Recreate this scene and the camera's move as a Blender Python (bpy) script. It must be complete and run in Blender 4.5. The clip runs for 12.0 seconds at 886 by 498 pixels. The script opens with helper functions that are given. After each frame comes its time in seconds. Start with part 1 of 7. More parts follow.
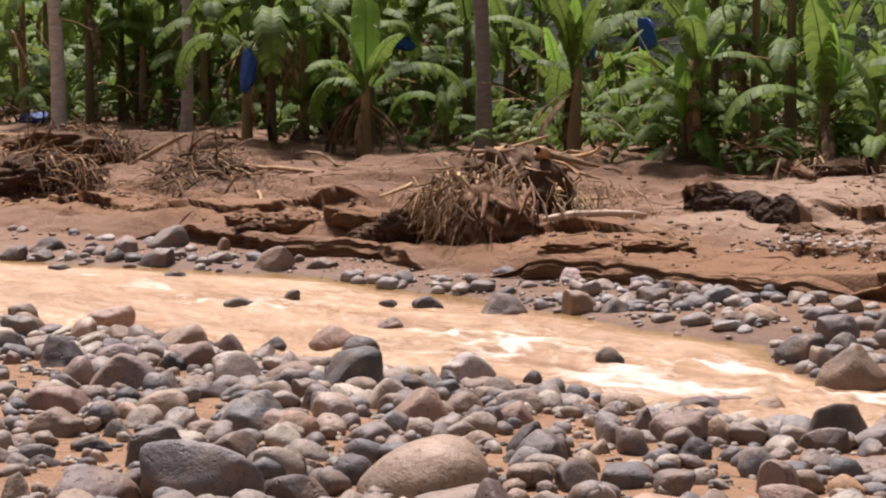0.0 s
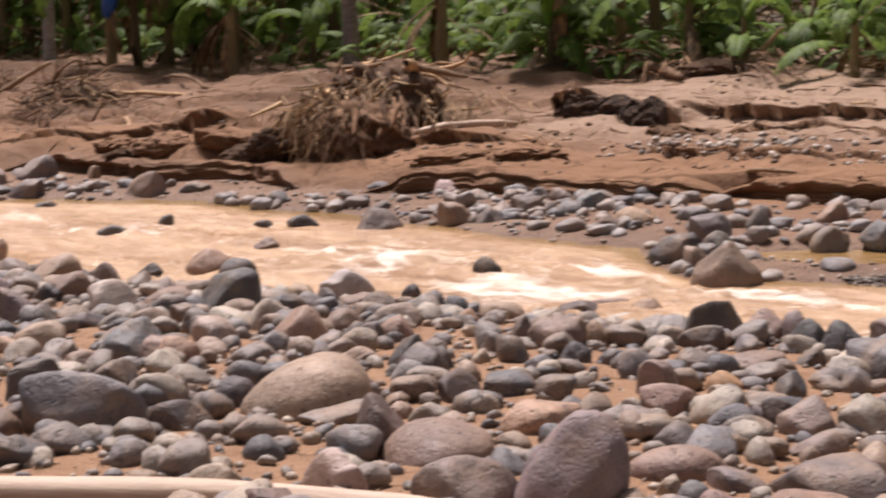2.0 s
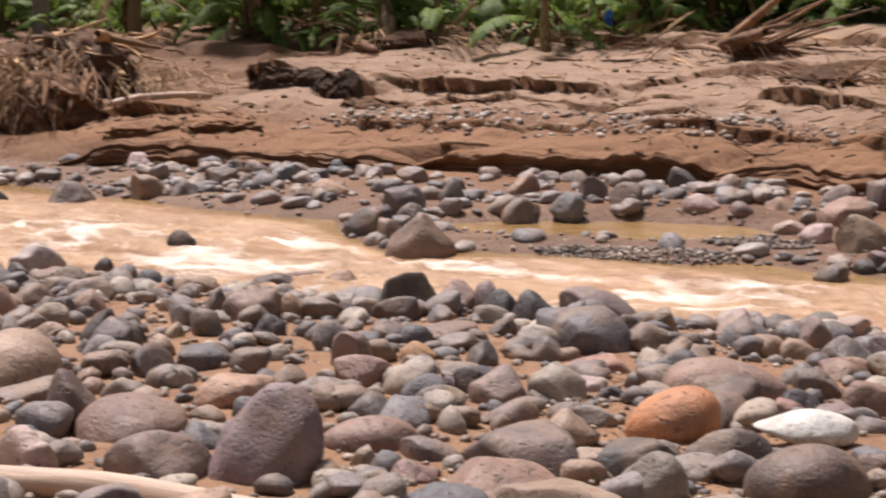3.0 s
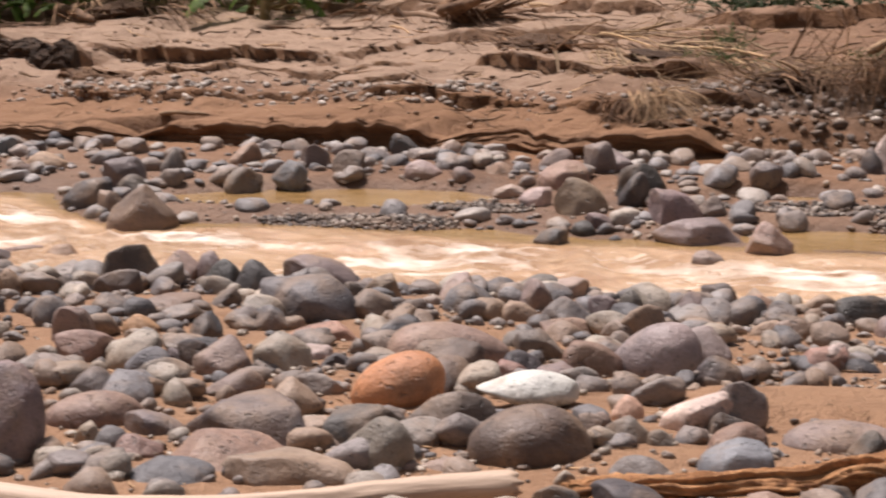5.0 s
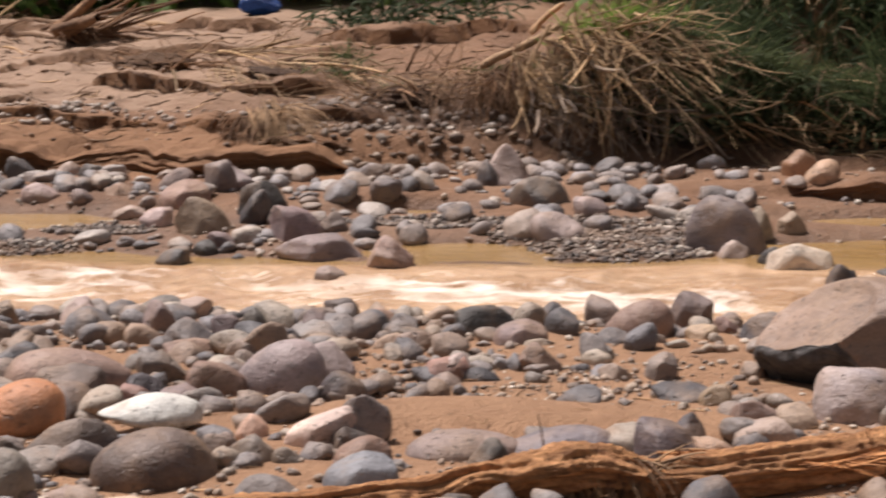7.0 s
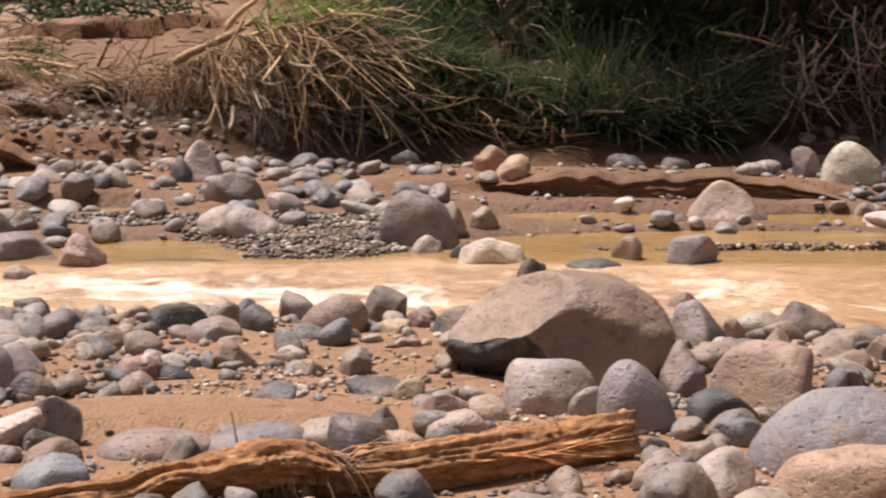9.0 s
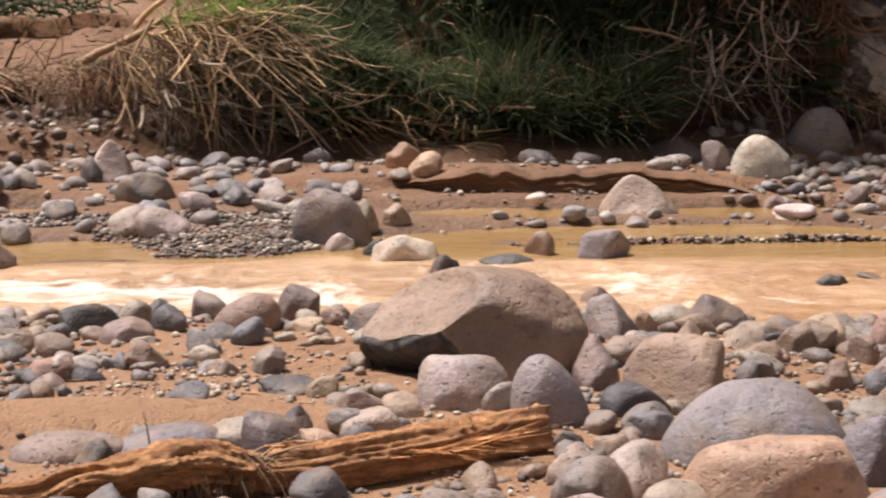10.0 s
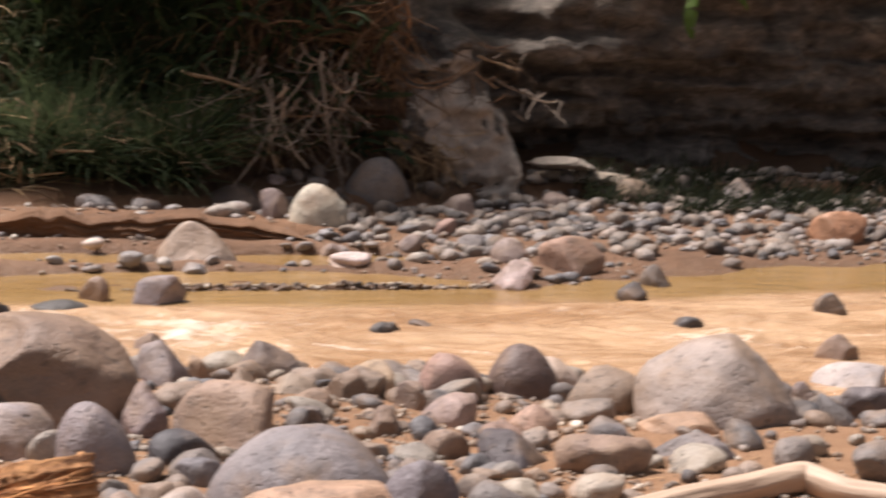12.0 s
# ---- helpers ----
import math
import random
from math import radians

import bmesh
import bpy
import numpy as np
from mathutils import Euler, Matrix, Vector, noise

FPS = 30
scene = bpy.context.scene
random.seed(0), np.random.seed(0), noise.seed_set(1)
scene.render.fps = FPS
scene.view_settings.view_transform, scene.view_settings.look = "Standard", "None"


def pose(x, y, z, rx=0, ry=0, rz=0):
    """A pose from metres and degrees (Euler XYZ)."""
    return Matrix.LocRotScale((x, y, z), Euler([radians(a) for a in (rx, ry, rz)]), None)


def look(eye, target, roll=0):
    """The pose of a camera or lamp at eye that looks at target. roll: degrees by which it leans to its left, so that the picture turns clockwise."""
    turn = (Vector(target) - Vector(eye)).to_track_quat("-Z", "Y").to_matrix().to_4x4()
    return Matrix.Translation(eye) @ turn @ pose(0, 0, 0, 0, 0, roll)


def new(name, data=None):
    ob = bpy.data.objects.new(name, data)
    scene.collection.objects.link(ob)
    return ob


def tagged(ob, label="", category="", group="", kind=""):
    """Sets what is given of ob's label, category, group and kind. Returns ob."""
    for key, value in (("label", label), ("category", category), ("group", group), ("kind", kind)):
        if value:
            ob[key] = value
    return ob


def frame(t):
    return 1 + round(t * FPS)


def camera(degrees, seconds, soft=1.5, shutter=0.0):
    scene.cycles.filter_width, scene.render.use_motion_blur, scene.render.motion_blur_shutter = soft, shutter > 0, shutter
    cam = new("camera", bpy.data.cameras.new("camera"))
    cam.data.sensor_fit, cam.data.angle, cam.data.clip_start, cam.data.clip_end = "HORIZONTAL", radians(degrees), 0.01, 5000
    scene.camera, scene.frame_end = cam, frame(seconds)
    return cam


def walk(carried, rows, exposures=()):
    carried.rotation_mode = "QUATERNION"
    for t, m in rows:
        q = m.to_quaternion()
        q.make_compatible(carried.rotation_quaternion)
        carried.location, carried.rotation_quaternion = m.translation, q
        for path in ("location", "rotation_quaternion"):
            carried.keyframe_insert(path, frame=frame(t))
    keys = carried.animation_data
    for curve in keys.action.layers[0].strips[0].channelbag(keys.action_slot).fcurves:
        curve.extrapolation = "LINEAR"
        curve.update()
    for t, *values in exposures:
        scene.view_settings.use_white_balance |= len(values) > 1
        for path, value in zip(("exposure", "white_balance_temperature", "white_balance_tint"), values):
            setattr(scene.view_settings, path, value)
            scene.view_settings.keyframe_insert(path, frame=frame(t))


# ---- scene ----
cam = camera(24.97, 12.0, soft=2.1, shutter=0.5)
EYE, TURN = 2.7, 42.5
ROWS = [
    (0.0, -0.000, 0.000, -0.00, -6.00, 0.00),
    (0.5, 0.004, -0.006, 0.31, -6.29, 0.10),
    (1.0, 0.005, -0.009, 0.98, -6.66, 0.90),
    (1.5, 0.001, -0.004, 2.15, -8.63, 1.65),
    (2.0, 0.006, 0.005, 3.54, -8.51, 2.29),
    (2.5, 0.020, 0.011, 9.67, -8.45, 1.29),
    (3.0, 0.023, 0.017, 12.26, -9.57, 1.28),
    (3.2, 0.025, 0.019, 13.50, -9.72, 1.07),
    (4.8, 0.039, 0.027, 19.02, -10.43, 1.64),
    (5.0, 0.041, 0.028, 20.18, -10.65, 1.21),
    (5.5, 0.042, 0.039, 22.51, -10.82, 1.15),
    (6.0, 0.055, 0.050, 26.14, -10.71, 1.26),
    (6.5, 0.066, 0.040, 28.73, -10.84, 0.97),
    (7.0, 0.073, 0.057, 30.99, -10.37, 1.08),
    (7.5, 0.081, 0.058, 34.35, -10.43, 0.41),
    (7.7, 0.083, 0.059, 35.06, -10.44, -0.01),
    (9.3, 0.104, 0.063, 40.70, -10.65, 0.14),
    (9.5, 0.106, 0.063, 41.21, -10.74, 0.13),
    (10.0, 0.111, 0.060, 42.24, -10.66, 0.29),
    (10.5, 0.120, 0.051, 44.84, -11.01, -0.22),
    (11.0, 0.134, 0.059, 47.27, -10.14, -0.89),
    (11.5, 0.160, 0.037, 50.64, -9.54, -0.64),
    (12.0, 0.192, 0.048, 54.72, -9.09, -2.39),
]
walk(cam, [(t, pose(x, y, EYE, 90 + pitch, 0, TURN - yaw) @ pose(0, 0, 0, 0, 0, -lean)) for t, x, y, yaw, pitch, lean in ROWS],
     exposures=[(0.0, 0.46, 6300, 22), (1.0, 0.50, 6310, 22), (2.0, 0.36, 6310, 22), (3.0, 0.34, 6290, 21), (5.5, 0.28, 6330, 20), (7.25, 0.27, 6350, 19), (9.5, 0.50, 6320, 18), (12.0, 0.52, 6300, 18)])

# ---- light: a bright overcast sky, the sun behind thin cloud ----
SUN_UP, SUN_ROUND = radians(64), radians(300)
world = bpy.data.worlds.new("overcast")
scene.world = world
world.use_nodes = True
wn = world.node_tree
sky = wn.nodes.new("ShaderNodeTexSky")
sky.sky_type, sky.sun_disc, sky.sun_elevation, sky.sun_rotation = "NISHITA", False, SUN_UP, SUN_ROUND
sky.air_density, sky.dust_density = 1.0, 5.0
grey = wn.nodes.new("ShaderNodeHueSaturation")
grey.inputs["Saturation"].default_value = 0.35
wn.links.new(sky.outputs[0], grey.inputs["Color"])
wn.links.new(grey.outputs[0], wn.nodes["Background"].inputs["Color"])
wn.nodes["Background"].inputs["Strength"].default_value = 0.046
sun = new("sun", bpy.data.lights.new("sun", "SUN"))
sun.data.energy, sun.data.angle, sun.data.color = 4.9, radians(11), (1.0, 0.93, 0.83)
sun.matrix_world = look((math.sin(SUN_ROUND) * math.cos(SUN_UP) * 50, math.cos(SUN_ROUND) * math.cos(SUN_UP) * 50, math.sin(SUN_UP) * 50), (0, 0, 0))

# ---- materials ----
def shader(name, rough=0.8):
    m = bpy.data.materials.new(name)
    m.use_nodes = True
    n = m.node_tree
    b = n.nodes["Principled BSDF"]
    b.inputs["Roughness"].default_value = rough
    return m, n, b


def node(n, kind, **inputs):
    x = n.nodes.new("ShaderNode" + kind)
    for key, value in inputs.items():
        x.inputs[key.replace("_", " ")].default_value = value
    return x


def coords(n, kind="Object", scale=(1, 1, 1)):
    c, m = n.nodes.new("ShaderNodeTexCoord"), n.nodes.new("ShaderNodeMapping")
    m.inputs["Scale"].default_value = scale
    n.links.new(c.outputs[kind], m.inputs["Vector"])
    return m.outputs["Vector"]


def grain(n, at, scale, detail=4.0, rough=0.6, warp=0.0):
    t = node(n, "TexNoise", Scale=scale, Detail=detail, Roughness=rough, Distortion=warp)
    n.links.new(at, t.inputs["Vector"])
    return t.outputs["Fac"]


def ramp(n, fac, *stops):
    r = n.nodes.new("ShaderNodeValToRGB")
    e = r.color_ramp.elements
    while len(e) < len(stops):
        e.new(0.5)
    for k, (pos, col) in zip(e, stops):
        k.position = pos
        k.color = (*col, 1) if len(col) == 3 else col
    n.links.new(fac, r.inputs["Fac"])
    return r.outputs["Color"]


def mix(n, fac, a, b, how="MIX"):
    x = n.nodes.new("ShaderNodeMix")
    x.data_type, x.blend_type = "RGBA", how
    for slot, value in ((0, fac), (6, a), (7, b)):
        if isinstance(value, bpy.types.NodeSocket):
            n.links.new(value, x.inputs[slot])
        elif slot:
            x.inputs[slot].default_value = (*value, 1)
        else:
            x.inputs[slot].default_value = value
    return x.outputs[2]


def calc(n, how, a, b=0.0, clamp=False):
    x = n.nodes.new("ShaderNodeMath")
    x.operation, x.use_clamp = how, clamp
    for slot, value in ((0, a), (1, b)):
        if isinstance(value, bpy.types.NodeSocket):
            n.links.new(value, x.inputs[slot])
        else:
            x.inputs[slot].default_value = value
    return x.outputs[0]


def bump(n, b, height, distance=0.01, strength=1.0):
    x = node(n, "Bump", Strength=strength, Distance=distance)
    n.links.new(height, x.inputs["Height"])
    n.links.new(x.outputs["Normal"], b.inputs["Normal"])


def make_sand():
    m, n, b = shader("wet_river_sand", 0.75)
    at = n.nodes.new("ShaderNodeNewGeometry").outputs["Position"]
    big, mid, small = grain(n, at, 0.55, 6, 0.62, 0.8), grain(n, at, 3.4, 7, 0.65, 0.4), grain(n, at, 55, 3)
    flakes = grain(n, at, 17, 5, 0.7)
    col = ramp(n, big, (0.32, (0.12, 0.058, 0.028)), (0.48, (0.215, 0.108, 0.052)), (0.60, (0.27, 0.15, 0.08)), (0.75, (0.34, 0.22, 0.135)))
    col = mix(n, calc(n, "MULTIPLY", ramp(n, mid, (0.42, (0, 0, 0)), (0.66, (1, 1, 1))), 0.75), col, (0.235, 0.110, 0.047))
    col = mix(n, calc(n, "MULTIPLY", ramp(n, flakes, (0.56, (0, 0, 0)), (0.72, (1, 1, 1))), 0.6), col, (0.095, 0.058, 0.036))
    col = mix(n, calc(n, "MULTIPLY", small, 0.4), col, (0.13, 0.085, 0.055))
    height = n.nodes.new("ShaderNodeSeparateXYZ")
    n.links.new(at, height.inputs[0])
    silt = calc(n, "MULTIPLY", calc(n, "SUBTRACT", calc(n, "ADD", height.outputs["Y"], calc(n, "MULTIPLY", mid, 2.6)), 19.9), 0.9, clamp=True)
    col = mix(n, calc(n, "MULTIPLY", calc(n, "MULTIPLY", silt, calc(n, "MULTIPLY", calc(n, "MULTIPLY", calc(n, "SUBTRACT", -5.2, height.outputs["X"]), 0.5, clamp=True), calc(n, "MULTIPLY", calc(n, "ADD", calc(n, "ADD", height.outputs["X"], 14.6), calc(n, "MULTIPLY", mid, 2.0)), 0.6, clamp=True))), 0.8), col, mix(n, flakes, (0.27, 0.165, 0.10), (0.44, 0.31, 0.215)))
    low = calc(n, "MULTIPLY", calc(n, "SUBTRACT", calc(n, "ADD", 18.5, mid), height.outputs["Y"]), 1.2, clamp=True)
    low = calc(n, "MULTIPLY", low, calc(n, "MULTIPLY", calc(n, "SUBTRACT", height.outputs["Y"], 16.7), 2.0, clamp=True))
    low = calc(n, "MULTIPLY", low, calc(n, "MULTIPLY", calc(n, "SUBTRACT", -2.2, height.outputs["X"]), 0.8, clamp=True))
    col = mix(n, calc(n, "MULTIPLY", low, 0.65), col, mix(n, flakes, (0.20, 0.088, 0.032), (0.33, 0.165, 0.066)))
    near = calc(n, "MULTIPLY", calc(n, "SUBTRACT", 13.0, height.outputs["Y"]), 0.6, clamp=True)
    col = mix(n, calc(n, "MULTIPLY", near, ramp(n, mid, (0.3, (0.85, 0.85, 0.85)), (0.6, (0.45, 0.45, 0.45)))), col, (0.36, 0.203, 0.105))
    # leaf-littered soil under the plantation, its shade painted into the ground colour
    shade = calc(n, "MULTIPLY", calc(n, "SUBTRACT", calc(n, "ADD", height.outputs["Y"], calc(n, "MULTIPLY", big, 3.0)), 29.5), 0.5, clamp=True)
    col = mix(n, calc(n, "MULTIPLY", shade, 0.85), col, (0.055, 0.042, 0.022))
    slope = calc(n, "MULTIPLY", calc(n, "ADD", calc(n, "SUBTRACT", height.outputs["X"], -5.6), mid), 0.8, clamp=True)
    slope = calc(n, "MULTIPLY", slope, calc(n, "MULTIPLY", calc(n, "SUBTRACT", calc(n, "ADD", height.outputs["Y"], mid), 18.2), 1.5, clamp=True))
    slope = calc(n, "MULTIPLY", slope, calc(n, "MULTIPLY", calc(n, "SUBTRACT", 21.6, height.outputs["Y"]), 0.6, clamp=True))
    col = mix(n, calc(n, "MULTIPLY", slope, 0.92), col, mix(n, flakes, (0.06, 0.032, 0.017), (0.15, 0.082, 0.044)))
    wet = calc(n, "SUBTRACT", 1.0, calc(n, "MULTIPLY", height.outputs["Z"], 9.0), clamp=True)
    col = mix(n, calc(n, "MULTIPLY", wet, 0.5), col, (0.13, 0.072, 0.038))
    # steep faces: damp subsoil, darkened also to put the overhangs' shade in colour
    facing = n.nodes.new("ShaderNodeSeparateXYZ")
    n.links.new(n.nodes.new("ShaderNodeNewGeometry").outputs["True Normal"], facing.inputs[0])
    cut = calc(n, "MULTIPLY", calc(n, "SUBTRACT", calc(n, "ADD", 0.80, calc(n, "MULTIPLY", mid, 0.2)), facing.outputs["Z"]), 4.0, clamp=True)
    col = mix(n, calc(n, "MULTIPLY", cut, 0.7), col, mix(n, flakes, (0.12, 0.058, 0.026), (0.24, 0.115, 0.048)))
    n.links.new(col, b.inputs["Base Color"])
    n.links.new(calc(n, "SUBTRACT", 0.82, calc(n, "MULTIPLY", wet, 0.4)), b.inputs["Roughness"])
    bump(n, b, calc(n, "ADD", calc(n, "ADD", calc(n, "MULTIPLY", mid, 2.0), calc(n, "MULTIPLY", flakes, 0.6)), calc(n, "MULTIPLY", small, 0.3)), 0.05, 0.9)
    return m


def stone_surface(n, b, col, at, stain=1.0):
    """Worn river rock: soft bands of tone, a thin film of dried mud, dark pits and a speckled grain."""
    big, mid, fine = grain(n, at, 1.9, 4, 0.55, 0.2), grain(n, at, 9, 6, 0.62), grain(n, at, 70, 4, 0.7)
    mud, pits = grain(n, at, 3.1, 5, 0.6, 0.3), grain(n, at, 26, 3, 0.55)
    col = mix(n, 1.0, col, ramp(n, big, (0.34, (1 - 0.26 * stain, 1 - 0.25 * stain, 1 - 0.22 * stain)), (0.5, (1, 1, 1)), (0.66, (1 + 0.32 * stain, 1 + 0.31 * stain, 1 + 0.30 * stain))), "MULTIPLY")
    col = mix(n, calc(n, "MULTIPLY", ramp(n, mud, (0.47, (0, 0, 0)), (0.66, (1, 1, 1))), 0.70 * stain), col, (0.27, 0.18, 0.115))
    col = mix(n, calc(n, "MULTIPLY", ramp(n, mid, (0.55, (0, 0, 0)), (0.72, (1, 1, 1))), 0.5 * stain), col, (0.085, 0.078, 0.074))
    col = mix(n, calc(n, "MULTIPLY", ramp(n, pits, (0.62, (0, 0, 0)), (0.70, (1, 1, 1))), 0.55 * stain), col, (0.06, 0.052, 0.046))
    col = mix(n, 1.0, col, ramp(n, fine, (0.3, (0.80, 0.80, 0.80)), (0.7, (1.20, 1.20, 1.20))), "MULTIPLY")
    n.links.new(col, b.inputs["Base Color"])
    n.links.new(ramp(n, mid, (0.3, (0.46, 0.46, 0.46)), (0.7, (0.74, 0.74, 0.74))), b.inputs["Roughness"])
    bump(n, b, calc(n, "SUBTRACT", calc(n, "ADD", calc(n, "MULTIPLY", mid, 1.4), calc(n, "MULTIPLY", fine, 0.22)), calc(n, "MULTIPLY", ramp(n, pits, (0.60, (0, 0, 0)), (0.70, (1, 1, 1))), 0.35)), 0.02, 0.8)


def make_stone(name="river_stone", stain=1.0):
    m, n, b = shader(name, 0.65)
    info = n.nodes.new("ShaderNodeObjectInfo")
    g = n.nodes.new("ShaderNodeNewGeometry")
    stone_surface(n, b, info.outputs["Color"], g.outputs["Position"], stain)
    return m


def make_cobbles(name, *stops):
    m, n, b = shader(name, 0.65)
    g = n.nodes.new("ShaderNodeNewGeometry")
    col = ramp(n, g.outputs["Random Per Island"], *stops)
    stone_surface(n, b, col, g.outputs["Position"])
    return m


def make_water():
    """Silt-laden water: peach brown where it runs, ochre where it stands, with torn threads and clots of foam."""
    m, n, b = shader("muddy_water", 0.2)
    at = coords(n, "Object", (0.42, 1.0, 1.0))
    slow, quick, fine = grain(n, at, 1.1, 4, 0.6, 0.9), grain(n, at, 6.0, 7, 0.68, 1.1), grain(n, at, 26, 5, 0.7, 0.6)
    mud = ramp(n, calc(n, "ADD", calc(n, "MULTIPLY", slow, 0.5), calc(n, "MULTIPLY", quick, 0.5)), (0.40, (0.36, 0.205, 0.105)), (0.58, (0.60, 0.395, 0.235)))
    churn, froth = n.nodes.new("ShaderNodeAttribute"), n.nodes.new("ShaderNodeAttribute")
    churn.attribute_name, froth.attribute_name = "churn", "froth"
    calm = calc(n, "SUBTRACT", 1.0, calc(n, "MULTIPLY", churn.outputs["Fac"], 5.0), clamp=True)
    mud = mix(n, calc(n, "MULTIPLY", calm, 0.8), mud, mix(n, slow, (0.20, 0.118, 0.036), (0.33, 0.205, 0.072)))
    torn = calc(n, "ADD", calc(n, "MULTIPLY", quick, 0.9), calc(n, "MULTIPLY", fine, 0.45))
    foam = calc(n, "SUBTRACT", calc(n, "ADD", calc(n, "MULTIPLY", froth.outputs["Fac"], 1.05), torn), 1.02)
    foam = ramp(n, foam, (0.0, (0, 0, 0)), (0.16, (0.25, 0.25, 0.25)), (0.50, (0.95, 0.95, 0.95)))
    n.links.new(mix(n, foam, mud, (0.90, 0.78, 0.66)), b.inputs["Base Color"])
    n.links.new(calc(n, "ADD", calc(n, "ADD", calc(n, "MULTIPLY", foam, 0.35), 0.12), calc(n, "MULTIPLY", churn.outputs["Fac"], 0.2)), b.inputs["Roughness"])
    lift = calc(n, "MULTIPLY", calc(n, "ADD", quick, calc(n, "MULTIPLY", fine, 0.4)), calc(n, "ADD", 0.12, calc(n, "MULTIPLY", churn.outputs["Fac"], 1.3)))
    bump(n, b, lift, 0.06, 0.8)
    return m


def make_plain(name, low, high, scale=6.0, rough=0.8, stretch=(1, 1, 1), lift=0.02, along="", vary=True):
    m, n, b = shader(name, rough)
    at = coords(n, "Object", stretch)
    if along:
        att, m2 = n.nodes.new("ShaderNodeAttribute"), n.nodes.new("ShaderNodeMapping")
        att.attribute_name, m2.inputs["Scale"].default_value = along, stretch
        n.links.new(att.outputs["Vector"], m2.inputs["Vector"])
        at = m2.outputs["Vector"]
    a, f = grain(n, at, scale, 6, 0.65, 0.3), grain(n, at, scale * 7, 4, 0.7)
    info, g = n.nodes.new("ShaderNodeObjectInfo"), n.nodes.new("ShaderNodeNewGeometry")
    pick = calc(n, "FRACT", calc(n, "ADD", info.outputs["Random"], g.outputs["Random Per Island"]))
    col = ramp(n, calc(n, "ADD", calc(n, "MULTIPLY", a, 0.75), calc(n, "MULTIPLY", f, 0.25)), (0.34, low), (0.64, high))
    if vary:
        col = mix(n, 1.0, col, ramp(n, pick, (0.0, (0.45, 0.42, 0.40)), (0.5, (0.9, 0.9, 0.9)), (1.0, (1.45, 1.4, 1.3))), "MULTIPLY")
    n.links.new(col, b.inputs["Base Color"])
    bump(n, b, calc(n, "ADD", a, calc(n, "MULTIPLY", f, 0.5)), lift, 0.9)
    return m


def make_leaf(name, low, high, light, rough=0.6):
    m, n, b = shader(name, rough)
    at = coords(n)
    info, g = n.nodes.new("ShaderNodeObjectInfo"), n.nodes.new("ShaderNodeNewGeometry")
    pick = calc(n, "FRACT", calc(n, "ADD", info.outputs["Random"], g.outputs["Random Per Island"]))
    col = mix(n, pick, low, high)
    col = mix(n, calc(n, "MULTIPLY", grain(n, at, 3.0, 3), 0.5), col, light)
    n.links.new(col, b.inputs["Base Color"])
    b.inputs["Specular IOR Level"].default_value = 0.25
    thin = node(n, "BsdfTranslucent")
    n.links.new(mix(n, 0.5, col, light), thin.inputs["Color"])
    both = node(n, "MixShader", Fac=0.38)
    n.links.new(b.outputs[0], both.inputs[1])
    n.links.new(thin.outputs[0], both.inputs[2])
    n.links.new(both.outputs[0], n.nodes["Material Output"].inputs["Surface"])
    return m


def make_cliff():
    """Dark wet layered rock."""
    m, n, b = shader("dark_wet_rock", 0.75)
    at = n.nodes.new("ShaderNodeNewGeometry").outputs["Position"]
    flat = n.nodes.new("ShaderNodeMapping")
    flat.inputs["Scale"].default_value = (1, 1, 2.4)
    n.links.new(at, flat.inputs["Vector"])
    big, mid, fine = grain(n, flat.outputs[0], 1.8, 6, 0.65, 0.5), grain(n, flat.outputs[0], 6, 6, 0.7, 0.6), grain(n, at, 40, 4, 0.7)
    col = ramp(n, calc(n, "ADD", calc(n, "MULTIPLY", big, 0.6), calc(n, "MULTIPLY", mid, 0.4)), (0.36, (0.06, 0.052, 0.046)), (0.52, (0.23, 0.19, 0.155)), (0.66, (0.52, 0.43, 0.35)))
    n.links.new(mix(n, calc(n, "MULTIPLY", fine, 0.2), col, (0.10, 0.085, 0.07)), b.inputs["Base Color"])
    bump(n, b, calc(n, "ADD", calc(n, "ADD", big, mid), calc(n, "MULTIPLY", fine, 0.3)), 0.12, 0.9)
    return m


SAND, STONE, CLEAN, WATER = make_sand(), make_stone(), make_stone("clean_stone", 0.12), make_water()
COBBLE = make_cobbles("mixed_cobbles", (0.0, (0.075, 0.070, 0.072)), (0.22, (0.15, 0.14, 0.14)), (0.42, (0.24, 0.195, 0.165)), (0.58, (0.28, 0.195, 0.135)), (0.70, (0.18, 0.17, 0.175)), (0.85, (0.29, 0.245, 0.20)), (1.0, (0.40, 0.34, 0.27)))
GRAVEL = make_cobbles("dark_gravel", (0.0, (0.05, 0.04, 0.034)), (0.5, (0.14, 0.10, 0.075)), (0.8, (0.25, 0.19, 0.145)), (1.0, (0.55, 0.49, 0.41)))
BARK = make_plain("grey_palm_bark", (0.34, 0.30, 0.275), (0.62, 0.57, 0.53), 5, 0.9, (1, 1, 3))
DRY = make_plain("dry_stalks", (0.27, 0.16, 0.085), (0.56, 0.38, 0.22), 8, 0.85)
ROOT = make_plain("muddy_roots", (0.12, 0.062, 0.032), (0.32, 0.19, 0.105), 8, 0.9)
STEM = make_plain("banana_stem", (0.13, 0.085, 0.045), (0.42, 0.33, 0.16), 5, 0.7, (3, 3, 0.35))
LEAF = make_leaf("banana_leaf", (0.019, 0.051, 0.015), (0.13, 0.22, 0.036), (0.255, 0.36, 0.074))
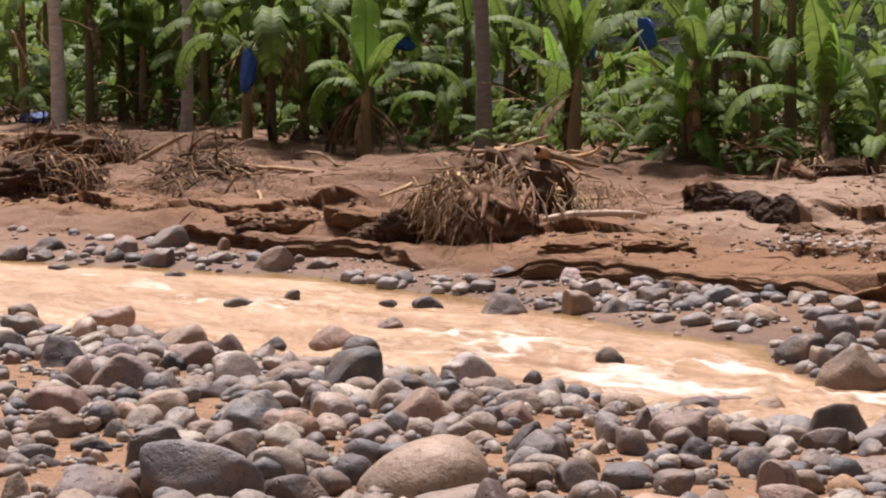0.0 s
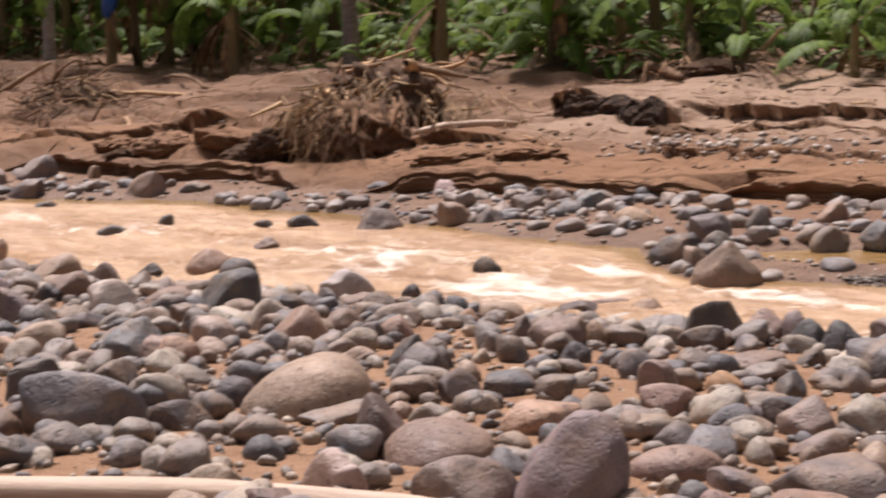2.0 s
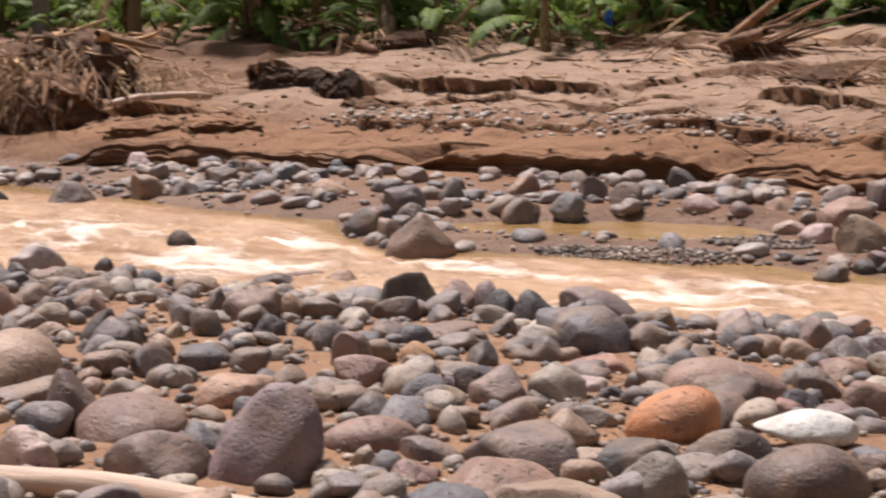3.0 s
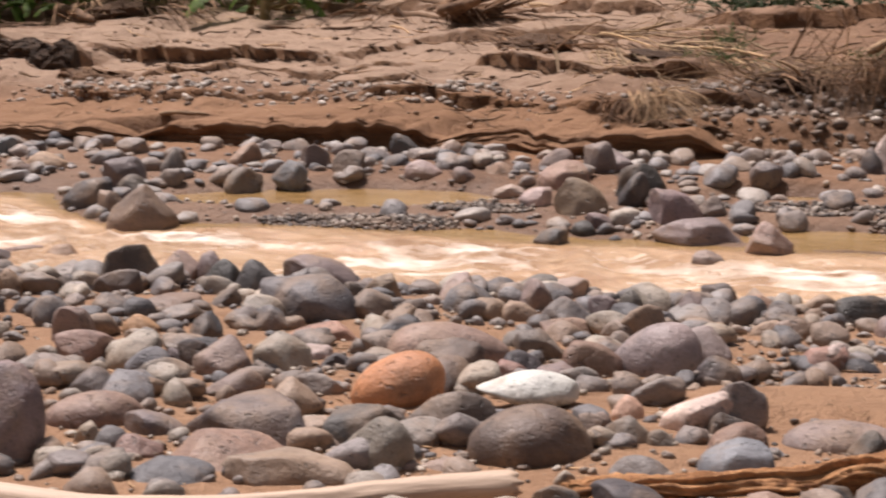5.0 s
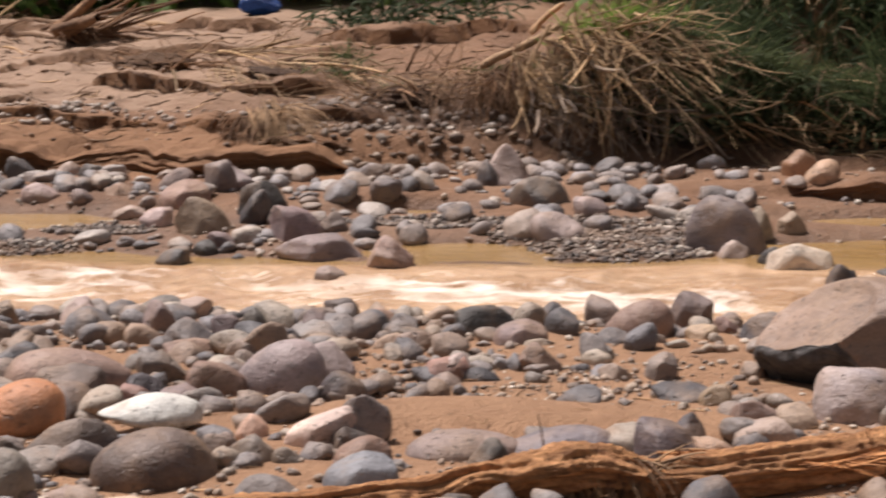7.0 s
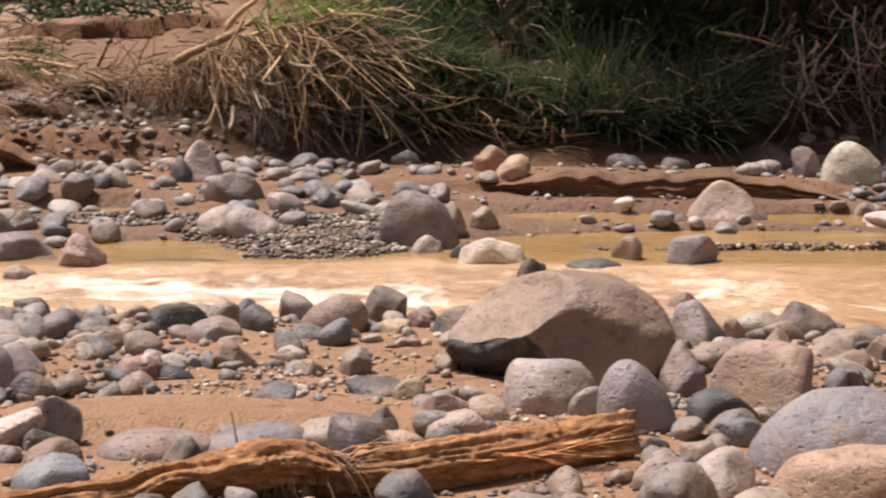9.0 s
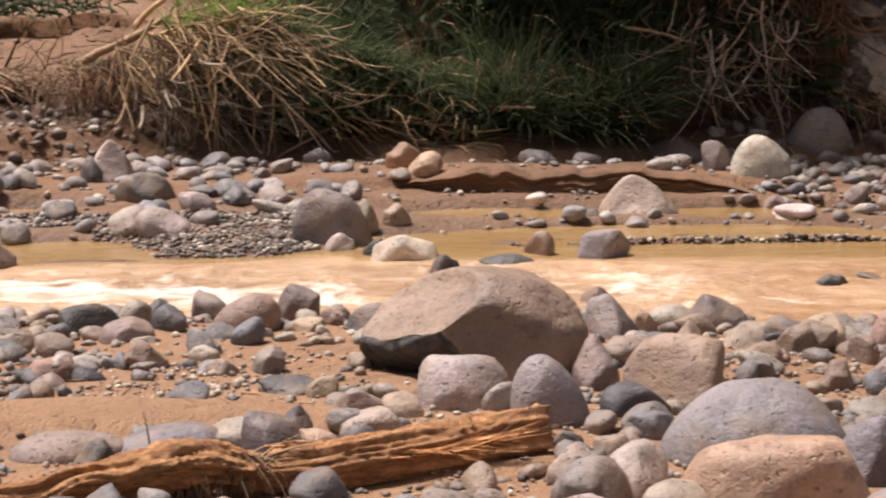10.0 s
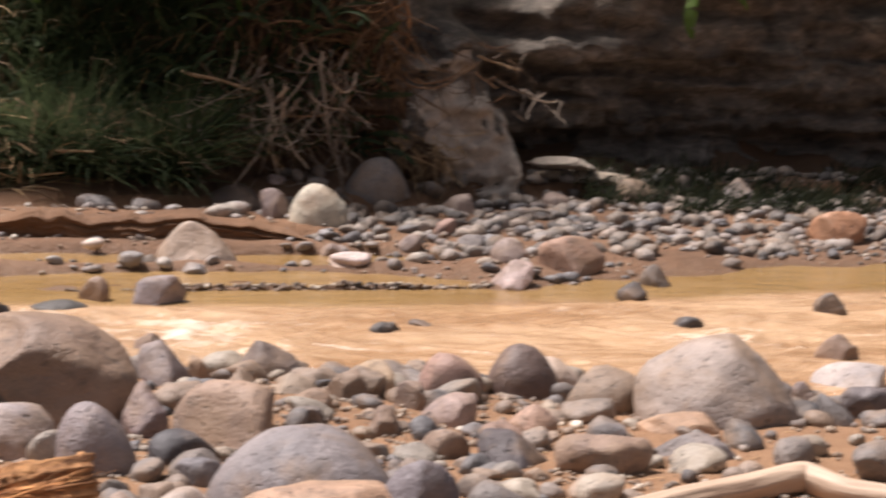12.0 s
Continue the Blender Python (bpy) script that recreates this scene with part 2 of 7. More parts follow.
FRESH = make_leaf("young_banana_leaf", (0.16, 0.36, 0.04), (0.26, 0.46, 0.06), (0.34, 0.52, 0.1))
FRESHGRASS = make_leaf("fresh_grass", (0.10, 0.20, 0.03), (0.18, 0.30, 0.05), (0.3, 0.4, 0.1), 0.6)
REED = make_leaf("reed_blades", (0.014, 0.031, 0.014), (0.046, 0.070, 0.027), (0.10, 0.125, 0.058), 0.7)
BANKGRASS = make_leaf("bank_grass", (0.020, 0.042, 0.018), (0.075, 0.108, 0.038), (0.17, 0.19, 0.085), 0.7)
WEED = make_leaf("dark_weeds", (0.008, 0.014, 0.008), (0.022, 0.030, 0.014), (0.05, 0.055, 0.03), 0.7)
WOOD = make_plain("torn_orange_wood", (0.20, 0.068, 0.022), (0.88, 0.46, 0.20), 8, 0.8, (1.3, 6, 6), 0.04, "grain", False)
PALE = make_plain("bleached_log", (0.40, 0.27, 0.185), (0.60, 0.45, 0.33), 3, 0.6, (0.5, 5, 5), 0.006, "grain", False)
CLIFF = make_cliff()
BLUE = make_plain("blue_plastic", (0.008, 0.07, 0.42), (0.03, 0.19, 0.78), 6, 0.35)
WOODY = make_plain("orange_splinters", (0.24, 0.085, 0.028), (0.74, 0.36, 0.14), 8, 0.85)
GREYROOT = make_plain("grey_roots", (0.16, 0.125, 0.10), (0.46, 0.37, 0.29), 8, 0.9)
PALECOBBLE = make_cobbles("pale_pebbles", (0.0, (0.20, 0.16, 0.13)), (0.5, (0.36, 0.29, 0.23)), (1.0, (0.62, 0.55, 0.47)))
MIXED = make_cobbles("mixed_pebbles", (0.0, (0.10, 0.085, 0.075)), (0.3, (0.22, 0.17, 0.135)), (0.6, (0.33, 0.25, 0.185)), (0.85, (0.44, 0.36, 0.28)), (1.0, (0.62, 0.55, 0.46)))
STRAW = make_plain("weathered_straw", (0.24, 0.15, 0.075), (0.60, 0.42, 0.24), 8, 0.85)
EARTHCOBBLE = make_cobbles("damp_cobbles", (0.0, (0.07, 0.062, 0.058)), (0.4, (0.14, 0.12, 0.105)), (0.75, (0.21, 0.175, 0.145)), (1.0, (0.33, 0.28, 0.24)))
EARTHSTONE = make_cobbles("earthy_stones", (0.0, (0.07, 0.045, 0.03)), (0.4, (0.14, 0.095, 0.065)), (0.8, (0.22, 0.165, 0.12)), (1.0, (0.33, 0.27, 0.21)))
CRUMB = make_cobbles("earth_crumbs", (0.0, (0.09, 0.045, 0.02)), (0.5, (0.19, 0.105, 0.052)), (1.0, (0.30, 0.19, 0.115)))
FARCOBBLE = make_cobbles("far_cobbles", (0.0, (0.12, 0.11, 0.11)), (0.25, (0.19, 0.175, 0.17)), (0.5, (0.30, 0.24, 0.20)), (0.75, (0.25, 0.235, 0.235)), (1.0, (0.45, 0.385, 0.32)))
# ---- the lie of the land: x runs down the river, y across it, water level at z = 0 ----
NEAR_U, NEAR_V = (-60, -24, -15.8, -9.9, -5.0, -1.4, -0.3, 2.5, 4.6, 12, 40), (9.5, 10.6, 11.0, 11.5, 11.8, 12.15, 12.1, 11.6, 11.0, 10.4, 10)
FAR_U = (-60, -30, -20.4, -16.2, -12.0, -9.8, -8.3, -6.7, -4.9, -1.6, 0.3, 2.6, 3.8, 5.5, 6.6, 14, 40)
FAR_V = (13, 14, 14.4, 15.7, 15.2, 14.7, 13.6, 14.1, 13.9, 14.15, 14.6, 15.0, 14.6, 15.4, 15.7, 16.5, 16)
FOOT_U = (-60, -23.2, -20.2, -16.1, -12.4, -10.0, -5.1, -2.6, 0.8, 3.6, 4.6, 7.8, 14, 40)
FOOT_V = (15.5, 16.2, 16.6, 16.8, 17.2, 17.4, 17.4, 18.0, 17.9, 17.6, 18.8, 19.1, 19.5, 19.5)
POOLS = ((-7.25, 15.22, 1.5, 0.52, 0.22), (-2.62, 14.40, 0.75, 0.36, 0), (-3.45, 16.0, 0.62, 0.30, 0.1), (0.6, 15.88, 0.95, 0.32, 0), (1.55, 14.85, 1.9, 0.48, 0.05), (2.6, 15.9, 1.2, 0.3, 0))
# tongues of dark gravel that stand just clear of the water
BARS = ((-6.45, 14.10, 0.75, 0.24, 0.1), (-5.7, 14.78, 0.42, 0.16, 0.1), (-3.12, 15.26, 0.68, 0.20, 0.05), (-1.65, 14.85, 0.85, 0.72, 0.0), (2.2, 14.62, 1.5, 0.07, 0.05))


LEDGES = (((-13.2, -12.2, -10.6, -9.5), (20.7, 20.85, 20.5, 20.2), 0.12), ((-9.9, -9.5, -9.1, -8.5), (20.3, 21.2, 22.0, 22.3), 0.07), ((-11.7, -10.4, -9.4, -8.5), (19.4, 19.7, 19.75, 20.5), 0.06),
          ((-9.8, -9.0, -8.3), (18.95, 19.4, 20.2), 0.05), ((-8.1, -7.2, -6.2, -5.1), (20.6, 20.4, 20.1, 20.3), 0.09), ((-9.3, -8.0, -6.8, -5.4), (22.0, 22.6, 22.9, 22.7), 0.07),
          ((-13.0, -11.0, -9.0, -7.0), (25.5, 25.2, 24.9, 25.0), 0.08), ((-12.1, -11.0, -10.0, -8.7), (18.3, 18.45, 18.4, 18.6), 0.05), ((-8.6, -7.0, -5.6, -4.1), (18.5, 18.4, 18.3, 18.6), 0.06),
          ((-24.0, -22.7, -20.9, -19.3, -18.1), (17.6, 17.5, 17.3, 17.8, 18.5), 0.12), ((-15.0, -14.3, -13.3, -12.5), (20.95, 20.8, 20.55, 20.3), 0.17), ((-6.6, -5.0, -3.6), (23.4, 23.7, 24.0), 0.10), ((-16.2, -15.2, -14.2, -13.1), (18.6, 18.3, 18.1, 18.3), 0.10))


def hash_noise(x, y, seed=0.0):
    """Smooth value noise on arrays, from -1 to 1."""
    xi, yi = np.floor(x), np.floor(y)
    xf, yf = x - xi, y - yi
    xf, yf = xf * xf * (3 - 2 * xf), yf * yf * (3 - 2 * yf)

    def corner(i, j):
        h = np.sin((xi + i) * 127.1 + (yi + j) * 311.7 + seed * 74.7) * 43758.5453
        return (h - np.floor(h)) * 2 - 1
    low = corner(0, 0) * (1 - xf) + corner(1, 0) * xf
    high = corner(0, 1) * (1 - xf) + corner(1, 1) * xf
    return low * (1 - yf) + high * yf


def step(x, a, b):
    k = np.clip((x - a) / (b - a), 0, 1)
    return k * k * (3 - 2 * k)


def ledge_lines(x, y):
    """For each broken edge in the sand: how far behind its ragged line a place lies, how much of it is left there, and its height."""
    ragged = 0.12 * hash_noise(x * 1.7, y * 1.7, 16) + 0.09 * hash_noise(x * 5.0, y * 5.0, 17) + 0.06 * hash_noise(x * 13, y * 13, 18)
    for line_u, line_v, drop in LEDGES:
        ends = step(x, line_u[0], line_u[0] + 0.35) * step(-x, -line_u[-1], -line_u[-1] + 0.35)
        yield y - np.interp(x, line_u, line_v) + ragged, ends, drop * 1.25 * np.clip(0.9 + 0.7 * hash_noise(x * 1.1, y * 0, 19), 0.15, 1.3)


def overhang(x, y):
    """How far the crust above each broken edge juts out towards the river."""
    out = 0 * x
    for off, ends, drop in ledge_lines(x, y):
        out = np.maximum(out, ends * (0.03 + 1.0 * drop) * step(off, 0.0, 0.06) * (1 - step(off, 0.06, 0.6)))
    return out


def land(x, y, fine=True):
    """The height of the ground at arrays x, y."""
    x, y = np.asarray(x, float), np.asarray(y, float)
    wig = 0.25 * hash_noise(x * 0.9, y * 0.4, 3) + 0.1 * hash_noise(x * 2.3, y * 1.5, 4)
    near, far, foot = np.interp(x, NEAR_U, NEAR_V) + wig * 0.5, np.interp(x, FAR_U, FAR_V) + wig * 0.5, np.interp(x, FOOT_U, FOOT_V) + wig
    s = near - y
    z_near = 0.10 * (1 - np.exp(-np.maximum(s, 0) / 0.6)) + 0.045 * np.clip(s, 0, 13)
    bed = -0.18 * step(np.minimum(y - near, far - y), 0, 0.5)
    sn, s = s, y - far
    z_far = 0.05 * (1 - np.exp(-np.maximum(s, 0) / 0.3)) + 0.025 * np.clip(s, 0, 5)
    z_near = z_near + 0.012 * step(sn, 0.2, 1.2) * (1 + 0.5 * hash_noise(x * 1.3, y * 1.3, 14))
    for cx, cy, a, b, slant in POOLS:
        z_far = z_far - 0.20 * np.exp(-(((x - cx) / a) ** 2 + ((y - cy - slant * (x - cx)) / b) ** 2) ** 2)
    for cx, cy, a, b, slant in BARS:
        flat = np.exp(-(((x - cx) / a) ** 2 + ((y - cy - slant * (x - cx)) / b) ** 2) ** 2)
        z_far, bed = z_far * (1 - flat) + 0.045 * flat, bed * (1 - flat) + 0.035 * flat
    z_near = z_near + 0.06 * step(np.exp(-((x + 1.35) / 1.05) ** 4 - ((y - 8.78) / 0.30) ** 4), 0.25, 0.6)
    z_far = z_far + 0.09 * step(y - 16.55 - 0.12 * hash_noise(x * 1.3, x * 0, 13), 0, 0.12) * step(x, -1.6, -0.6) * step(3.2 - x, 0, 0.5) * (1 - step(y, 17.2, 17.9))
    w = y - foot
    sandy = 1 - step(x, -2.5, 0.5)
    rough = 0.05 * hash_noise(x * 0.75, y * 1.3, 7) + 0.03 * hash_noise(x * 1.9, y * 3.0, 8) + 0.10 * step(-x, 13.5, 17) * hash_noise(x * 1.3, y * 1.9, 9)
    slope = 0.05 * np.clip(w, 0, 1.8) + 0.075 * np.clip(w - 1.8, 0, 4.5) + 0.02 * np.clip(w - 6.3, 0, 20) + rough * step(w, 0.2, 1.2) * (1 - 0.6 * step(w, 5, 8))
    slab = 0.15
    level = np.floor(slope / slab)
    part_up = slope / slab - level
    stepped = slab * (level + 0.35 * part_up + 0.65 * step(part_up, 0.88, 0.98))
    shelf = step(x, -15.5, -13.5)
    rise = (0.17 + 0.07 * hash_noise(x * 0.5, x * 0, 15)) * step(w, 0.0, 0.12 + 0.35 * step(x, -10, -7) + 0.55 * step(-x, 13, 15)) + 0.06 + stepped * (1 - shelf) + slope * shelf
    rise = rise * step(w, -0.05, 0.1)
    for off, ends, drop in ledge_lines(x, y):
        rise = rise + drop * ends * (step(off, 0.0, 0.06) - step(off, 0.06, 1.5))
    w2 = w - 0.9 * step(x, 3.0, 4.6)
    steep = 0.12 * step(w, 0.0, 0.2) + 0.25 * step(w2, 0.2, 1.2) + 2.6 * step(w2, 0.9, 3.0) + 1.5 * step(w2, 3, 9)
    z = np.where(s < 0, bed, z_far) * (y > near) + np.where(y <= near, z_near, 0) + rise * sandy + steep * (1 - sandy)
    if fine:
        bank = step(w, 0.0, 0.6)
        z = z + (0.02 + 0.03 * bank) * hash_noise(x * 1.7, y * 1.7, 1) + (0.012 + 0.022 * bank) * hash_noise(x * 4.3, y * 5.5, 2) + (0.006 + 0.006 * bank) * hash_noise(x * 12, y * 14, 5)
    return z


# ---- building blocks ----
def mesh_from(name, verts, faces, material, smooth=True):
    """A mesh from arrays: verts (n, 3) and triangles or quads (m, k)."""
    verts, faces = np.asarray(verts, np.float32), np.asarray(faces, np.int32)
    me = bpy.data.meshes.new(name)
    me.vertices.add(len(verts))
    me.vertices.foreach_set("co", verts.ravel())
    k = faces.shape[1]
    me.loops.add(faces.size)
    me.loops.foreach_set("vertex_index", faces.ravel())
    me.polygons.add(len(faces))
    me.polygons.foreach_set("loop_start", np.arange(0, faces.size, k, dtype=np.int32))
    me.polygons.foreach_set("use_smooth", np.full(len(faces), smooth))
    me.update(calc_edges=True)
    me.materials.append(material)
    return me


def ball(level):
    bm = bmesh.new()
    bmesh.ops.create_icosphere(bm, subdivisions=level, radius=1.0)
    v = np.array([p.co[:] for p in bm.verts])
    f = np.array([[q.index for q in p.verts] for p in bm.faces])
    bm.free()
    return v, f


def noise3(p, scale, seed):
    """Noise on points (n, 3), from three slices of plane noise."""
    q = p * scale
    return (hash_noise(q[:, 0] + 0.37 * q[:, 2], q[:, 1], seed) + hash_noise(q[:, 1] + 0.41 * q[:, 0], q[:, 2], seed + 9) + hash_noise(q[:, 2] + 0.33 * q[:, 1], q[:, 0], seed + 17)) / 3


def stone_shape(level, seed, cuts, depth, rough, crumbly=0.0):
    """A water-worn stone within the unit box: a ball with soft flats cut from it."""
    rnd = np.random.RandomState(seed)
    v, f = ball(level)
    v = np.sign(v) * np.abs(v) ** rnd.uniform(0.90, 1.10)
    v /= np.linalg.norm(v, axis=1, keepdims=True) ** 0.5
    skew, egg, sag = rnd.uniform(-0.32, 0.32, 2), rnd.uniform(-0.28, 0.28, 2), rnd.uniform(-0.2, 0.2)
    v = np.stack([v[:, 0] + skew[0] * v[:, 2], v[:, 1] * (1 + egg[0] * v[:, 0]) + skew[1] * v[:, 2], v[:, 2] * (1 + egg[1] * v[:, 0]) - sag * v[:, 0] ** 2], 1)
    for _ in range(cuts):
        d = rnd.normal(size=3)
        d[2] = d[2] * 0.9 + 0.15
        d /= np.linalg.norm(d)
        over = v @ d - rnd.uniform(1 - depth, 1 - depth * 0.35)
        v = v - np.where(over > 0, over * rnd.uniform(0.68, 0.95), 0)[:, None] * d
    v = v * (1 + rough * noise3(v, 1.3, seed) + rough * 0.5 * noise3(v, 2.7, seed + 3) + rough * 0.25 * noise3(v, 6.0, seed + 5) + crumbly * (noise3(v, 4.5, seed + 6) + 0.7 * noise3(v, 9.0, seed + 7) + 0.5 * noise3(v, 19.0, seed + 8)))[:, None]
    low, high = v.min(0), v.max(0)
    return (v - (low + high) / 2) / ((high - low) / 2), f


TONES = {"g": ((0.215, 0.185, 0.17), "grey"), "d": ((0.085, 0.078, 0.078), "dark grey"), "b": ((0.285, 0.21, 0.165), "brownish grey"), "l": ((0.41, 0.355, 0.31), "light grey"),
         "t": ((0.40, 0.30, 0.215), "tan"), "s": ((0.195, 0.195, 0.20), "slate grey"), "p": ((0.32, 0.215, 0.165), "pinkish brown"), "o": ((0.36, 0.215, 0.12), "orange-brown"),
         "O": ((0.50, 0.25, 0.105), "bright orange-brown"), "y": ((0.38, 0.325, 0.245), "yellowish"), "w": ((0.60, 0.53, 0.43), "pale cream"), "W": ((0.66, 0.64, 0.62), "white"),
         "m": ((0.125, 0.10, 0.088), "dark brown"),
         "L": ((0.36, 0.345, 0.32), "pale grey"), "v": ((0.30, 0.265, 0.27), "mauve-grey")}
KINDS = {"-": [("rounded", mesh_from("stone", *stone_shape(4, k, 8, 0.42, 0.16), STONE)) for k in range(16)],
         "a": [("angular", mesh_from("angular_stone", *stone_shape(4, 40 + k, 12, 0.52, 0.15), STONE)) for k in range(10)],
         "r": [("smooth", mesh_from("smooth_stone", *stone_shape(4, 80 + k, 2, 0.14, 0.08), STONE)) for k in range(6)]}
for mark, label, count, top, tail in (("p", "peaked", 6, 0.30, 0.0), ("e", "tapered", 2, 0.0, 0.55)):
    KINDS[mark] = []
    for k in range(count):
        v, f = stone_shape(4, 120 + k, 7 if top else 1, 0.34 if top else 0.1, 0.11 if top else 0.04)
        v = v * np.stack([1 - top * step(v[:, 2], -0.5, 1.0), 1 - top * step(v[:, 2], -0.5, 1.0), np.ones(len(v))], 1)
        v = v * np.stack([np.ones(len(v)), 1 - tail * step(-v[:, 0], 0.1, 1.1), 1 - tail * step(-v[:, 0], -0.2, 1.1)], 1)
        low, high = v.min(0), v.max(0)
        KINDS[mark].append((label, mesh_from(label + "_stone", (v - (low + high) / 2) / ((high - low) / 2), f, STONE)))
stones = []


def boulder(x, y, z, a, b, c, turn, look_of, tilt=0):
    """A stone with half sizes a (across), b (deep) and c (high)."""
    rnd = random.Random(int(x * 1000) * 31 + int(y * 1000))
    shape, me = rnd.choice(KINDS[look_of[1]])
    col, tone = TONES[look_of[0]]
    size = "boulder" if max(a, c) > 0.25 else "cobble" if max(a, c) > 0.1 else "stone"
    ob = new("boulder" if size == "boulder" else "stone" if size == "stone" else "rock" if max(a, c) > 0.16 else "cobblestone", me)
    flip = rnd.choice((1, -1)) if look_of[1] != "e" else 1
    z += 0.035 if look_of[0] == "W" else 0
    if look_of[0] not in "WO" and not tilt:
        z, c = z - 0.32 * c, 1.32 * c
        tilt = rnd.uniform(-7, 7)
    ob.matrix_world = pose(x, y, z, rnd.uniform(-5, 5), -tilt, turn) @ Matrix.Diagonal((a * flip, b * rnd.choice((1, -1)), c, 1))
    k = rnd.uniform(0.66, 1.02)
    if look_of[0] in "WO":
        me, k = me.copy(), 1.0
        me.materials[0] = CLEAN
    ob.color = (col[0] * k * rnd.uniform(0.98, 1.2), col[1] * k, col[2] * k * rnd.uniform(0.88, 1.06), 1)
    near_v, far_v = float(np.interp(x, NEAR_U, NEAR_V)), float(np.interp(x, FAR_U, FAR_V))
    lies = "in the muddy river" if near_v + 0.3 < y < far_v - 0.2 else "on the stony river bank" if y < near_v + 0.3 else "on the gravel below the sand bank"
    tagged(ob, f"{tone} {shape} river {size} {lies}", "rock", "river stones")
    stones.append((x, y, max(a, b) * (1.5 if look_of[0] in "WO" else 1.0)))
    return ob


# ---- the ground and the river ----
def axis(parts):
    return np.unique(np.concatenate([np.arange(a, b, s) for a, b, s in parts]))


def sheet(name, xs, ys, height, material, jut=None):
    gx, gy = np.meshgrid(xs, ys, indexing="ij")
    z = height(gx, gy)
    if jut:
        gy = gy - jut(gx, gy)
    v = np.stack([gx.ravel(), gy.ravel(), z.ravel()], 1)
    k = np.arange(gx.size).reshape(gx.shape)
    f = np.stack([k[:-1, :-1].ravel(), k[1:, :-1].ravel(), k[1:, 1:].ravel(), k[:-1, 1:].ravel()], 1)
    return new(name, mesh_from(name, v, f, material))


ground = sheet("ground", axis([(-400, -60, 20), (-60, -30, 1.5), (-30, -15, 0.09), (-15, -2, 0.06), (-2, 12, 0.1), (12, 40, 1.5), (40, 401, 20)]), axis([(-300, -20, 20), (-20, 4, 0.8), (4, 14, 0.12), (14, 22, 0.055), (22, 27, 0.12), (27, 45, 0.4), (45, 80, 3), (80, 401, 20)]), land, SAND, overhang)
tagged(ground, "wet brown river sand with eroded banks", "ground", kind="structure")


RAPIDS = ((-17.4, 14.0, 1.4, 0.35), (-15.4, 13.6, 1.2, 0.4), (-11.9, 13.4, 1.2, 0.4), (-10.3, 13.1, 1.2, 0.35), (-9.3, 13.6, 0.8, 0.3), (-9.6, 12.65, 1.0, 0.35), (-7.0, 13.25, 1.2, 0.4), (-5.8, 12.7, 1.1, 0.45), (-5.3, 13.3, 0.9, 0.4), (-3.4, 12.4, 0.8, 0.35), (-2.8, 13.0, 1.3, 0.4), (-1.4, 12.75, 1.2, 0.35), (1.2, 12.95, 0.9, 0.4), (1.8, 13.5, 0.8, 0.25), (3.6, 13.8, 0.8, 0.2), (2.4, 12.5, 1.0, 0.25), (5.8, 12.9, 1.2, 0.4))


def churn_at(x, y):
    """How rough the river runs, from 0 to 1."""
    near, far = np.interp(x, NEAR_U, NEAR_V), np.minimum(np.interp(x, FAR_U, FAR_V), 14.2 + 0.16 * np.maximum(x - 2.5, 0) + 3 * step(-x, 0.5, 1.5))
    inside = np.minimum(y - near + 0.25, far - 0.15 - y)
    body = step(inside, -0.1, 0.55) * (1 - 0.4 * step(x, 0.5, 4)) * (1 - 0.3 * step(-x, 12, 17))
    return np.clip(body * (0.62 + 0.3 * hash_noise(x * 0.8, y * 0.9, 21) + 0.2 * hash_noise(x * 2.2, y * 2.6, 22)), 0, 1)


def ridges(x, y, seed):
    """Sharp-backed ripples along the current."""
    wx, wy = x * 0.9 + 0.7 * hash_noise(x * 0.8, y * 1.4, seed), y * 2.0 + 0.8 * hash_noise(x * 1.1, y * 1.7, seed + 1)
    return 0.5 * (1 - np.abs(hash_noise(wx * 1.4, wy * 1.3, seed + 2))) ** 2 + 0.32 * (1 - np.abs(hash_noise(wx * 3.3, wy * 2.9, seed + 3))) ** 2 + 0.18 * (1 - np.abs(hash_noise(wx * 7.5, wy * 6.5, seed + 4))) ** 2


def froth_at(x, y):
    """How much foam rides on the water: most in the rapids and on the backs of the waves."""
    spots = 0 * x
    for cx, cy, a, b in RAPIDS:
        spots = np.maximum(spots, np.exp(-((x - cx) / a) ** 2 - ((y - cy - 0.12 * hash_noise(x * 1.7, y * 0, 24)) / b) ** 2))
    return np.clip(churn_at(x, y) * (0.45 + 0.75 * spots) * (0.42 + 1.5 * (ridges(x, y, 31) - 0.3)), 0, 1)


def waves(x, y):
    c = churn_at(x, y)
    return c * (0.13 * (ridges(x, y, 31) - 0.42) + 0.03 * hash_noise(x * 1.5, y * 2.4, 36)) + 0.003 * hash_noise(x * 6, y * 14, 34)


river = sheet("river", axis([(-120, -30, 5), (-30, -16, 0.06), (-16, 9, 0.035), (9, 12, 0.2), (12, 60, 5)]), axis([(8.5, 10.4, 0.3), (10.4, 15.6, 0.03), (15.6, 17.8, 0.1)]), waves, WATER)
tagged(river, "fast shallow muddy tan river with foam", "river", kind="structure")
co = np.empty(len(river.data.vertices) * 3, np.float32)
river.data.vertices.foreach_get("co", co)
co = co.reshape(-1, 3)
river.data.attributes.new("churn", "FLOAT", "POINT").data.foreach_set("value", churn_at(co[:, 0], co[:, 1]).astype(np.float32))
river.data.attributes.new("froth", "FLOAT", "POINT").data.foreach_set("value", froth_at(co[:, 0], co[:, 1]).astype(np.float32))


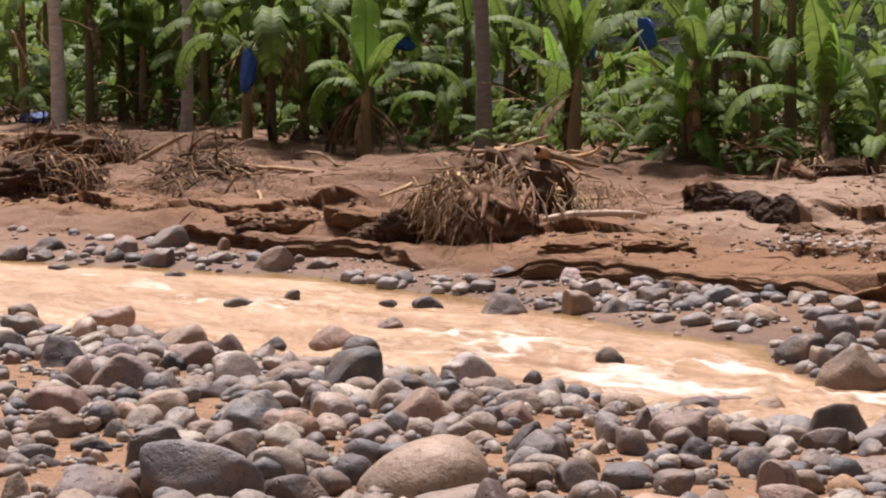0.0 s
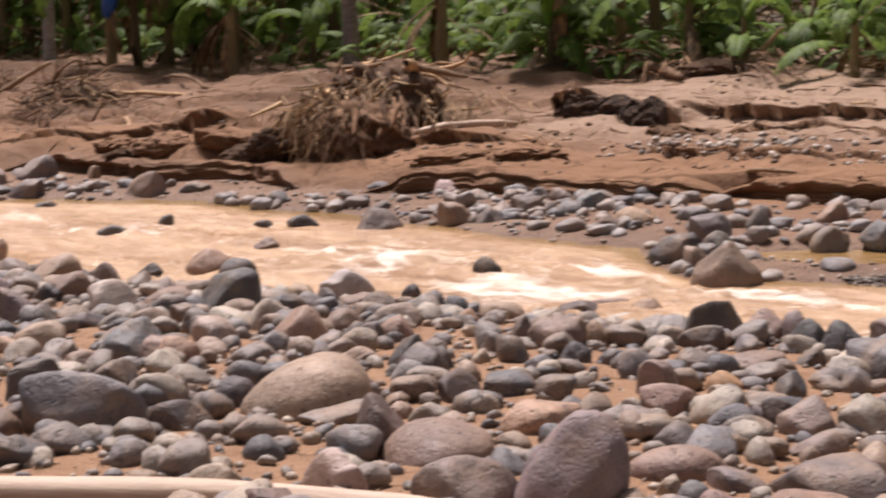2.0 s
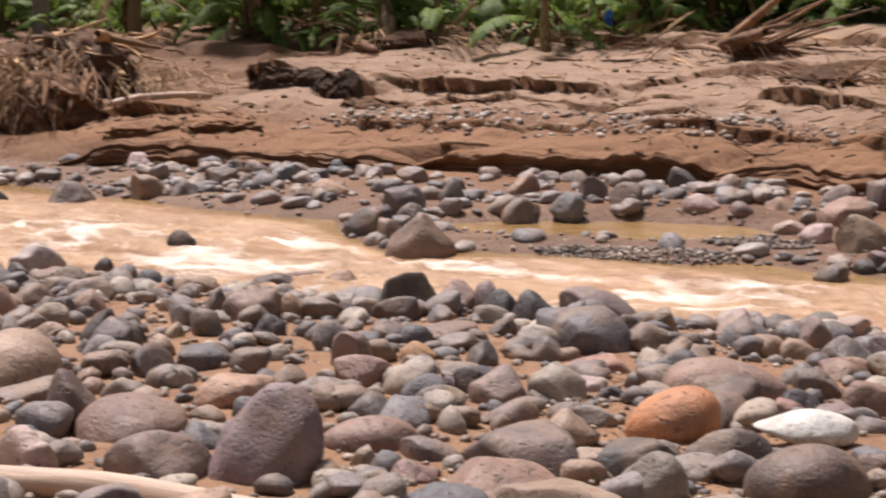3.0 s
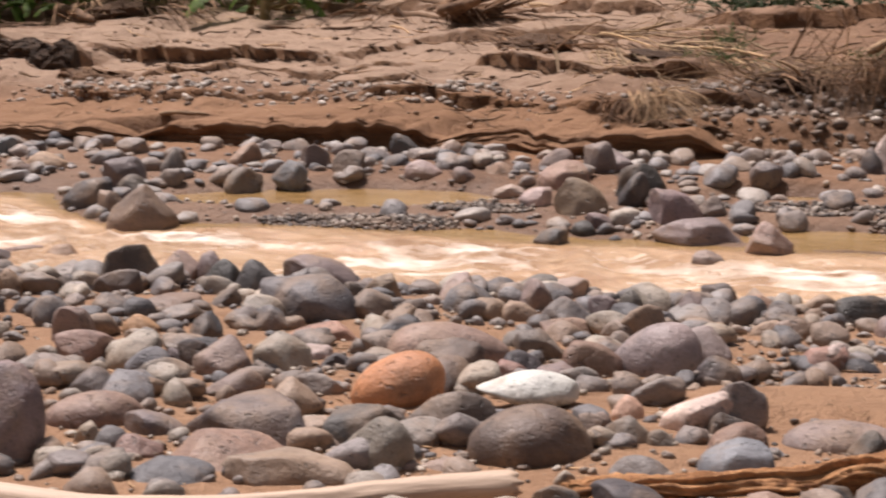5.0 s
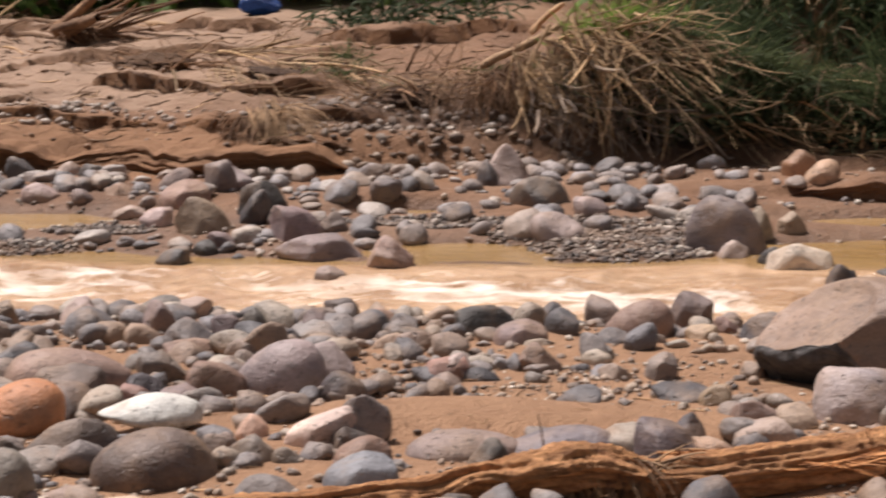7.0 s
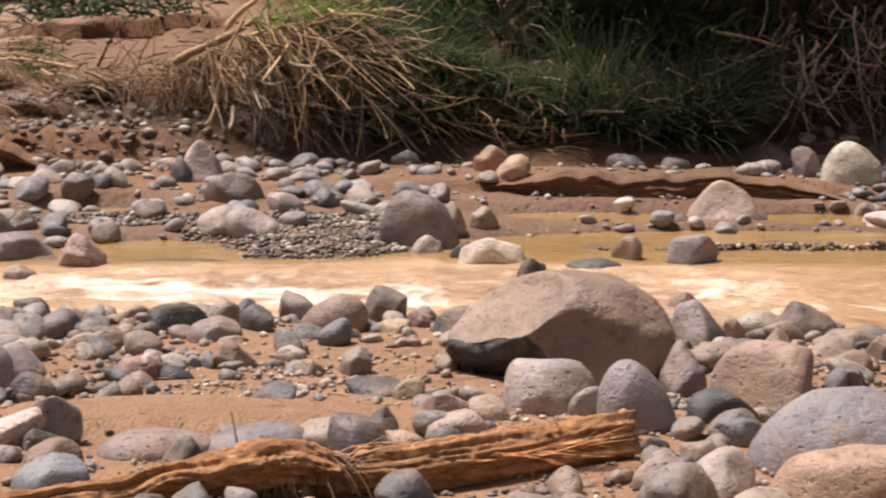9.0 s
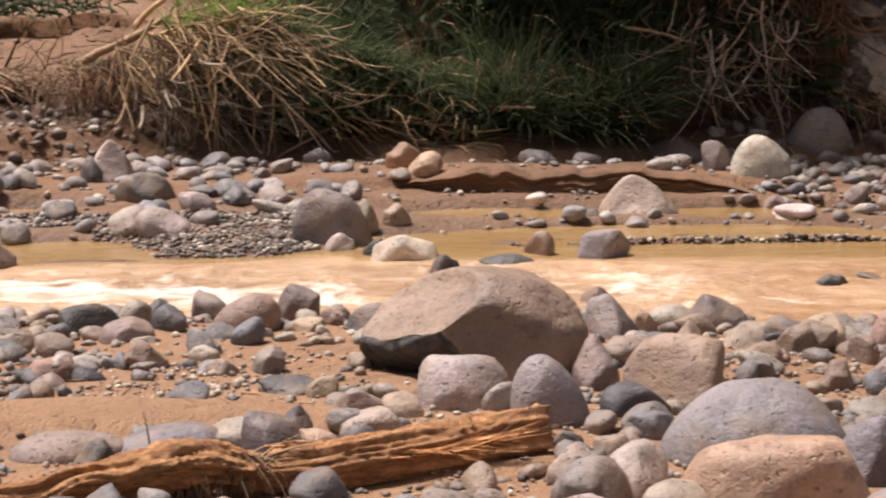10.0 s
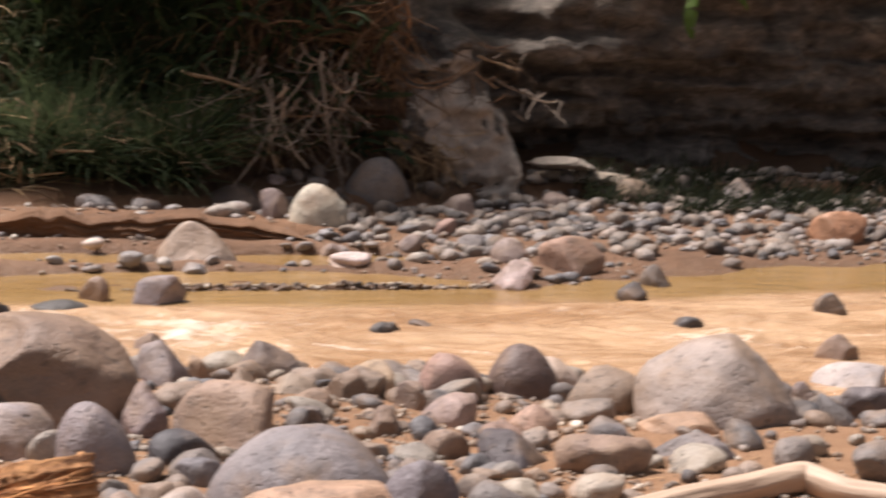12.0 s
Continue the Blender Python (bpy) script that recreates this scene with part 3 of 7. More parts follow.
# ---- the boulders that stand out ----
boulder(-19.52, 16.16, 0.16, 0.274, 0.208, 0.194, 50, "g-")
boulder(-20.56, 15.08, 0.11, 0.241, 0.175, 0.115, 54, "d-")
boulder(-20.40, 14.46, 0.05, 0.174, 0.139, 0.122, 55, "d-")
boulder(-20.04, 14.64, 0.05, 0.156, 0.115, 0.103, 54, "d-")
boulder(-18.53, 15.17, 0.06, 0.232, 0.166, 0.140, 51, "d-")
boulder(-19.16, 15.04, 0.07, 0.133, 0.107, 0.111, 52, "d-")
boulder(-19.64, 15.59, 0.12, 0.158, 0.147, 0.137, 52, "g-")
boulder(-17.20, 15.83, 0.10, 0.255, 0.229, 0.202, 47, "ga")
boulder(-18.75, 16.42, 0.13, 0.081, 0.091, 0.115, 49, "t-")
boulder(-16.70, 16.14, 0.08, 0.198, 0.149, 0.085, 46, "d-")
boulder(-19.14, 14.22, 0.02, 0.150, 0.114, 0.051, 53, "d-")
boulder(-17.62, 14.70, 0.02, 0.129, 0.099, 0.049, 50, "d-")
boulder(-15.09, 14.14, 0.03, 0.088, 0.065, 0.080, 47, "d-")
boulder(-15.25, 13.55, 0.02, 0.159, 0.115, 0.055, 48, "d-")
boulder(-14.03, 14.48, 0.02, 0.100, 0.076, 0.048, 44, "d-")
boulder(-13.70, 14.72, 0.03, 0.163, 0.152, 0.084, 43, "d-")
boulder(-12.99, 13.45, 0.03, 0.125, 0.114, 0.068, 44, "g-")
boulder(-14.71, 11.50, 0.07, 0.231, 0.208, 0.170, 52, "b-")
boulder(-15.90, 11.37, 0.05, 0.150, 0.135, 0.116, 54, "b-")
boulder(-14.41, 11.53, 0.02, 0.099, 0.074, 0.047, 51, "d-")
boulder(-12.39, 9.19, 0.28, 0.205, 0.160, 0.183, 53, "d-")
boulder(-13.29, 9.65, 0.21, 0.184, 0.157, 0.087, 54, "b-")
boulder(-11.21, 8.85, 0.29, 0.252, 0.222, 0.190, 52, "g-")
boulder(-11.58, 8.71, 0.28, 0.132, 0.121, 0.146, 53, "b-")
boulder(-12.84, 10.74, 0.16, 0.249, 0.229, 0.152, 50, "b-")
boulder(-11.73, 9.89, 0.23, 0.228, 0.165, 0.155, 50, "b-")
boulder(-12.15, 10.69, 0.17, 0.142, 0.121, 0.150, 49, "g-")
boulder(-11.75, 9.77, 0.22, 0.141, 0.122, 0.112, 50, "d-")
boulder(-10.82, 9.60, 0.26, 0.173, 0.145, 0.183, 48, "l-")
boulder(-12.79, 11.78, 0.03, 0.124, 0.092, 0.080, 47, "d-")
boulder(-12.45, 12.15, 0.06, 0.211, 0.172, 0.138, 46, "b-")
boulder(-12.04, 12.08, 0.04, 0.175, 0.126, 0.110, 45, "d-")
boulder(-10.14, 10.09, 0.26, 0.231, 0.215, 0.231, 45, "da")
boulder(-10.69, 9.98, 0.21, 0.204, 0.187, 0.119, 47, "b-")
boulder(-10.04, 9.59, 0.23, 0.139, 0.116, 0.108, 46, "g-")
boulder(-9.84, 9.72, 0.20, 0.119, 0.092, 0.050, 45, "l-")
boulder(-10.86, 8.96, 0.26, 0.120, 0.111, 0.117, 50, "g-")
boulder(-10.48, 9.01, 0.25, 0.206, 0.174, 0.093, 49, "d-")
boulder(-10.68, 7.90, 0.31, 0.220, 0.203, 0.112, 54, "b-")
boulder(-11.55, 8.39, 0.25, 0.050, 0.046, 0.047, 54, "l-")
boulder(-10.09, 8.27, 0.30, 0.185, 0.153, 0.119, 51, "b-")
boulder(-9.19, 8.24, 0.33, 0.229, 0.184, 0.195, 48, "sa")
boulder(-10.08, 8.04, 0.29, 0.128, 0.108, 0.077, 51, "t-")
boulder(-9.87, 7.26, 0.35, 0.193, 0.156, 0.122, 54, "b-")
boulder(-9.36, 8.00, 0.28, 0.131, 0.097, 0.060, 49, "b-")
boulder(-9.51, 7.47, 0.32, 0.103, 0.080, 0.089, 52, "d-")
boulder(-9.32, 7.12, 0.33, 0.124, 0.112, 0.062, 53, "d-")
boulder(-9.01, 6.92, 0.33, 0.067, 0.048, 0.052, 52, "l-")
boulder(-8.72, 7.11, 0.37, 0.176, 0.130, 0.163, 51, "ma")
boulder(-9.08, 7.80, 0.31, 0.119, 0.102, 0.100, 49, "b-")
boulder(-7.80, 6.66, 0.42, 0.326, 0.251, 0.233, 50, "s-")
boulder(-9.58, 6.81, 0.34, 0.124, 0.103, 0.074, 55, "b-")
boulder(-9.14, 6.47, 0.35, 0.094, 0.077, 0.060, 55, "g-")
boulder(-9.00, 6.53, 0.35, 0.110, 0.086, 0.070, 54, "d-")
boulder(-8.06, 6.16, 0.40, 0.244, 0.232, 0.123, 53, "m-")
boulder(-7.38, 6.93, 0.36, 0.177, 0.133, 0.116, 47, "da")
boulder(-8.40, 5.94, 0.39, 0.087, 0.083, 0.104, 55, "b-")
boulder(-7.62, 7.58, 0.33, 0.131, 0.098, 0.115, 45, "d-")
boulder(-8.27, 7.71, 0.31, 0.097, 0.083, 0.073, 47, "d-")
boulder(-7.95, 7.58, 0.31, 0.087, 0.067, 0.068, 46, "b-")
boulder(-7.16, 7.65, 0.37, 0.361, 0.285, 0.211, 43, "br")
boulder(-8.53, 8.67, 0.27, 0.206, 0.182, 0.097, 45, "g-")
boulder(-8.83, 9.43, 0.27, 0.203, 0.159, 0.169, 43, "b-")
boulder(-9.89, 10.34, 0.19, 0.143, 0.120, 0.100, 44, "d-")
boulder(-6.82, 7.58, 0.32, 0.242, 0.168, 0.068, 42, "g-")
boulder(-10.56, 11.83, 0.06, 0.227, 0.164, 0.147, 42, "l-")
boulder(-9.95, 11.34, 0.07, 0.173, 0.123, 0.068, 41, "b-")
boulder(-9.67, 11.22, 0.10, 0.169, 0.128, 0.078, 41, "d-")
boulder(-10.01, 11.97, 0.03, 0.078, 0.070, 0.073, 40, "d-")
boulder(-9.01, 10.01, 0.20, 0.174, 0.148, 0.111, 42, "b-")
boulder(-8.42, 9.51, 0.24, 0.118, 0.090, 0.107, 42, "g-")
boulder(-7.97, 9.02, 0.25, 0.133, 0.104, 0.070, 41, "t-")
boulder(-13.94, 9.83, 0.18, 0.095, 0.071, 0.077, 55, "b-")
boulder(-12.68, 8.95, 0.24, 0.097, 0.079, 0.085, 55, "b-")
boulder(-11.50, 8.49, 0.26, 0.040, 0.063, 0.079, 54, "s-")
boulder(-9.70, 8.75, 0.27, 0.074, 0.077, 0.097, 48, "g-")
boulder(-6.21, 7.15, 0.39, 0.155, 0.168, 0.212, 41, "m-")
boulder(-5.88, 7.18, 0.36, 0.274, 0.258, 0.126, 40, "br")
boulder(-5.19, 6.55, 0.40, 0.261, 0.230, 0.152, 39, "ga")
boulder(-4.84, 6.80, 0.45, 0.255, 0.227, 0.286, 36, "g-")
boulder(-4.73, 7.50, 0.34, 0.238, 0.168, 0.109, 32, "br")
boulder(-5.85, 7.96, 0.32, 0.213, 0.164, 0.117, 36, "t-")
boulder(-7.43, 8.38, 0.28, 0.110, 0.104, 0.081, 42, "b-")
boulder(-8.46, 10.71, 0.15, 0.106, 0.095, 0.088, 38, "o-")
boulder(-8.05, 10.25, 0.18, 0.065, 0.052, 0.060, 38, "y-")
boulder(-7.51, 9.77, 0.22, 0.091, 0.085, 0.103, 38, "g-")
boulder(-7.34, 9.42, 0.23, 0.066, 0.057, 0.067, 38, "y-")
boulder(-7.66, 10.25, 0.21, 0.082, 0.104, 0.131, 37, "g-")
boulder(-7.30, 10.18, 0.22, 0.188, 0.145, 0.139, 36, "b-")
boulder(-6.93, 9.45, 0.23, 0.092, 0.069, 0.065, 36, "s-")
boulder(-6.87, 9.74, 0.23, 0.102, 0.083, 0.089, 35, "d-")
boulder(-7.22, 10.48, 0.19, 0.091, 0.085, 0.107, 35, "t-")
boulder(-8.43, 9.92, 0.21, 0.123, 0.098, 0.108, 40, "b-")
boulder(-7.62, 9.04, 0.28, 0.117, 0.113, 0.142, 40, "d-")
boulder(-7.44, 9.11, 0.26, 0.134, 0.105, 0.109, 39, "d-")
boulder(-7.40, 8.69, 0.26, 0.089, 0.062, 0.074, 41, "g-")
boulder(-7.85, 8.97, 0.24, 0.097, 0.069, 0.065, 41, "b-")
boulder(-6.78, 10.53, 0.17, 0.081, 0.060, 0.058, 33, "l-")
boulder(-8.37, 9.54, 0.23, 0.080, 0.087, 0.110, 41, "g-")
boulder(-8.72, 11.45, 0.06, 0.184, 0.146, 0.082, 37, "t-")
boulder(-6.79, 11.21, 0.17, 0.216, 0.167, 0.184, 31, "ma")
boulder(-6.62, 11.60, 0.09, 0.173, 0.125, 0.151, 30, "b-")
boulder(-8.46, 12.07, 0.02, 0.164, 0.150, 0.064, 35, "d-")
boulder(-8.04, 12.35, 0.02, 0.127, 0.102, 0.058, 33, "t-")
boulder(-8.07, 13.54, 0.10, 0.290, 0.212, 0.235, 31, "bp")
boulder(-8.60, 13.96, 0.08, 0.117, 0.102, 0.128, 32, "b-")
boulder(-8.99, 14.22, 0.09, 0.216, 0.154, 0.166, 32, "d-")
boulder(-8.87, 14.79, 0.08, 0.185, 0.137, 0.128, 31, "g-")
boulder(-9.17, 15.13, 0.14, 0.202, 0.175, 0.164, 31, "g-")
boulder(-8.96, 15.63, 0.16, 0.128, 0.134, 0.168, 30, "g-")
boulder(-10.15, 13.14, 0.04, 0.124, 0.088, 0.101, 38, "d-")
boulder(-12.81, 14.86, 0.06, 0.246, 0.203, 0.148, 41, "g-")
boulder(-12.25, 15.37, 0.08, 0.193, 0.147, 0.151, 39, "b-")
boulder(-11.84, 15.40, 0.08, 0.150, 0.143, 0.099, 38, "d-")
boulder(-11.89, 16.08, 0.12, 0.169, 0.124, 0.110, 37, "d-")
boulder(-12.65, 17.21, 0.16, 0.172, 0.143, 0.129, 36, "l-")
boulder(-13.53, 16.83, 0.13, 0.166, 0.149, 0.105, 39, "l-")
boulder(-13.13, 17.20, 0.19, 0.076, 0.085, 0.107, 37, "g-")
boulder(-11.91, 16.74, 0.13, 0.145, 0.137, 0.093, 36, "l-")
boulder(-11.41, 16.50, 0.13, 0.156, 0.128, 0.110, 35, "s-")
boulder(-10.39, 15.76, 0.11, 0.201, 0.153, 0.114, 33, "t-")
boulder(-10.55, 15.51, 0.09, 0.133, 0.107, 0.068, 34, "g-")
boulder(-8.11, 15.34, 0.11, 0.173, 0.123, 0.112, 28, "g-")
boulder(-9.01, 17.39, 0.17, 0.167, 0.135, 0.071, 27, "l-")
boulder(-8.60, 16.32, 0.16, 0.158, 0.120, 0.120, 28, "t-")
boulder(-7.86, 16.27, 0.17, 0.141, 0.130, 0.151, 26, "g-")
boulder(-7.76, 15.54, 0.12, 0.161, 0.146, 0.145, 27, "sa")
boulder(-7.42, 16.02, 0.16, 0.151, 0.124, 0.141, 25, "b-")
boulder(-7.34, 17.12, 0.18, 0.145, 0.103, 0.127, 23, "d-")
boulder(-6.71, 16.06, 0.13, 0.173, 0.132, 0.095, 23, "l-")
boulder(-6.30, 16.00, 0.11, 0.110, 0.083, 0.079, 22, "g-")
boulder(-6.63, 17.02, 0.16, 0.116, 0.087, 0.101, 21, "g-")
boulder(-6.93, 17.24, 0.16, 0.118, 0.090, 0.085, 22, "l-")
boulder(-6.06, 16.25, 0.13, 0.135, 0.124, 0.078, 21, "t-")
boulder(-5.70, 16.69, 0.16, 0.161, 0.118, 0.119, 19, "g-")
boulder(-5.61, 17.26, 0.18, 0.114, 0.081, 0.099, 18, "d-")
boulder(-5.18, 16.66, 0.17, 0.207, 0.193, 0.125, 17, "g-")
boulder(-5.33, 15.82, 0.15, 0.223, 0.188, 0.136, 19, "p-")
boulder(-4.82, 14.78, 0.14, 0.229, 0.217, 0.204, 18, "ta")
boulder(-4.53, 15.20, 0.15, 0.133, 0.138, 0.174, 17, "d-")
boulder(-5.30, 15.01, 0.11, 0.135, 0.125, 0.101, 20, "l-")
boulder(-5.66, 15.40, 0.10, 0.139, 0.120, 0.058, 20, "l-")
boulder(-4.74, 13.78, 0.03, 0.134, 0.120, 0.084, 19, "d-")
boulder(-4.60, 14.12, 0.04, 0.094, 0.083, 0.067, 18, "d-")
boulder(-4.54, 14.33, 0.07, 0.106, 0.087, 0.068, 18, "g-")
boulder(-5.70, 10.94, 0.19, 0.169, 0.129, 0.163, 28, "d-")
boulder(-5.60, 11.66, 0.10, 0.260, 0.196, 0.142, 26, "g-")
boulder(-5.03, 10.32, 0.24, 0.298, 0.274, 0.177, 26, "s-")
boulder(-4.93, 10.69, 0.19, 0.085, 0.097, 0.122, 25, "d-")
boulder(-4.98, 11.26, 0.14, 0.141, 0.132, 0.114, 24, "t-")
boulder(-4.94, 10.29, 0.20, 0.115, 0.090, 0.085, 26, "g-")
boulder(-4.63, 9.66, 0.23, 0.240, 0.199, 0.081, 26, "p-")
boulder(-5.68, 10.48, 0.18, 0.103, 0.093, 0.077, 29, "d-")
boulder(-5.67, 9.48, 0.23, 0.112, 0.096, 0.082, 31, "o-")
boulder(-5.60, 8.81, 0.28, 0.166, 0.150, 0.109, 33, "p-")
boulder(-5.49, 9.18, 0.24, 0.096, 0.080, 0.070, 31, "l-")
boulder(-4.92, 8.76, 0.29, 0.087, 0.083, 0.105, 29, "d-")
boulder(-4.67, 9.16, 0.26, 0.126, 0.110, 0.081, 27, "t-")
boulder(-4.45, 9.09, 0.25, 0.132, 0.101, 0.064, 26, "l-")
boulder(-4.23, 8.97, 0.26, 0.086, 0.080, 0.060, 25, "d-")
boulder(-5.96, 10.28, 0.19, 0.206, 0.147, 0.061, 30, "b-")
boulder(-3.75, 9.32, 0.28, 0.322, 0.232, 0.158, 22, "br")
boulder(-3.64, 9.03, 0.28, 0.182, 0.172, 0.124, 22, "m-")
boulder(-3.61, 8.33, 0.34, 0.223, 0.210, 0.182, 24, "Or")
boulder(-2.99, 8.40, 0.33, 0.237, 0.150, 0.078, 20, "We")
boulder(-3.19, 7.93, 0.33, 0.210, 0.149, 0.127, 22, "ma")
boulder(-3.44, 7.56, 0.35, 0.191, 0.176, 0.121, 25, "da")
boulder(-4.44, 8.25, 0.30, 0.163, 0.120, 0.076, 28, "g-")
boulder(-3.97, 7.52, 0.35, 0.266, 0.251, 0.120, 28, "ga")
boulder(-3.83, 7.07, 0.36, 0.282, 0.244, 0.096, 29, "b-")
boulder(-3.48, 6.94, 0.36, 0.272, 0.195, 0.087, 27, "t-")
boulder(-3.90, 6.69, 0.36, 0.193, 0.143, 0.068, 30, "s-")
boulder(-4.37, 7.41, 0.33, 0.144, 0.124, 0.068, 31, "g-")
boulder(-2.69, 7.60, 0.37, 0.267, 0.225, 0.160, 20, "mr")
boulder(-2.54, 8.06, 0.31, 0.079, 0.070, 0.079, 18, "g-")
boulder(-3.30, 9.21, 0.26, 0.105, 0.098, 0.085, 20, "d-")
boulder(-3.34, 9.60, 0.25, 0.160, 0.120, 0.113, 19, "ga")
boulder(-3.42, 10.25, 0.20, 0.154, 0.108, 0.067, 19, "t-")
boulder(-3.54, 10.60, 0.20, 0.175, 0.163, 0.110, 19, "g-")
boulder(-2.92, 9.20, 0.28, 0.165, 0.116, 0.135, 18, "p-")
boulder(-3.83, 10.62, 0.18, 0.113, 0.104, 0.083, 20, "b-")
boulder(-3.36, 11.21, 0.15, 0.083, 0.077, 0.097, 17, "g-")
boulder(-4.57, 7.18, 0.34, 0.074, 0.067, 0.068, 33, "y-")
boulder(-4.43, 7.13, 0.34, 0.079, 0.071, 0.063, 32, "s-")
boulder(-4.24, 7.02, 0.35, 0.120, 0.110, 0.075, 31, "b-")
boulder(-7.31, 10.72, 0.15, 0.056, 0.048, 0.061, 34, "b-")
boulder(-5.06, 8.77, 0.26, 0.051, 0.053, 0.067, 30, "g-")
boulder(-8.44, 12.42, 0.01, 0.172, 0.061, 0.026, 34, "b-")
boulder(-6.66, 7.84, 0.30, 0.073, 0.063, 0.057, 41, "b-")
boulder(-2.67, 9.38, 0.30, 0.240, 0.188, 0.183, 16, "vr")
boulder(-3.61, 10.77, 0.18, 0.156, 0.144, 0.081, 19, "g-")
boulder(-3.39, 10.85, 0.18, 0.098, 0.088, 0.107, 18, "g-")
boulder(-3.41, 10.08, 0.21, 0.146, 0.120, 0.088, 19, "t-")
boulder(-2.15, 8.22, 0.35, 0.173, 0.108, 0.099, 15, "w-", tilt=38)
boulder(-1.98, 8.35, 0.38, 0.118, 0.098, 0.123, 14, "l-")
boulder(-2.01, 8.17, 0.32, 0.098, 0.070, 0.088, 14, "g-")
boulder(-2.48, 8.28, 0.33, 0.075, 0.059, 0.074, 17, "t-")
boulder(-2.56, 8.04, 0.31, 0.074, 0.063, 0.073, 18, "g-")
boulder(-2.20, 7.88, 0.32, 0.072, 0.059, 0.062, 16, "g-")
boulder(-1.86, 9.56, 0.24, 0.084, 0.077, 0.053, 11, "l-")
boulder(-1.70, 9.74, 0.23, 0.092, 0.078, 0.057, 10, "d-")
boulder(-1.51, 8.20, 0.31, 0.250, 0.150, 0.080, 11, "gr")
boulder(-1.08, 8.27, 0.31, 0.265, 0.149, 0.085, 8, "sr")
boulder(-1.38, 8.07, 0.32, 0.094, 0.084, 0.084, 10, "d-")
boulder(-1.81, 7.56, 0.35, 0.158, 0.131, 0.100, 14, "s-")
boulder(-2.13, 7.39, 0.34, 0.157, 0.111, 0.069, 16, "g-")
boulder(-2.06, 6.95, 0.36, 0.159, 0.145, 0.074, 17, "d-")
boulder(-2.32, 6.85, 0.37, 0.095, 0.087, 0.075, 19, "d-")
boulder(-1.94, 11.12, 0.18, 0.177, 0.127, 0.125, 10, "d-")
boulder(-1.69, 10.83, 0.19, 0.156, 0.130, 0.099, 9, "g-")
boulder(-1.57, 10.74, 0.17, 0.092, 0.073, 0.048, 9, "y-")
boulder(-1.65, 11.80, 0.10, 0.076, 0.070, 0.088, 8, "d-")
boulder(-2.38, 10.54, 0.19, 0.101, 0.078, 0.070, 13, "b-")
boulder(-2.27, 10.77, 0.18, 0.118, 0.090, 0.071, 12, "d-")
boulder(-2.61, 11.21, 0.16, 0.157, 0.129, 0.095, 13, "t-")
boulder(-2.83, 11.15, 0.14, 0.066, 0.062, 0.065, 14, "b-")
boulder(-3.07, 12.22, 0.03, 0.117, 0.085, 0.070, 14, "d-")
boulder(-3.40, 13.20, 0.03, 0.117, 0.085, 0.076, 15, "g-")
boulder(-3.13, 13.85, 0.06, 0.178, 0.152, 0.158, 13, "b-")
boulder(-3.72, 14.17, 0.07, 0.345, 0.257, 0.109, 15, "g-")
boulder(-4.04, 14.66, 0.12, 0.217, 0.179, 0.169, 16, "g-")
boulder(-3.80, 14.85, 0.11, 0.131, 0.106, 0.114, 15, "g-")
boulder(-4.58, 15.55, 0.15, 0.208, 0.190, 0.195, 17, "da")
boulder(-5.23, 16.52, 0.19, 0.148, 0.154, 0.193, 18, "g-")
boulder(-3.72, 16.33, 0.15, 0.142, 0.102, 0.108, 13, "g-")
boulder(-2.82, 17.05, 0.22, 0.206, 0.196, 0.246, 10, "lp")
boulder(-2.95, 16.95, 0.18, 0.109, 0.125, 0.157, 10, "d-")
boulder(-2.35, 16.02, 0.17, 0.260, 0.202, 0.176, 9, "ga")
boulder(-2.04, 14.89, 0.10, 0.231, 0.210, 0.134, 8, "l-")
boulder(-2.97, 7.29, 0.32, 0.092, 0.074, 0.032, 23, "b-")
boulder(-6.44, 11.66, 0.08, 0.095, 0.118, 0.149, 29, "g-")
boulder(-3.08, 7.20, 0.33, 0.046, 0.034, 0.029, 24, "b-")
boulder(-2.96, 10.16, 0.19, 0.038, 0.035, 0.019, 17, "l-")
boulder(-3.28, 11.99, 0.03, 0.089, 0.066, 0.070, 16, "t-")
boulder(-0.76, 14.69, 0.14, 0.312, 0.230, 0.271, 3, "ga")
boulder(-0.71, 14.42, 0.04, 0.112, 0.093, 0.079, 3, "l-")
boulder(-0.43, 14.21, 0.03, 0.100, 0.079, 0.092, 2, "d-")
boulder(-0.24, 14.11, 0.05, 0.248, 0.208, 0.131, 1, "w-")
boulder(-0.55, 15.05, 0.12, 0.106, 0.121, 0.153, 2, "y-")
boulder(0.06, 13.37, 0.05, 0.113, 0.099, 0.110, 0, "d-")
boulder(-2.27, 14.94, 0.11, 0.216, 0.151, 0.125, 9, "l-")
boulder(-1.90, 15.71, 0.13, 0.146, 0.114, 0.102, 7, "l-")
boulder(-0.31, 15.21, 0.10, 0.118, 0.098, 0.112, 1, "b-")
boulder(-0.28, 17.16, 0.27, 0.180, 0.148, 0.156, 1, "o-")
boulder(-0.12, 16.86, 0.25, 0.165, 0.145, 0.122, 1, "t-")
boulder(-1.08, 11.30, 0.18, 0.203, 0.167, 0.158, 6, "br")
boulder(-0.82, 11.80, 0.12, 0.135, 0.123, 0.155, 4, "g-")
boulder(-0.34, 11.10, 0.18, 0.150, 0.114, 0.124, 2, "d-")
boulder(-0.58, 11.47, 0.13, 0.090, 0.082, 0.074, 3, "b-")
boulder(-0.99, 10.96, 0.16, 0.110, 0.087, 0.071, 6, "b-")
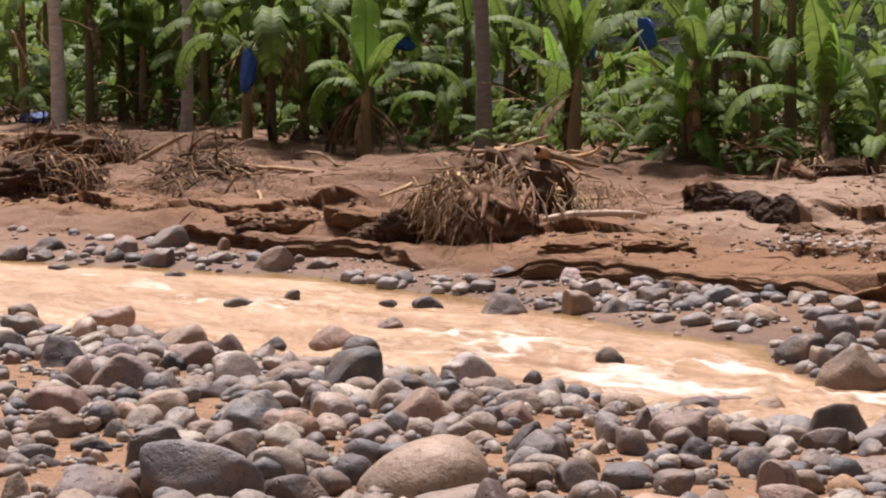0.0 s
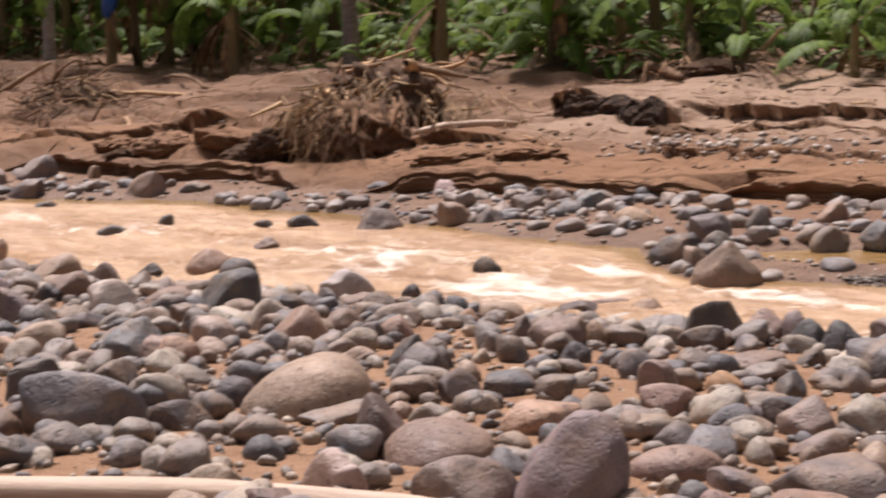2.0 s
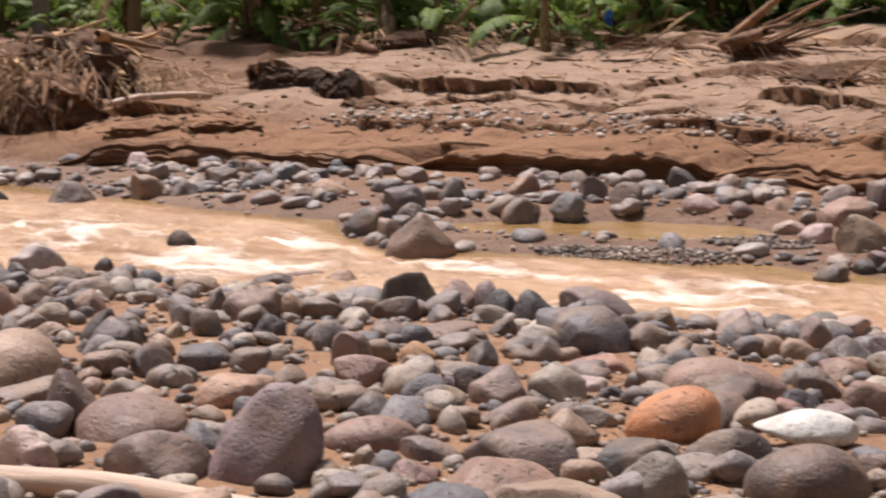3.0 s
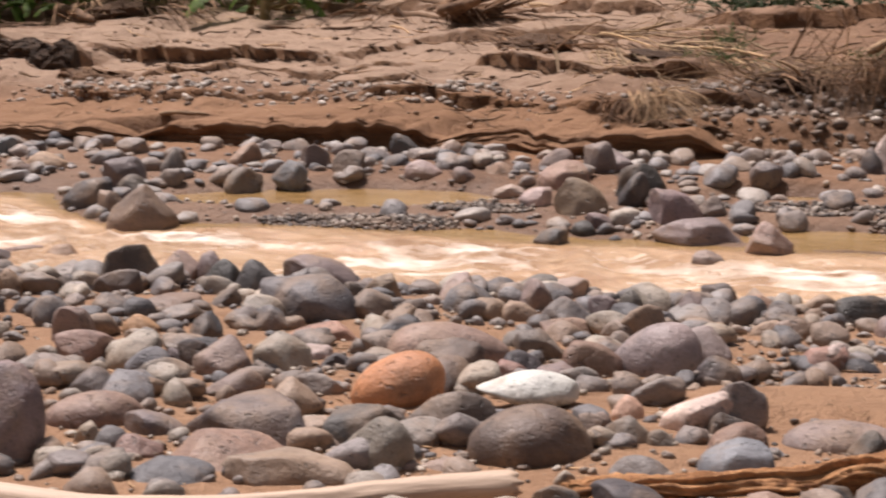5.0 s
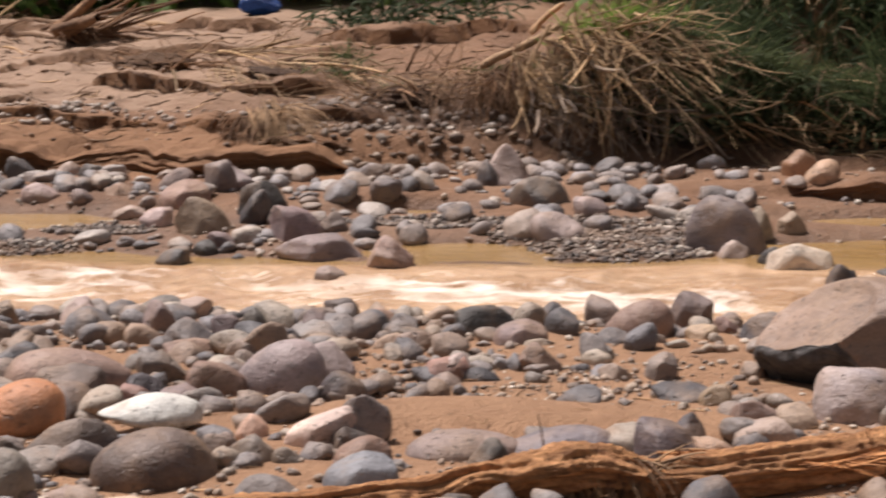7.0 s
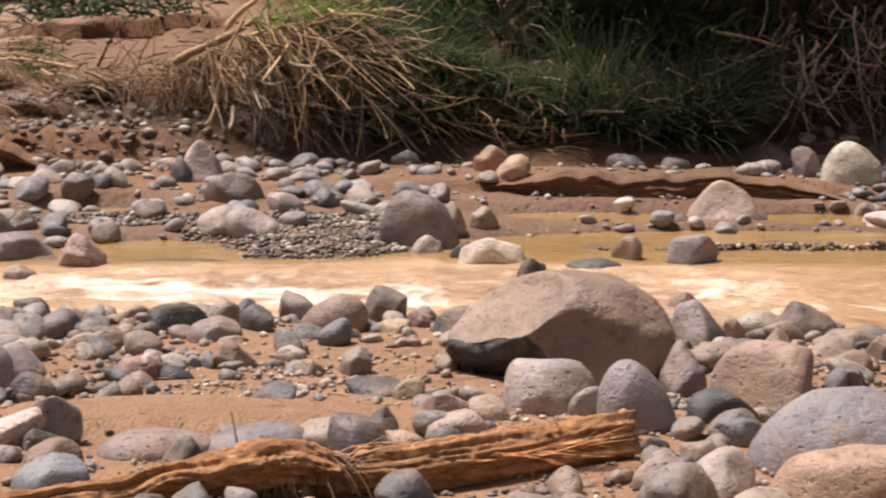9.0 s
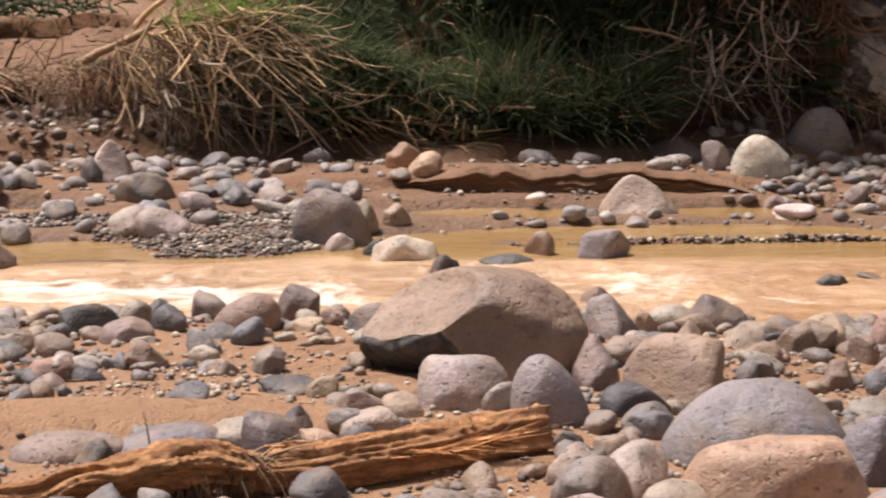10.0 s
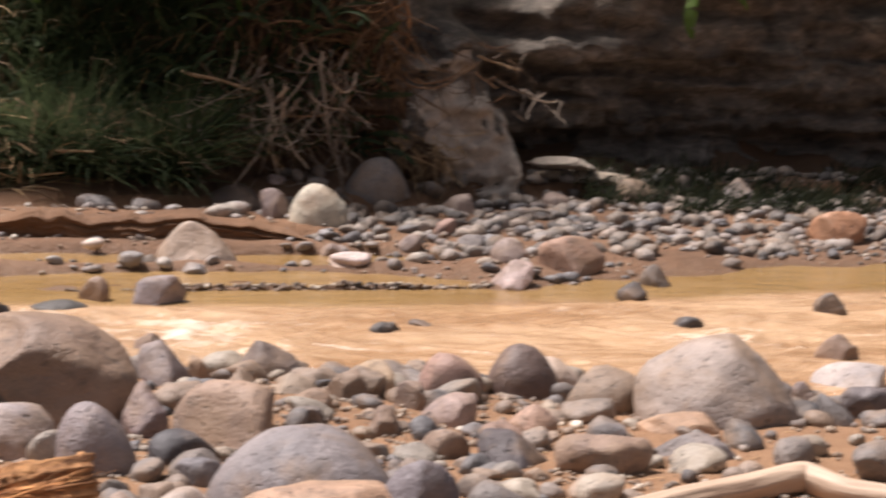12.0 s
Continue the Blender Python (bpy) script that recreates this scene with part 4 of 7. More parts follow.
boulder(-0.83, 10.00, 0.23, 0.086, 0.077, 0.095, 5, "g-")
boulder(-0.70, 11.10, 0.16, 0.095, 0.090, 0.071, 4, "t-")
boulder(-0.67, 9.46, 0.24, 0.164, 0.136, 0.053, 4, "d-")
boulder(-0.52, 9.35, 0.26, 0.081, 0.070, 0.079, 4, "t-")
boulder(-0.58, 8.49, 0.31, 0.086, 0.083, 0.105, 4, "da")
boulder(-0.31, 8.97, 0.28, 0.116, 0.090, 0.092, 2, "b-")
boulder(-0.13, 8.97, 0.27, 0.115, 0.107, 0.081, 1, "b-")
boulder(-0.22, 8.72, 0.26, 0.106, 0.087, 0.044, 2, "d-")
boulder(0.16, 9.22, 0.30, 0.220, 0.204, 0.171, -0, "Lr")
boulder(0.56, 8.88, 0.32, 0.190, 0.200, 0.235, -3, "sr")
boulder(0.81, 9.62, 0.28, 0.125, 0.144, 0.182, -4, "g-")
boulder(1.17, 9.34, 0.31, 0.249, 0.223, 0.219, -7, "b-")
boulder(0.96, 9.04, 0.28, 0.170, 0.145, 0.104, -5, "da")
boulder(1.02, 11.03, 0.20, 0.158, 0.135, 0.170, -5, "ga")
boulder(1.21, 11.22, 0.15, 0.081, 0.084, 0.106, -6, "t-")
boulder(1.65, 11.55, 0.12, 0.215, 0.185, 0.149, -8, "gp")
boulder(1.03, 12.47, 0.04, 0.107, 0.085, 0.093, -4, "g-")
boulder(1.70, 10.69, 0.17, 0.146, 0.126, 0.087, -9, "y-")
boulder(1.69, 10.14, 0.21, 0.131, 0.096, 0.105, -9, "b-")
boulder(1.98, 10.58, 0.19, 0.152, 0.109, 0.129, -10, "b-")
boulder(0.60, 7.73, 0.34, 0.135, 0.099, 0.118, -4, "l-")
boulder(0.60, 8.40, 0.28, 0.079, 0.071, 0.054, -3, "d-")
boulder(0.78, 8.04, 0.32, 0.093, 0.079, 0.100, -5, "b-")
boulder(-0.45, 8.28, 0.30, 0.120, 0.111, 0.075, 4, "t-")
boulder(1.60, 15.75, 0.10, 0.330, 0.231, 0.242, -5, "lp")
boulder(1.22, 15.70, 0.02, 0.101, 0.085, 0.057, -4, "d-")
boulder(0.74, 14.23, 0.05, 0.112, 0.097, 0.122, -3, "ba")
boulder(1.20, 14.16, 0.06, 0.192, 0.164, 0.136, -4, "sa")
boulder(2.60, 13.03, 0.02, 0.084, 0.061, 0.050, -11, "d-")
boulder(0.49, 13.84, 0.02, 0.198, 0.113, 0.048, -2, "d-")
boulder(2.16, 18.06, 0.18, 0.281, 0.263, 0.146, -7, "g-")
boulder(2.39, 17.12, 0.26, 0.121, 0.139, 0.174, -8, "g-")
boulder(2.54, 18.35, 0.31, 0.091, 0.078, 0.084, -8, "l-")
boulder(2.73, 16.87, 0.27, 0.251, 0.196, 0.225, -9, "wr")
boulder(3.45, 18.17, 0.27, 0.333, 0.267, 0.335, -10, "vr")
boulder(0.80, 16.15, 0.05, 0.087, 0.062, 0.050, -2, "Wr")
boulder(2.80, 16.24, 0.02, 0.127, 0.089, 0.059, -9, "l-")
boulder(2.77, 15.53, 0.02, 0.155, 0.139, 0.059, -10, "w-")
boulder(0.65, 8.94, 0.25, 0.078, 0.070, 0.039, -3, "b-")
boulder(0.23, 8.72, 0.27, 0.076, 0.068, 0.066, -1, "b-")
boulder(1.15, 9.07, 0.25, 0.079, 0.071, 0.049, -7, "l-")
boulder(1.39, 8.23, 0.37, 0.409, 0.384, 0.241, -9, "vr")
boulder(1.38, 7.42, 0.39, 0.400, 0.274, 0.225, -10, "tp")
boulder(1.41, 7.38, 0.36, 0.201, 0.170, 0.138, -10, "d-")
boulder(1.78, 7.74, 0.37, 0.193, 0.166, 0.210, -12, "sa")
boulder(2.59, 10.76, 0.19, 0.190, 0.161, 0.176, -13, "br")
boulder(3.06, 10.95, 0.17, 0.219, 0.205, 0.200, -15, "mr")
boulder(3.41, 10.45, 0.18, 0.226, 0.202, 0.149, -17, "b-")
boulder(2.39, 9.90, 0.22, 0.146, 0.138, 0.119, -13, "l-")
boulder(2.80, 9.73, 0.21, 0.130, 0.095, 0.094, -15, "b-")
boulder(2.49, 8.87, 0.27, 0.192, 0.165, 0.111, -15, "da")
boulder(2.89, 8.78, 0.28, 0.231, 0.201, 0.131, -17, "b-")
boulder(2.07, 10.66, 0.18, 0.125, 0.111, 0.122, -10, "b-")
boulder(4.80, 18.95, 0.23, 0.138, 0.118, 0.108, -14, "g-")
boulder(6.20, 18.83, 0.19, 0.194, 0.176, 0.162, -18, "t-")
boulder(4.19, 17.85, 0.18, 0.182, 0.141, 0.135, -13, "l-")
boulder(4.11, 15.57, 0.12, 0.160, 0.149, 0.133, -14, "g-")
boulder(4.56, 15.36, 0.12, 0.283, 0.227, 0.190, -16, "pa")
boulder(3.92, 14.75, 0.07, 0.184, 0.157, 0.140, -14, "la")
boulder(4.75, 14.27, 0.04, 0.127, 0.118, 0.096, -18, "d-")
boulder(5.12, 14.87, 0.05, 0.133, 0.116, 0.115, -18, "g-")
boulder(4.83, 13.20, 0.02, 0.109, 0.084, 0.063, -20, "d-")
boulder(2.68, 13.08, 0.02, 0.067, 0.051, 0.050, -11, "d-")
boulder(2.92, 13.25, 0.01, 0.097, 0.076, 0.036, -12, "d-")
boulder(2.76, 16.22, 0.03, 0.117, 0.100, 0.075, -9, "l-")
boulder(2.80, 15.54, 0.03, 0.169, 0.160, 0.069, -10, "Wr")
boulder(3.83, 16.79, 0.14, 0.098, 0.090, 0.095, -12, "b-")
boulder(3.41, 16.25, 0.08, 0.118, 0.095, 0.092, -11, "g-")
boulder(3.94, 16.25, 0.11, 0.119, 0.095, 0.061, -13, "g-")
boulder(5.25, 18.38, 0.16, 0.135, 0.122, 0.087, -15, "g-")
boulder(3.90, 10.02, 0.28, 0.460, 0.352, 0.314, -20, "L-")
boulder(3.62, 9.71, 0.20, 0.251, 0.201, 0.085, -20, "t-")
boulder(3.42, 9.03, 0.24, 0.233, 0.164, 0.102, -20, "g-")
boulder(6.14, 13.79, 0.04, 0.126, 0.094, 0.110, -23, "d-")
boulder(5.50, 12.16, 0.05, 0.149, 0.125, 0.121, -24, "b-")
boulder(5.25, 11.37, 0.04, 0.233, 0.203, 0.108, -24, "l-")
boulder(4.84, 10.19, 0.17, 0.142, 0.121, 0.123, -25, "g-")
boulder(4.65, 10.60, 0.12, 0.081, 0.076, 0.096, -23, "g-")
boulder(7.45, 16.81, 0.15, 0.256, 0.240, 0.198, -23, "o-")
boulder(7.21, 18.74, 0.19, 0.197, 0.168, 0.183, -21, "l-")
boulder(6.86, 19.29, 0.20, 0.144, 0.106, 0.131, -19, "g-")

# ---- earth, wood and plants: builders ----
SOIL = make_plain("dark_soil", (0.075, 0.04, 0.021), (0.23, 0.125, 0.062), 6, 0.9, (1, 1, 1), 0.05)
BLACKSOIL = make_plain("black_soil", (0.030, 0.019, 0.013), (0.15, 0.09, 0.053), 11, 1.0, (1, 1, 1.3), 0.05)
FACE = make_plain("pale_rock_face", (0.36, 0.295, 0.24), (0.74, 0.64, 0.54), 7, 0.85, (1, 1, 1), 0.05)
CLODS = [mesh_from("clod", *stone_shape(5, 500 + k, 3, 0.25, 0.35, 0.22), SAND) for k in range(6)]
SLABS = [mesh_from("slab", *stone_shape(5, 700 + k, 16, 0.55, 0.16, 0.10), FACE) for k in range(6)]
CLOD_MATERIAL = {"s": SAND, "d": SOIL, "k": BLACKSOIL, "c": FACE}
made_clods = {}


def part(name, me, parent, label="", at=None):
    """A mesh as a part under its thing."""
    ob = new(name, me)
    ob.parent = parent
    if at is not None:
        ob.matrix_basis = at
    return tagged(ob, label) if label else ob


def thing(name, x, y, z, label, category, group=""):
    e = new(name)
    e.matrix_world = pose(x, y, z)
    return tagged(e, label, category, group)


def clod(x, y, z, a, b, c, turn, kind, label):
    rnd = random.Random(int(x * 100) * 7 + int(y * 100))
    k = rnd.randrange(6)
    if (k, kind) not in made_clods:
        me = (CLODS if kind != "c" else SLABS)[k].copy()
        me.materials.clear()
        me.materials.append(CLOD_MATERIAL[kind])
        made_clods[k, kind] = me
    ob = new("sand_ledge" if kind == "s" else "rock_outcrop" if kind == "c" else "earth_clod", made_clods[k, kind])
    ob.matrix_world = pose(x, y, z, 0, 0, turn) @ Matrix.Diagonal((a, b, c, 1))
    return tagged(ob, label, "rock" if kind == "c" else "earth", "clods of the river bank")


def tube_arrays(path, radii, sides=5):
    """Vertices and quads of a tube along path (n, 3)."""
    path = np.asarray(path, float)
    t = np.gradient(path, axis=0)
    t /= np.linalg.norm(t, axis=1, keepdims=True) + 1e-9
    up = np.where(np.abs(t[:, 2:3]) > 0.9, (1.0, 0, 0), (0, 0, 1.0))
    a = np.cross(t, up)
    a /= np.linalg.norm(a, axis=1, keepdims=True) + 1e-9
    b = np.cross(t, a)
    ang = np.arange(sides) * 2 * np.pi / sides
    r = np.broadcast_to(np.asarray(radii, float), (len(path),))[:, None, None]
    v = path[:, None] + r * (a[:, None] * np.cos(ang)[:, None] + b[:, None] * np.sin(ang)[:, None])
    n = len(path)
    k = np.arange(n * sides).reshape(n, sides)
    nxt = np.roll(k, -1, axis=1)
    f = np.stack([k[:-1].ravel(), nxt[:-1].ravel(), nxt[1:].ravel(), k[1:].ravel()], 1)
    return v.reshape(-1, 3), f


def tubes(name, runs, material, sides=3):
    vs, fs, base = [], [], 0
    for path, radii in runs:
        v, f = tube_arrays(path, radii, sides)
        vs.append(v)
        fs.append(f + base)
        base += len(v)
    return mesh_from(name, np.concatenate(vs), np.concatenate(fs), material)


def pole(p, q, r, material, label):
    """A crooked stick or log from p to q."""
    rnd = np.random.RandomState(int(abs(p[0] * 100) + abs(q[1] * 1000)) % 99991)
    p, q = np.array(p), np.array(q)
    n = 12
    k = np.linspace(0, 1, n)[:, None]
    size = np.linalg.norm(q - p)
    path = p + (q - p) * k + np.cumsum(rnd.normal(size=(n, 3)), 0) * size * 0.006 + np.sin(k * 3.1) * rnd.normal(size=3) * size * 0.02
    radii = r * (1.1 - 0.35 * k[:, 0]) * rnd.uniform(0.85, 1.15, n)
    radii[[0, -1]] *= (0.6, 0.45)
    v, f = tube_arrays(path - p, radii, 8)
    v = np.concatenate([v, [path[0] - p, path[-1] - p]])
    m = len(v) - 2
    caps = [[m, (i + 1) % 8, i, i] for i in range(8)] + [[m + 1, m - 8 + i, m - 8 + (i + 1) % 8, m - 8 + (i + 1) % 8] for i in range(8)]
    me = bpy.data.meshes.new("stick")
    me.from_pydata(v.tolist(), [], f.tolist() + [c[:3] for c in caps])
    me.polygons.foreach_set("use_smooth", np.ones(len(me.polygons), bool))
    me.materials.append(material)
    ob = new("log" if r > 0.05 else "stick", me)
    ob.matrix_world = pose(*p)
    return tagged(ob, label, "log" if r > 0.05 else "stick", "flood debris")


def fibres(rnd, count, origin, spread_by, way, length, droop, r, wild=0.36):
    """Curved root or stalk runs that start round origin and fall along way."""
    m, n = int(count * 1.7), 7
    bunch = rnd.randint(0, max(2, m // 16), m)
    p = np.array(origin) + (rnd.normal(size=(m, 3))[bunch] * 0.95 + rnd.normal(size=(m, 3)) * 0.35) * spread_by
    d = np.array(way) + rnd.normal(size=(m, 3))[bunch] * wild + rnd.normal(size=(m, 3)) * wild * 0.45
    d /= np.linalg.norm(d, axis=1, keepdims=True)
    size = length * rnd.uniform(0.45, 1.25, (m, 1))
    thick = np.minimum(2.6, np.exp(rnd.normal(size=(m, 1)) * 0.55) * 0.6)
    stiff = np.maximum(1, thick)
    pts = [p]
    for k in range(n):
        d = d + np.array((0, 0, -droop / n)) / stiff + rnd.normal(size=(m, 3)) * 0.07 / stiff
        d /= np.linalg.norm(d, axis=1, keepdims=True)
        pts.append(pts[-1] + d * size / n)
    pts = np.stack(pts, 1)
    pts[:, :, 2] = np.maximum(pts[:, :, 2], land(pts[:, :, 0], pts[:, :, 1]) + 0.01)
    return [(q, np.linspace(r * t, r * t * 0.4, n + 1)) for q, t in zip(pts, thick[:, 0])]


def combed(rnd, starts, ways, length, droop, r, wild=0.12, sway=0.06):
    """Strands that lie side by side as the flood combed them: each from its start along its way, bending down."""
    m, n = len(starts), 9
    clump = rnd.randint(0, max(3, m // 14), m)
    d = ways + rnd.normal(size=(m, 3))[clump] * (0.34, 0.2, 0.30) + rnd.normal(size=(m, 3)) * wild
    d /= np.linalg.norm(d, axis=1, keepdims=True)
    starts = starts + rnd.normal(size=(m, 3))[clump] * (0.06, 0.05, 0.06)
    size = length * rnd.uniform(0.35, 1.0, m)[clump][:, None] * rnd.uniform(0.7, 1.35, (m, 1))
    fall = droop * rnd.uniform(0.0, 1.7, m)[clump][:, None]
    pts, turn = [np.array(starts)], rnd.normal(size=(m, 3)) * sway
    for k in range(n):
        d = d + np.array((0, 0, -1.0)) * fall / n + turn + rnd.normal(size=(m, 3)) * 0.6 * sway
        d /= np.linalg.norm(d, axis=1, keepdims=True)
        pts.append(pts[-1] + d * size / n)
    pts = np.stack(pts, 1)
    pts[:, :, 2] = np.maximum(pts[:, :, 2], land(pts[:, :, 0], pts[:, :, 1]) + 0.01)
    thick = np.exp(rnd.normal(size=m) * 0.4)
    return [(q, np.linspace(r * t, r * t * 0.35, n + 1)) for q, t in zip(pts, thick)]


def strands(top, runs, material, singly=0, label="tangled muddy roots"):
    """Lays runs under a thing: the first few as stalks of their own, the rest as one mat."""
    at = np.array(top.matrix_world.translation)
    for p, rr in runs[:singly]:
        part("stalk", tubes("stalk", [(p - at, rr * 1.6)], material, 5), top)
    if len(runs) > singly:
        ob = part("root_mat" if material in (ROOT, GREYROOT) else "straw_mat", tubes("mat", [(p - at, rr) for p, rr in runs[singly:]], material), top)
        tagged(ob, label, kind="stuff")


def root_pile(x, y, label, jobs, seed, core=None):
    """A heap of flood debris: a mound of earth and fans of roots and stalks. jobs: rows of count, offset, spread, way, length, droop, radius, material."""
    rnd = np.random.RandomState(seed)
    z = float(land(x, y))
    top = thing("debris_pile", x, y, z, label, "debris pile")
    if core:
        a, b, c = core
        part("mound", made_clods[seed % 6, "d"], top, "heap of dark muddy earth", Matrix.Translation((0, 0, c * 0.15)) @ Matrix.Diagonal((a * 0.95, b * 0.95, c * 0.9, 1)))
    for count, off, spr, way, length, droop, r, material, *wild in jobs:
        runs = fibres(rnd, count, np.array((x, y, z)) + off, np.array(spr), way, length, droop, r, *wild)
        strands(top, runs, material, 30 if r >= 0.02 else 0, "tangled muddy roots" if material in (ROOT, GREYROOT) else "dry broken stalks")
    return top


# a banana leaf: a midrib with torn strips on both sides
def leaf_arrays(seed, length=2.0, width=0.27, rise=65, bend=90, torn=0.35, strips=13):
    rnd = np.random.RandomState(seed)
    n = strips + 1
    s = np.linspace(0, 1, n)
    ang = np.radians(rise - bend * s ** 1.3)
    ds = length / strips
    x = np.concatenate([[0], np.cumsum(np.cos(ang[:-1]) * ds)])
    z = np.concatenate([[0], np.cumsum(np.sin(ang[:-1]) * ds)])
    mid = np.stack([x, np.zeros(n), z], 1)
    vs, fs = [], []
    stalk = 2
    for side in (1, -1):
        for k in range(stalk, strips):
            a, b = mid[k], mid[k + 1]
            wa = width * np.sin(np.pi * min(1, (s[k] - 0.1) / 0.92 * 0.93 + 0.06)) ** 0.55
            wb = width * np.sin(np.pi * min(1, (s[k + 1] - 0.1) / 0.92 * 0.93 + 0.06)) ** 0.55
            gap = 0.16 * rnd.uniform(0, 1) if rnd.uniform() < torn else -0.01
            fall = -0.25 - 0.5 * (rnd.uniform() if gap > 0 else 0.15)
            drift = (b - a) * rnd.uniform(0.0, 0.5)
            nrm = np.array((-np.sin(ang[k]), 0, np.cos(ang[k])))
            base = len(vs)
            for q, w, e in ((a, wa, gap), (b, wb, -gap)):
                e = (b - a) * e
                half = q + e * 0.4 + np.array((0, side * w * 0.55, 0)) + nrm * w * 0.22 + drift * 0.4
                tip = q + e + np.array((0, side * w, 0)) + nrm * w * 0.10 + np.array((0, 0, fall * w)) + drift
                vs += [q, half, tip]
            fs += [[base, base + 1, base + 4, base + 3], [base + 1, base + 2, base + 5, base + 4]]
    v, f = tube_arrays(mid, np.linspace(0.022, 0.005, n), 4)
    fs = np.array(fs) + len(v)
    return np.concatenate([v, np.array(vs)]), np.concatenate([f, fs])


DEADLEAF = make_plain("dead_banana_leaf", (0.11, 0.07, 0.035), (0.30, 0.20, 0.10), 5, 0.9, (1, 1, 1), 0.02)
FORMS = {"up": [mesh_from("leaf", *leaf_arrays(k, 2.1, 0.26, 84, 30, 0.15), FRESH) for k in range(3)],
         "arch": [mesh_from("leaf", *leaf_arrays(10 + k, 2.1, 0.27, 80 - 8 * k, 45 + 18 * k, 0.45, 21), LEAF) for k in range(7)],
         "low": [mesh_from("leaf", *leaf_arrays(20 + k, 1.6, 0.22, 40 - 10 * k, 80, 0.5, 17), LEAF) for k in range(4)],
         "dead": [mesh_from("dead_leaf", *leaf_arrays(30 + k, 1.5, 0.11, -30 - 12 * k, 60, 0.7), DEADLEAF) for k in range(3)]}


def stem_mesh(seed, height, r, material):
    rnd = np.random.RandomState(seed)
    n = 9
    k = np.linspace(0, 1, n)
    path = np.stack([np.cumsum(rnd.normal(size=n)) * 0.012, np.cumsum(rnd.normal(size=n)) * 0.012, k * height], 1)
    v, f = tube_arrays(path, r * (1.15 - 0.5 * k) * rnd.uniform(0.94, 1.06, n), 10)
    return mesh_from("stem", v, f, material)


STEMS = [stem_mesh(k, 1.0, 1.0, STEM) for k in range(4)]


def banana(x, y, height, r=0.12, leaves=8, label="green banana plant with torn leaves on the river bank", fresh=1, dead=3, seed=0, lean=0.0, low=0, up=0.0):
    rnd = random.Random(seed * 977 + int(x * 100))
    top = thing("banana_plant", x, y, float(land(x, y)) - 0.05, label, "banana plant", "banana plantation")
    part("stem", STEMS[rnd.randrange(4)], top, "", pose(0, 0, 0, lean * 20, lean * 10, rnd.uniform(0, 360)) @ Matrix.Diagonal((r * 0.78, r * 0.78, height, 1)))
    k = rnd.uniform(0, 360)
    for i in range(leaves):
        k += 137.5 + rnd.uniform(-25, 25)
        s = rnd.uniform(0.65, 1.15) * min(1.1, 0.55 + height * 0.26)
        me = rnd.choice(FORMS["arch"] if i >= low else FORMS["low"])
        h = height * (rnd.uniform(0.88, 1.0) if i >= low else rnd.uniform(0.25, 0.7))
        part("leaf", me, top, "", pose(0, 0, h, 0, 0, k) @ Matrix.Scale(s, 4))
    for i in range(fresh):
        part("young_leaf", rnd.choice(FORMS["up"]), top, "bright green upright young leaf", pose(0, 0, height * 0.96, 0, 0, (-47 if i % 2 else 133) if up else rnd.uniform(0, 360)) @ Matrix.Scale(up * (1 - 0.25 * i) if up else rnd.uniform(0.5, 0.85), 4))
    for i in range(dead):
        part("dead_leaf", rnd.choice(FORMS["dead"]), top, "withered brown hanging leaf", pose(0, 0, height * rnd.uniform(0.7, 0.95), 0, 0, rnd.uniform(0, 360)) @ Matrix.Scale(rnd.uniform(0.6, 1.0), 4))
    return top


def frond_arrays(seed):
    rnd = np.random.RandomState(seed)
    n, length = 16, 3.6
    s = np.linspace(0, 1, n)
    ang = np.radians(50 - 100 * s)
    x, z = np.cumsum(np.cos(ang)) * length / n, np.cumsum(np.sin(ang)) * length / n
    mid = np.stack([x, 0 * x, z], 1)
    v, f = tube_arrays(mid, np.linspace(0.035, 0.006, n), 4)
    vs, fs = list(v), f.tolist()
    for k in range(2, n):
        for side in (1, -1):
            for j in (0, 1):
                q = mid[k] + (mid[k] - mid[k - 1]) * 0.5 * j
                w = 0.75 * np.sin(np.pi * (0.12 + 0.83 * s[k])) * rnd.uniform(0.8, 1.1)
                t = q + (0.25 * w, side * w, -0.35 * w)
                b = len(vs)
                vs += [q - (0.03, 0, 0), q + (0.03, 0, 0), t]
                fs.append([b, b + 1, b + 2, b + 2])
    return np.array(vs), fs


def palm(x, y, r, lean_x, lean_y, label, height=9.0):
    """A coconut palm: a slim ringed trunk with a crown of fronds far above."""
    rnd = np.random.RandomState(int(abs(x) * 100))
    z = float(land(x, y)) - 0.1
    top = thing("palm_tree", x, y, z, label, "palm tree", "palms")
    n = 40
    k = np.linspace(0, 1, n)
    path = np.stack([lean_x * k + 0.04 * np.sin(k * 9), lean_y * k, k * height], 1)
    v, f = tube_arrays(path, r * (0.35 * np.exp(-k * 30) + 1.0 - 0.25 * k) * (1 + 0.035 * np.sin(k * 190)), 12)
    part("trunk", mesh_from("trunk", v, f, BARK), top)
    for i in range(7):
        part("frond", FRONDS[i % 3], top, "", Matrix.Translation((lean_x, lean_y, height)) @ pose(0, 0, 0, rnd.uniform(-12, 12), rnd.uniform(-25, 30), i * 360 / 7 + rnd.uniform(-12, 12)))
    return top


FRONDS = []
for k in range(3):
    v, f = frond_arrays(k)
    me = bpy.data.meshes.new("frond")
    me.from_pydata(v.tolist(), [], [q if q[2] != q[3] else q[:3] for q in f])
    me.materials.append(LEAF)
    FRONDS.append(me)


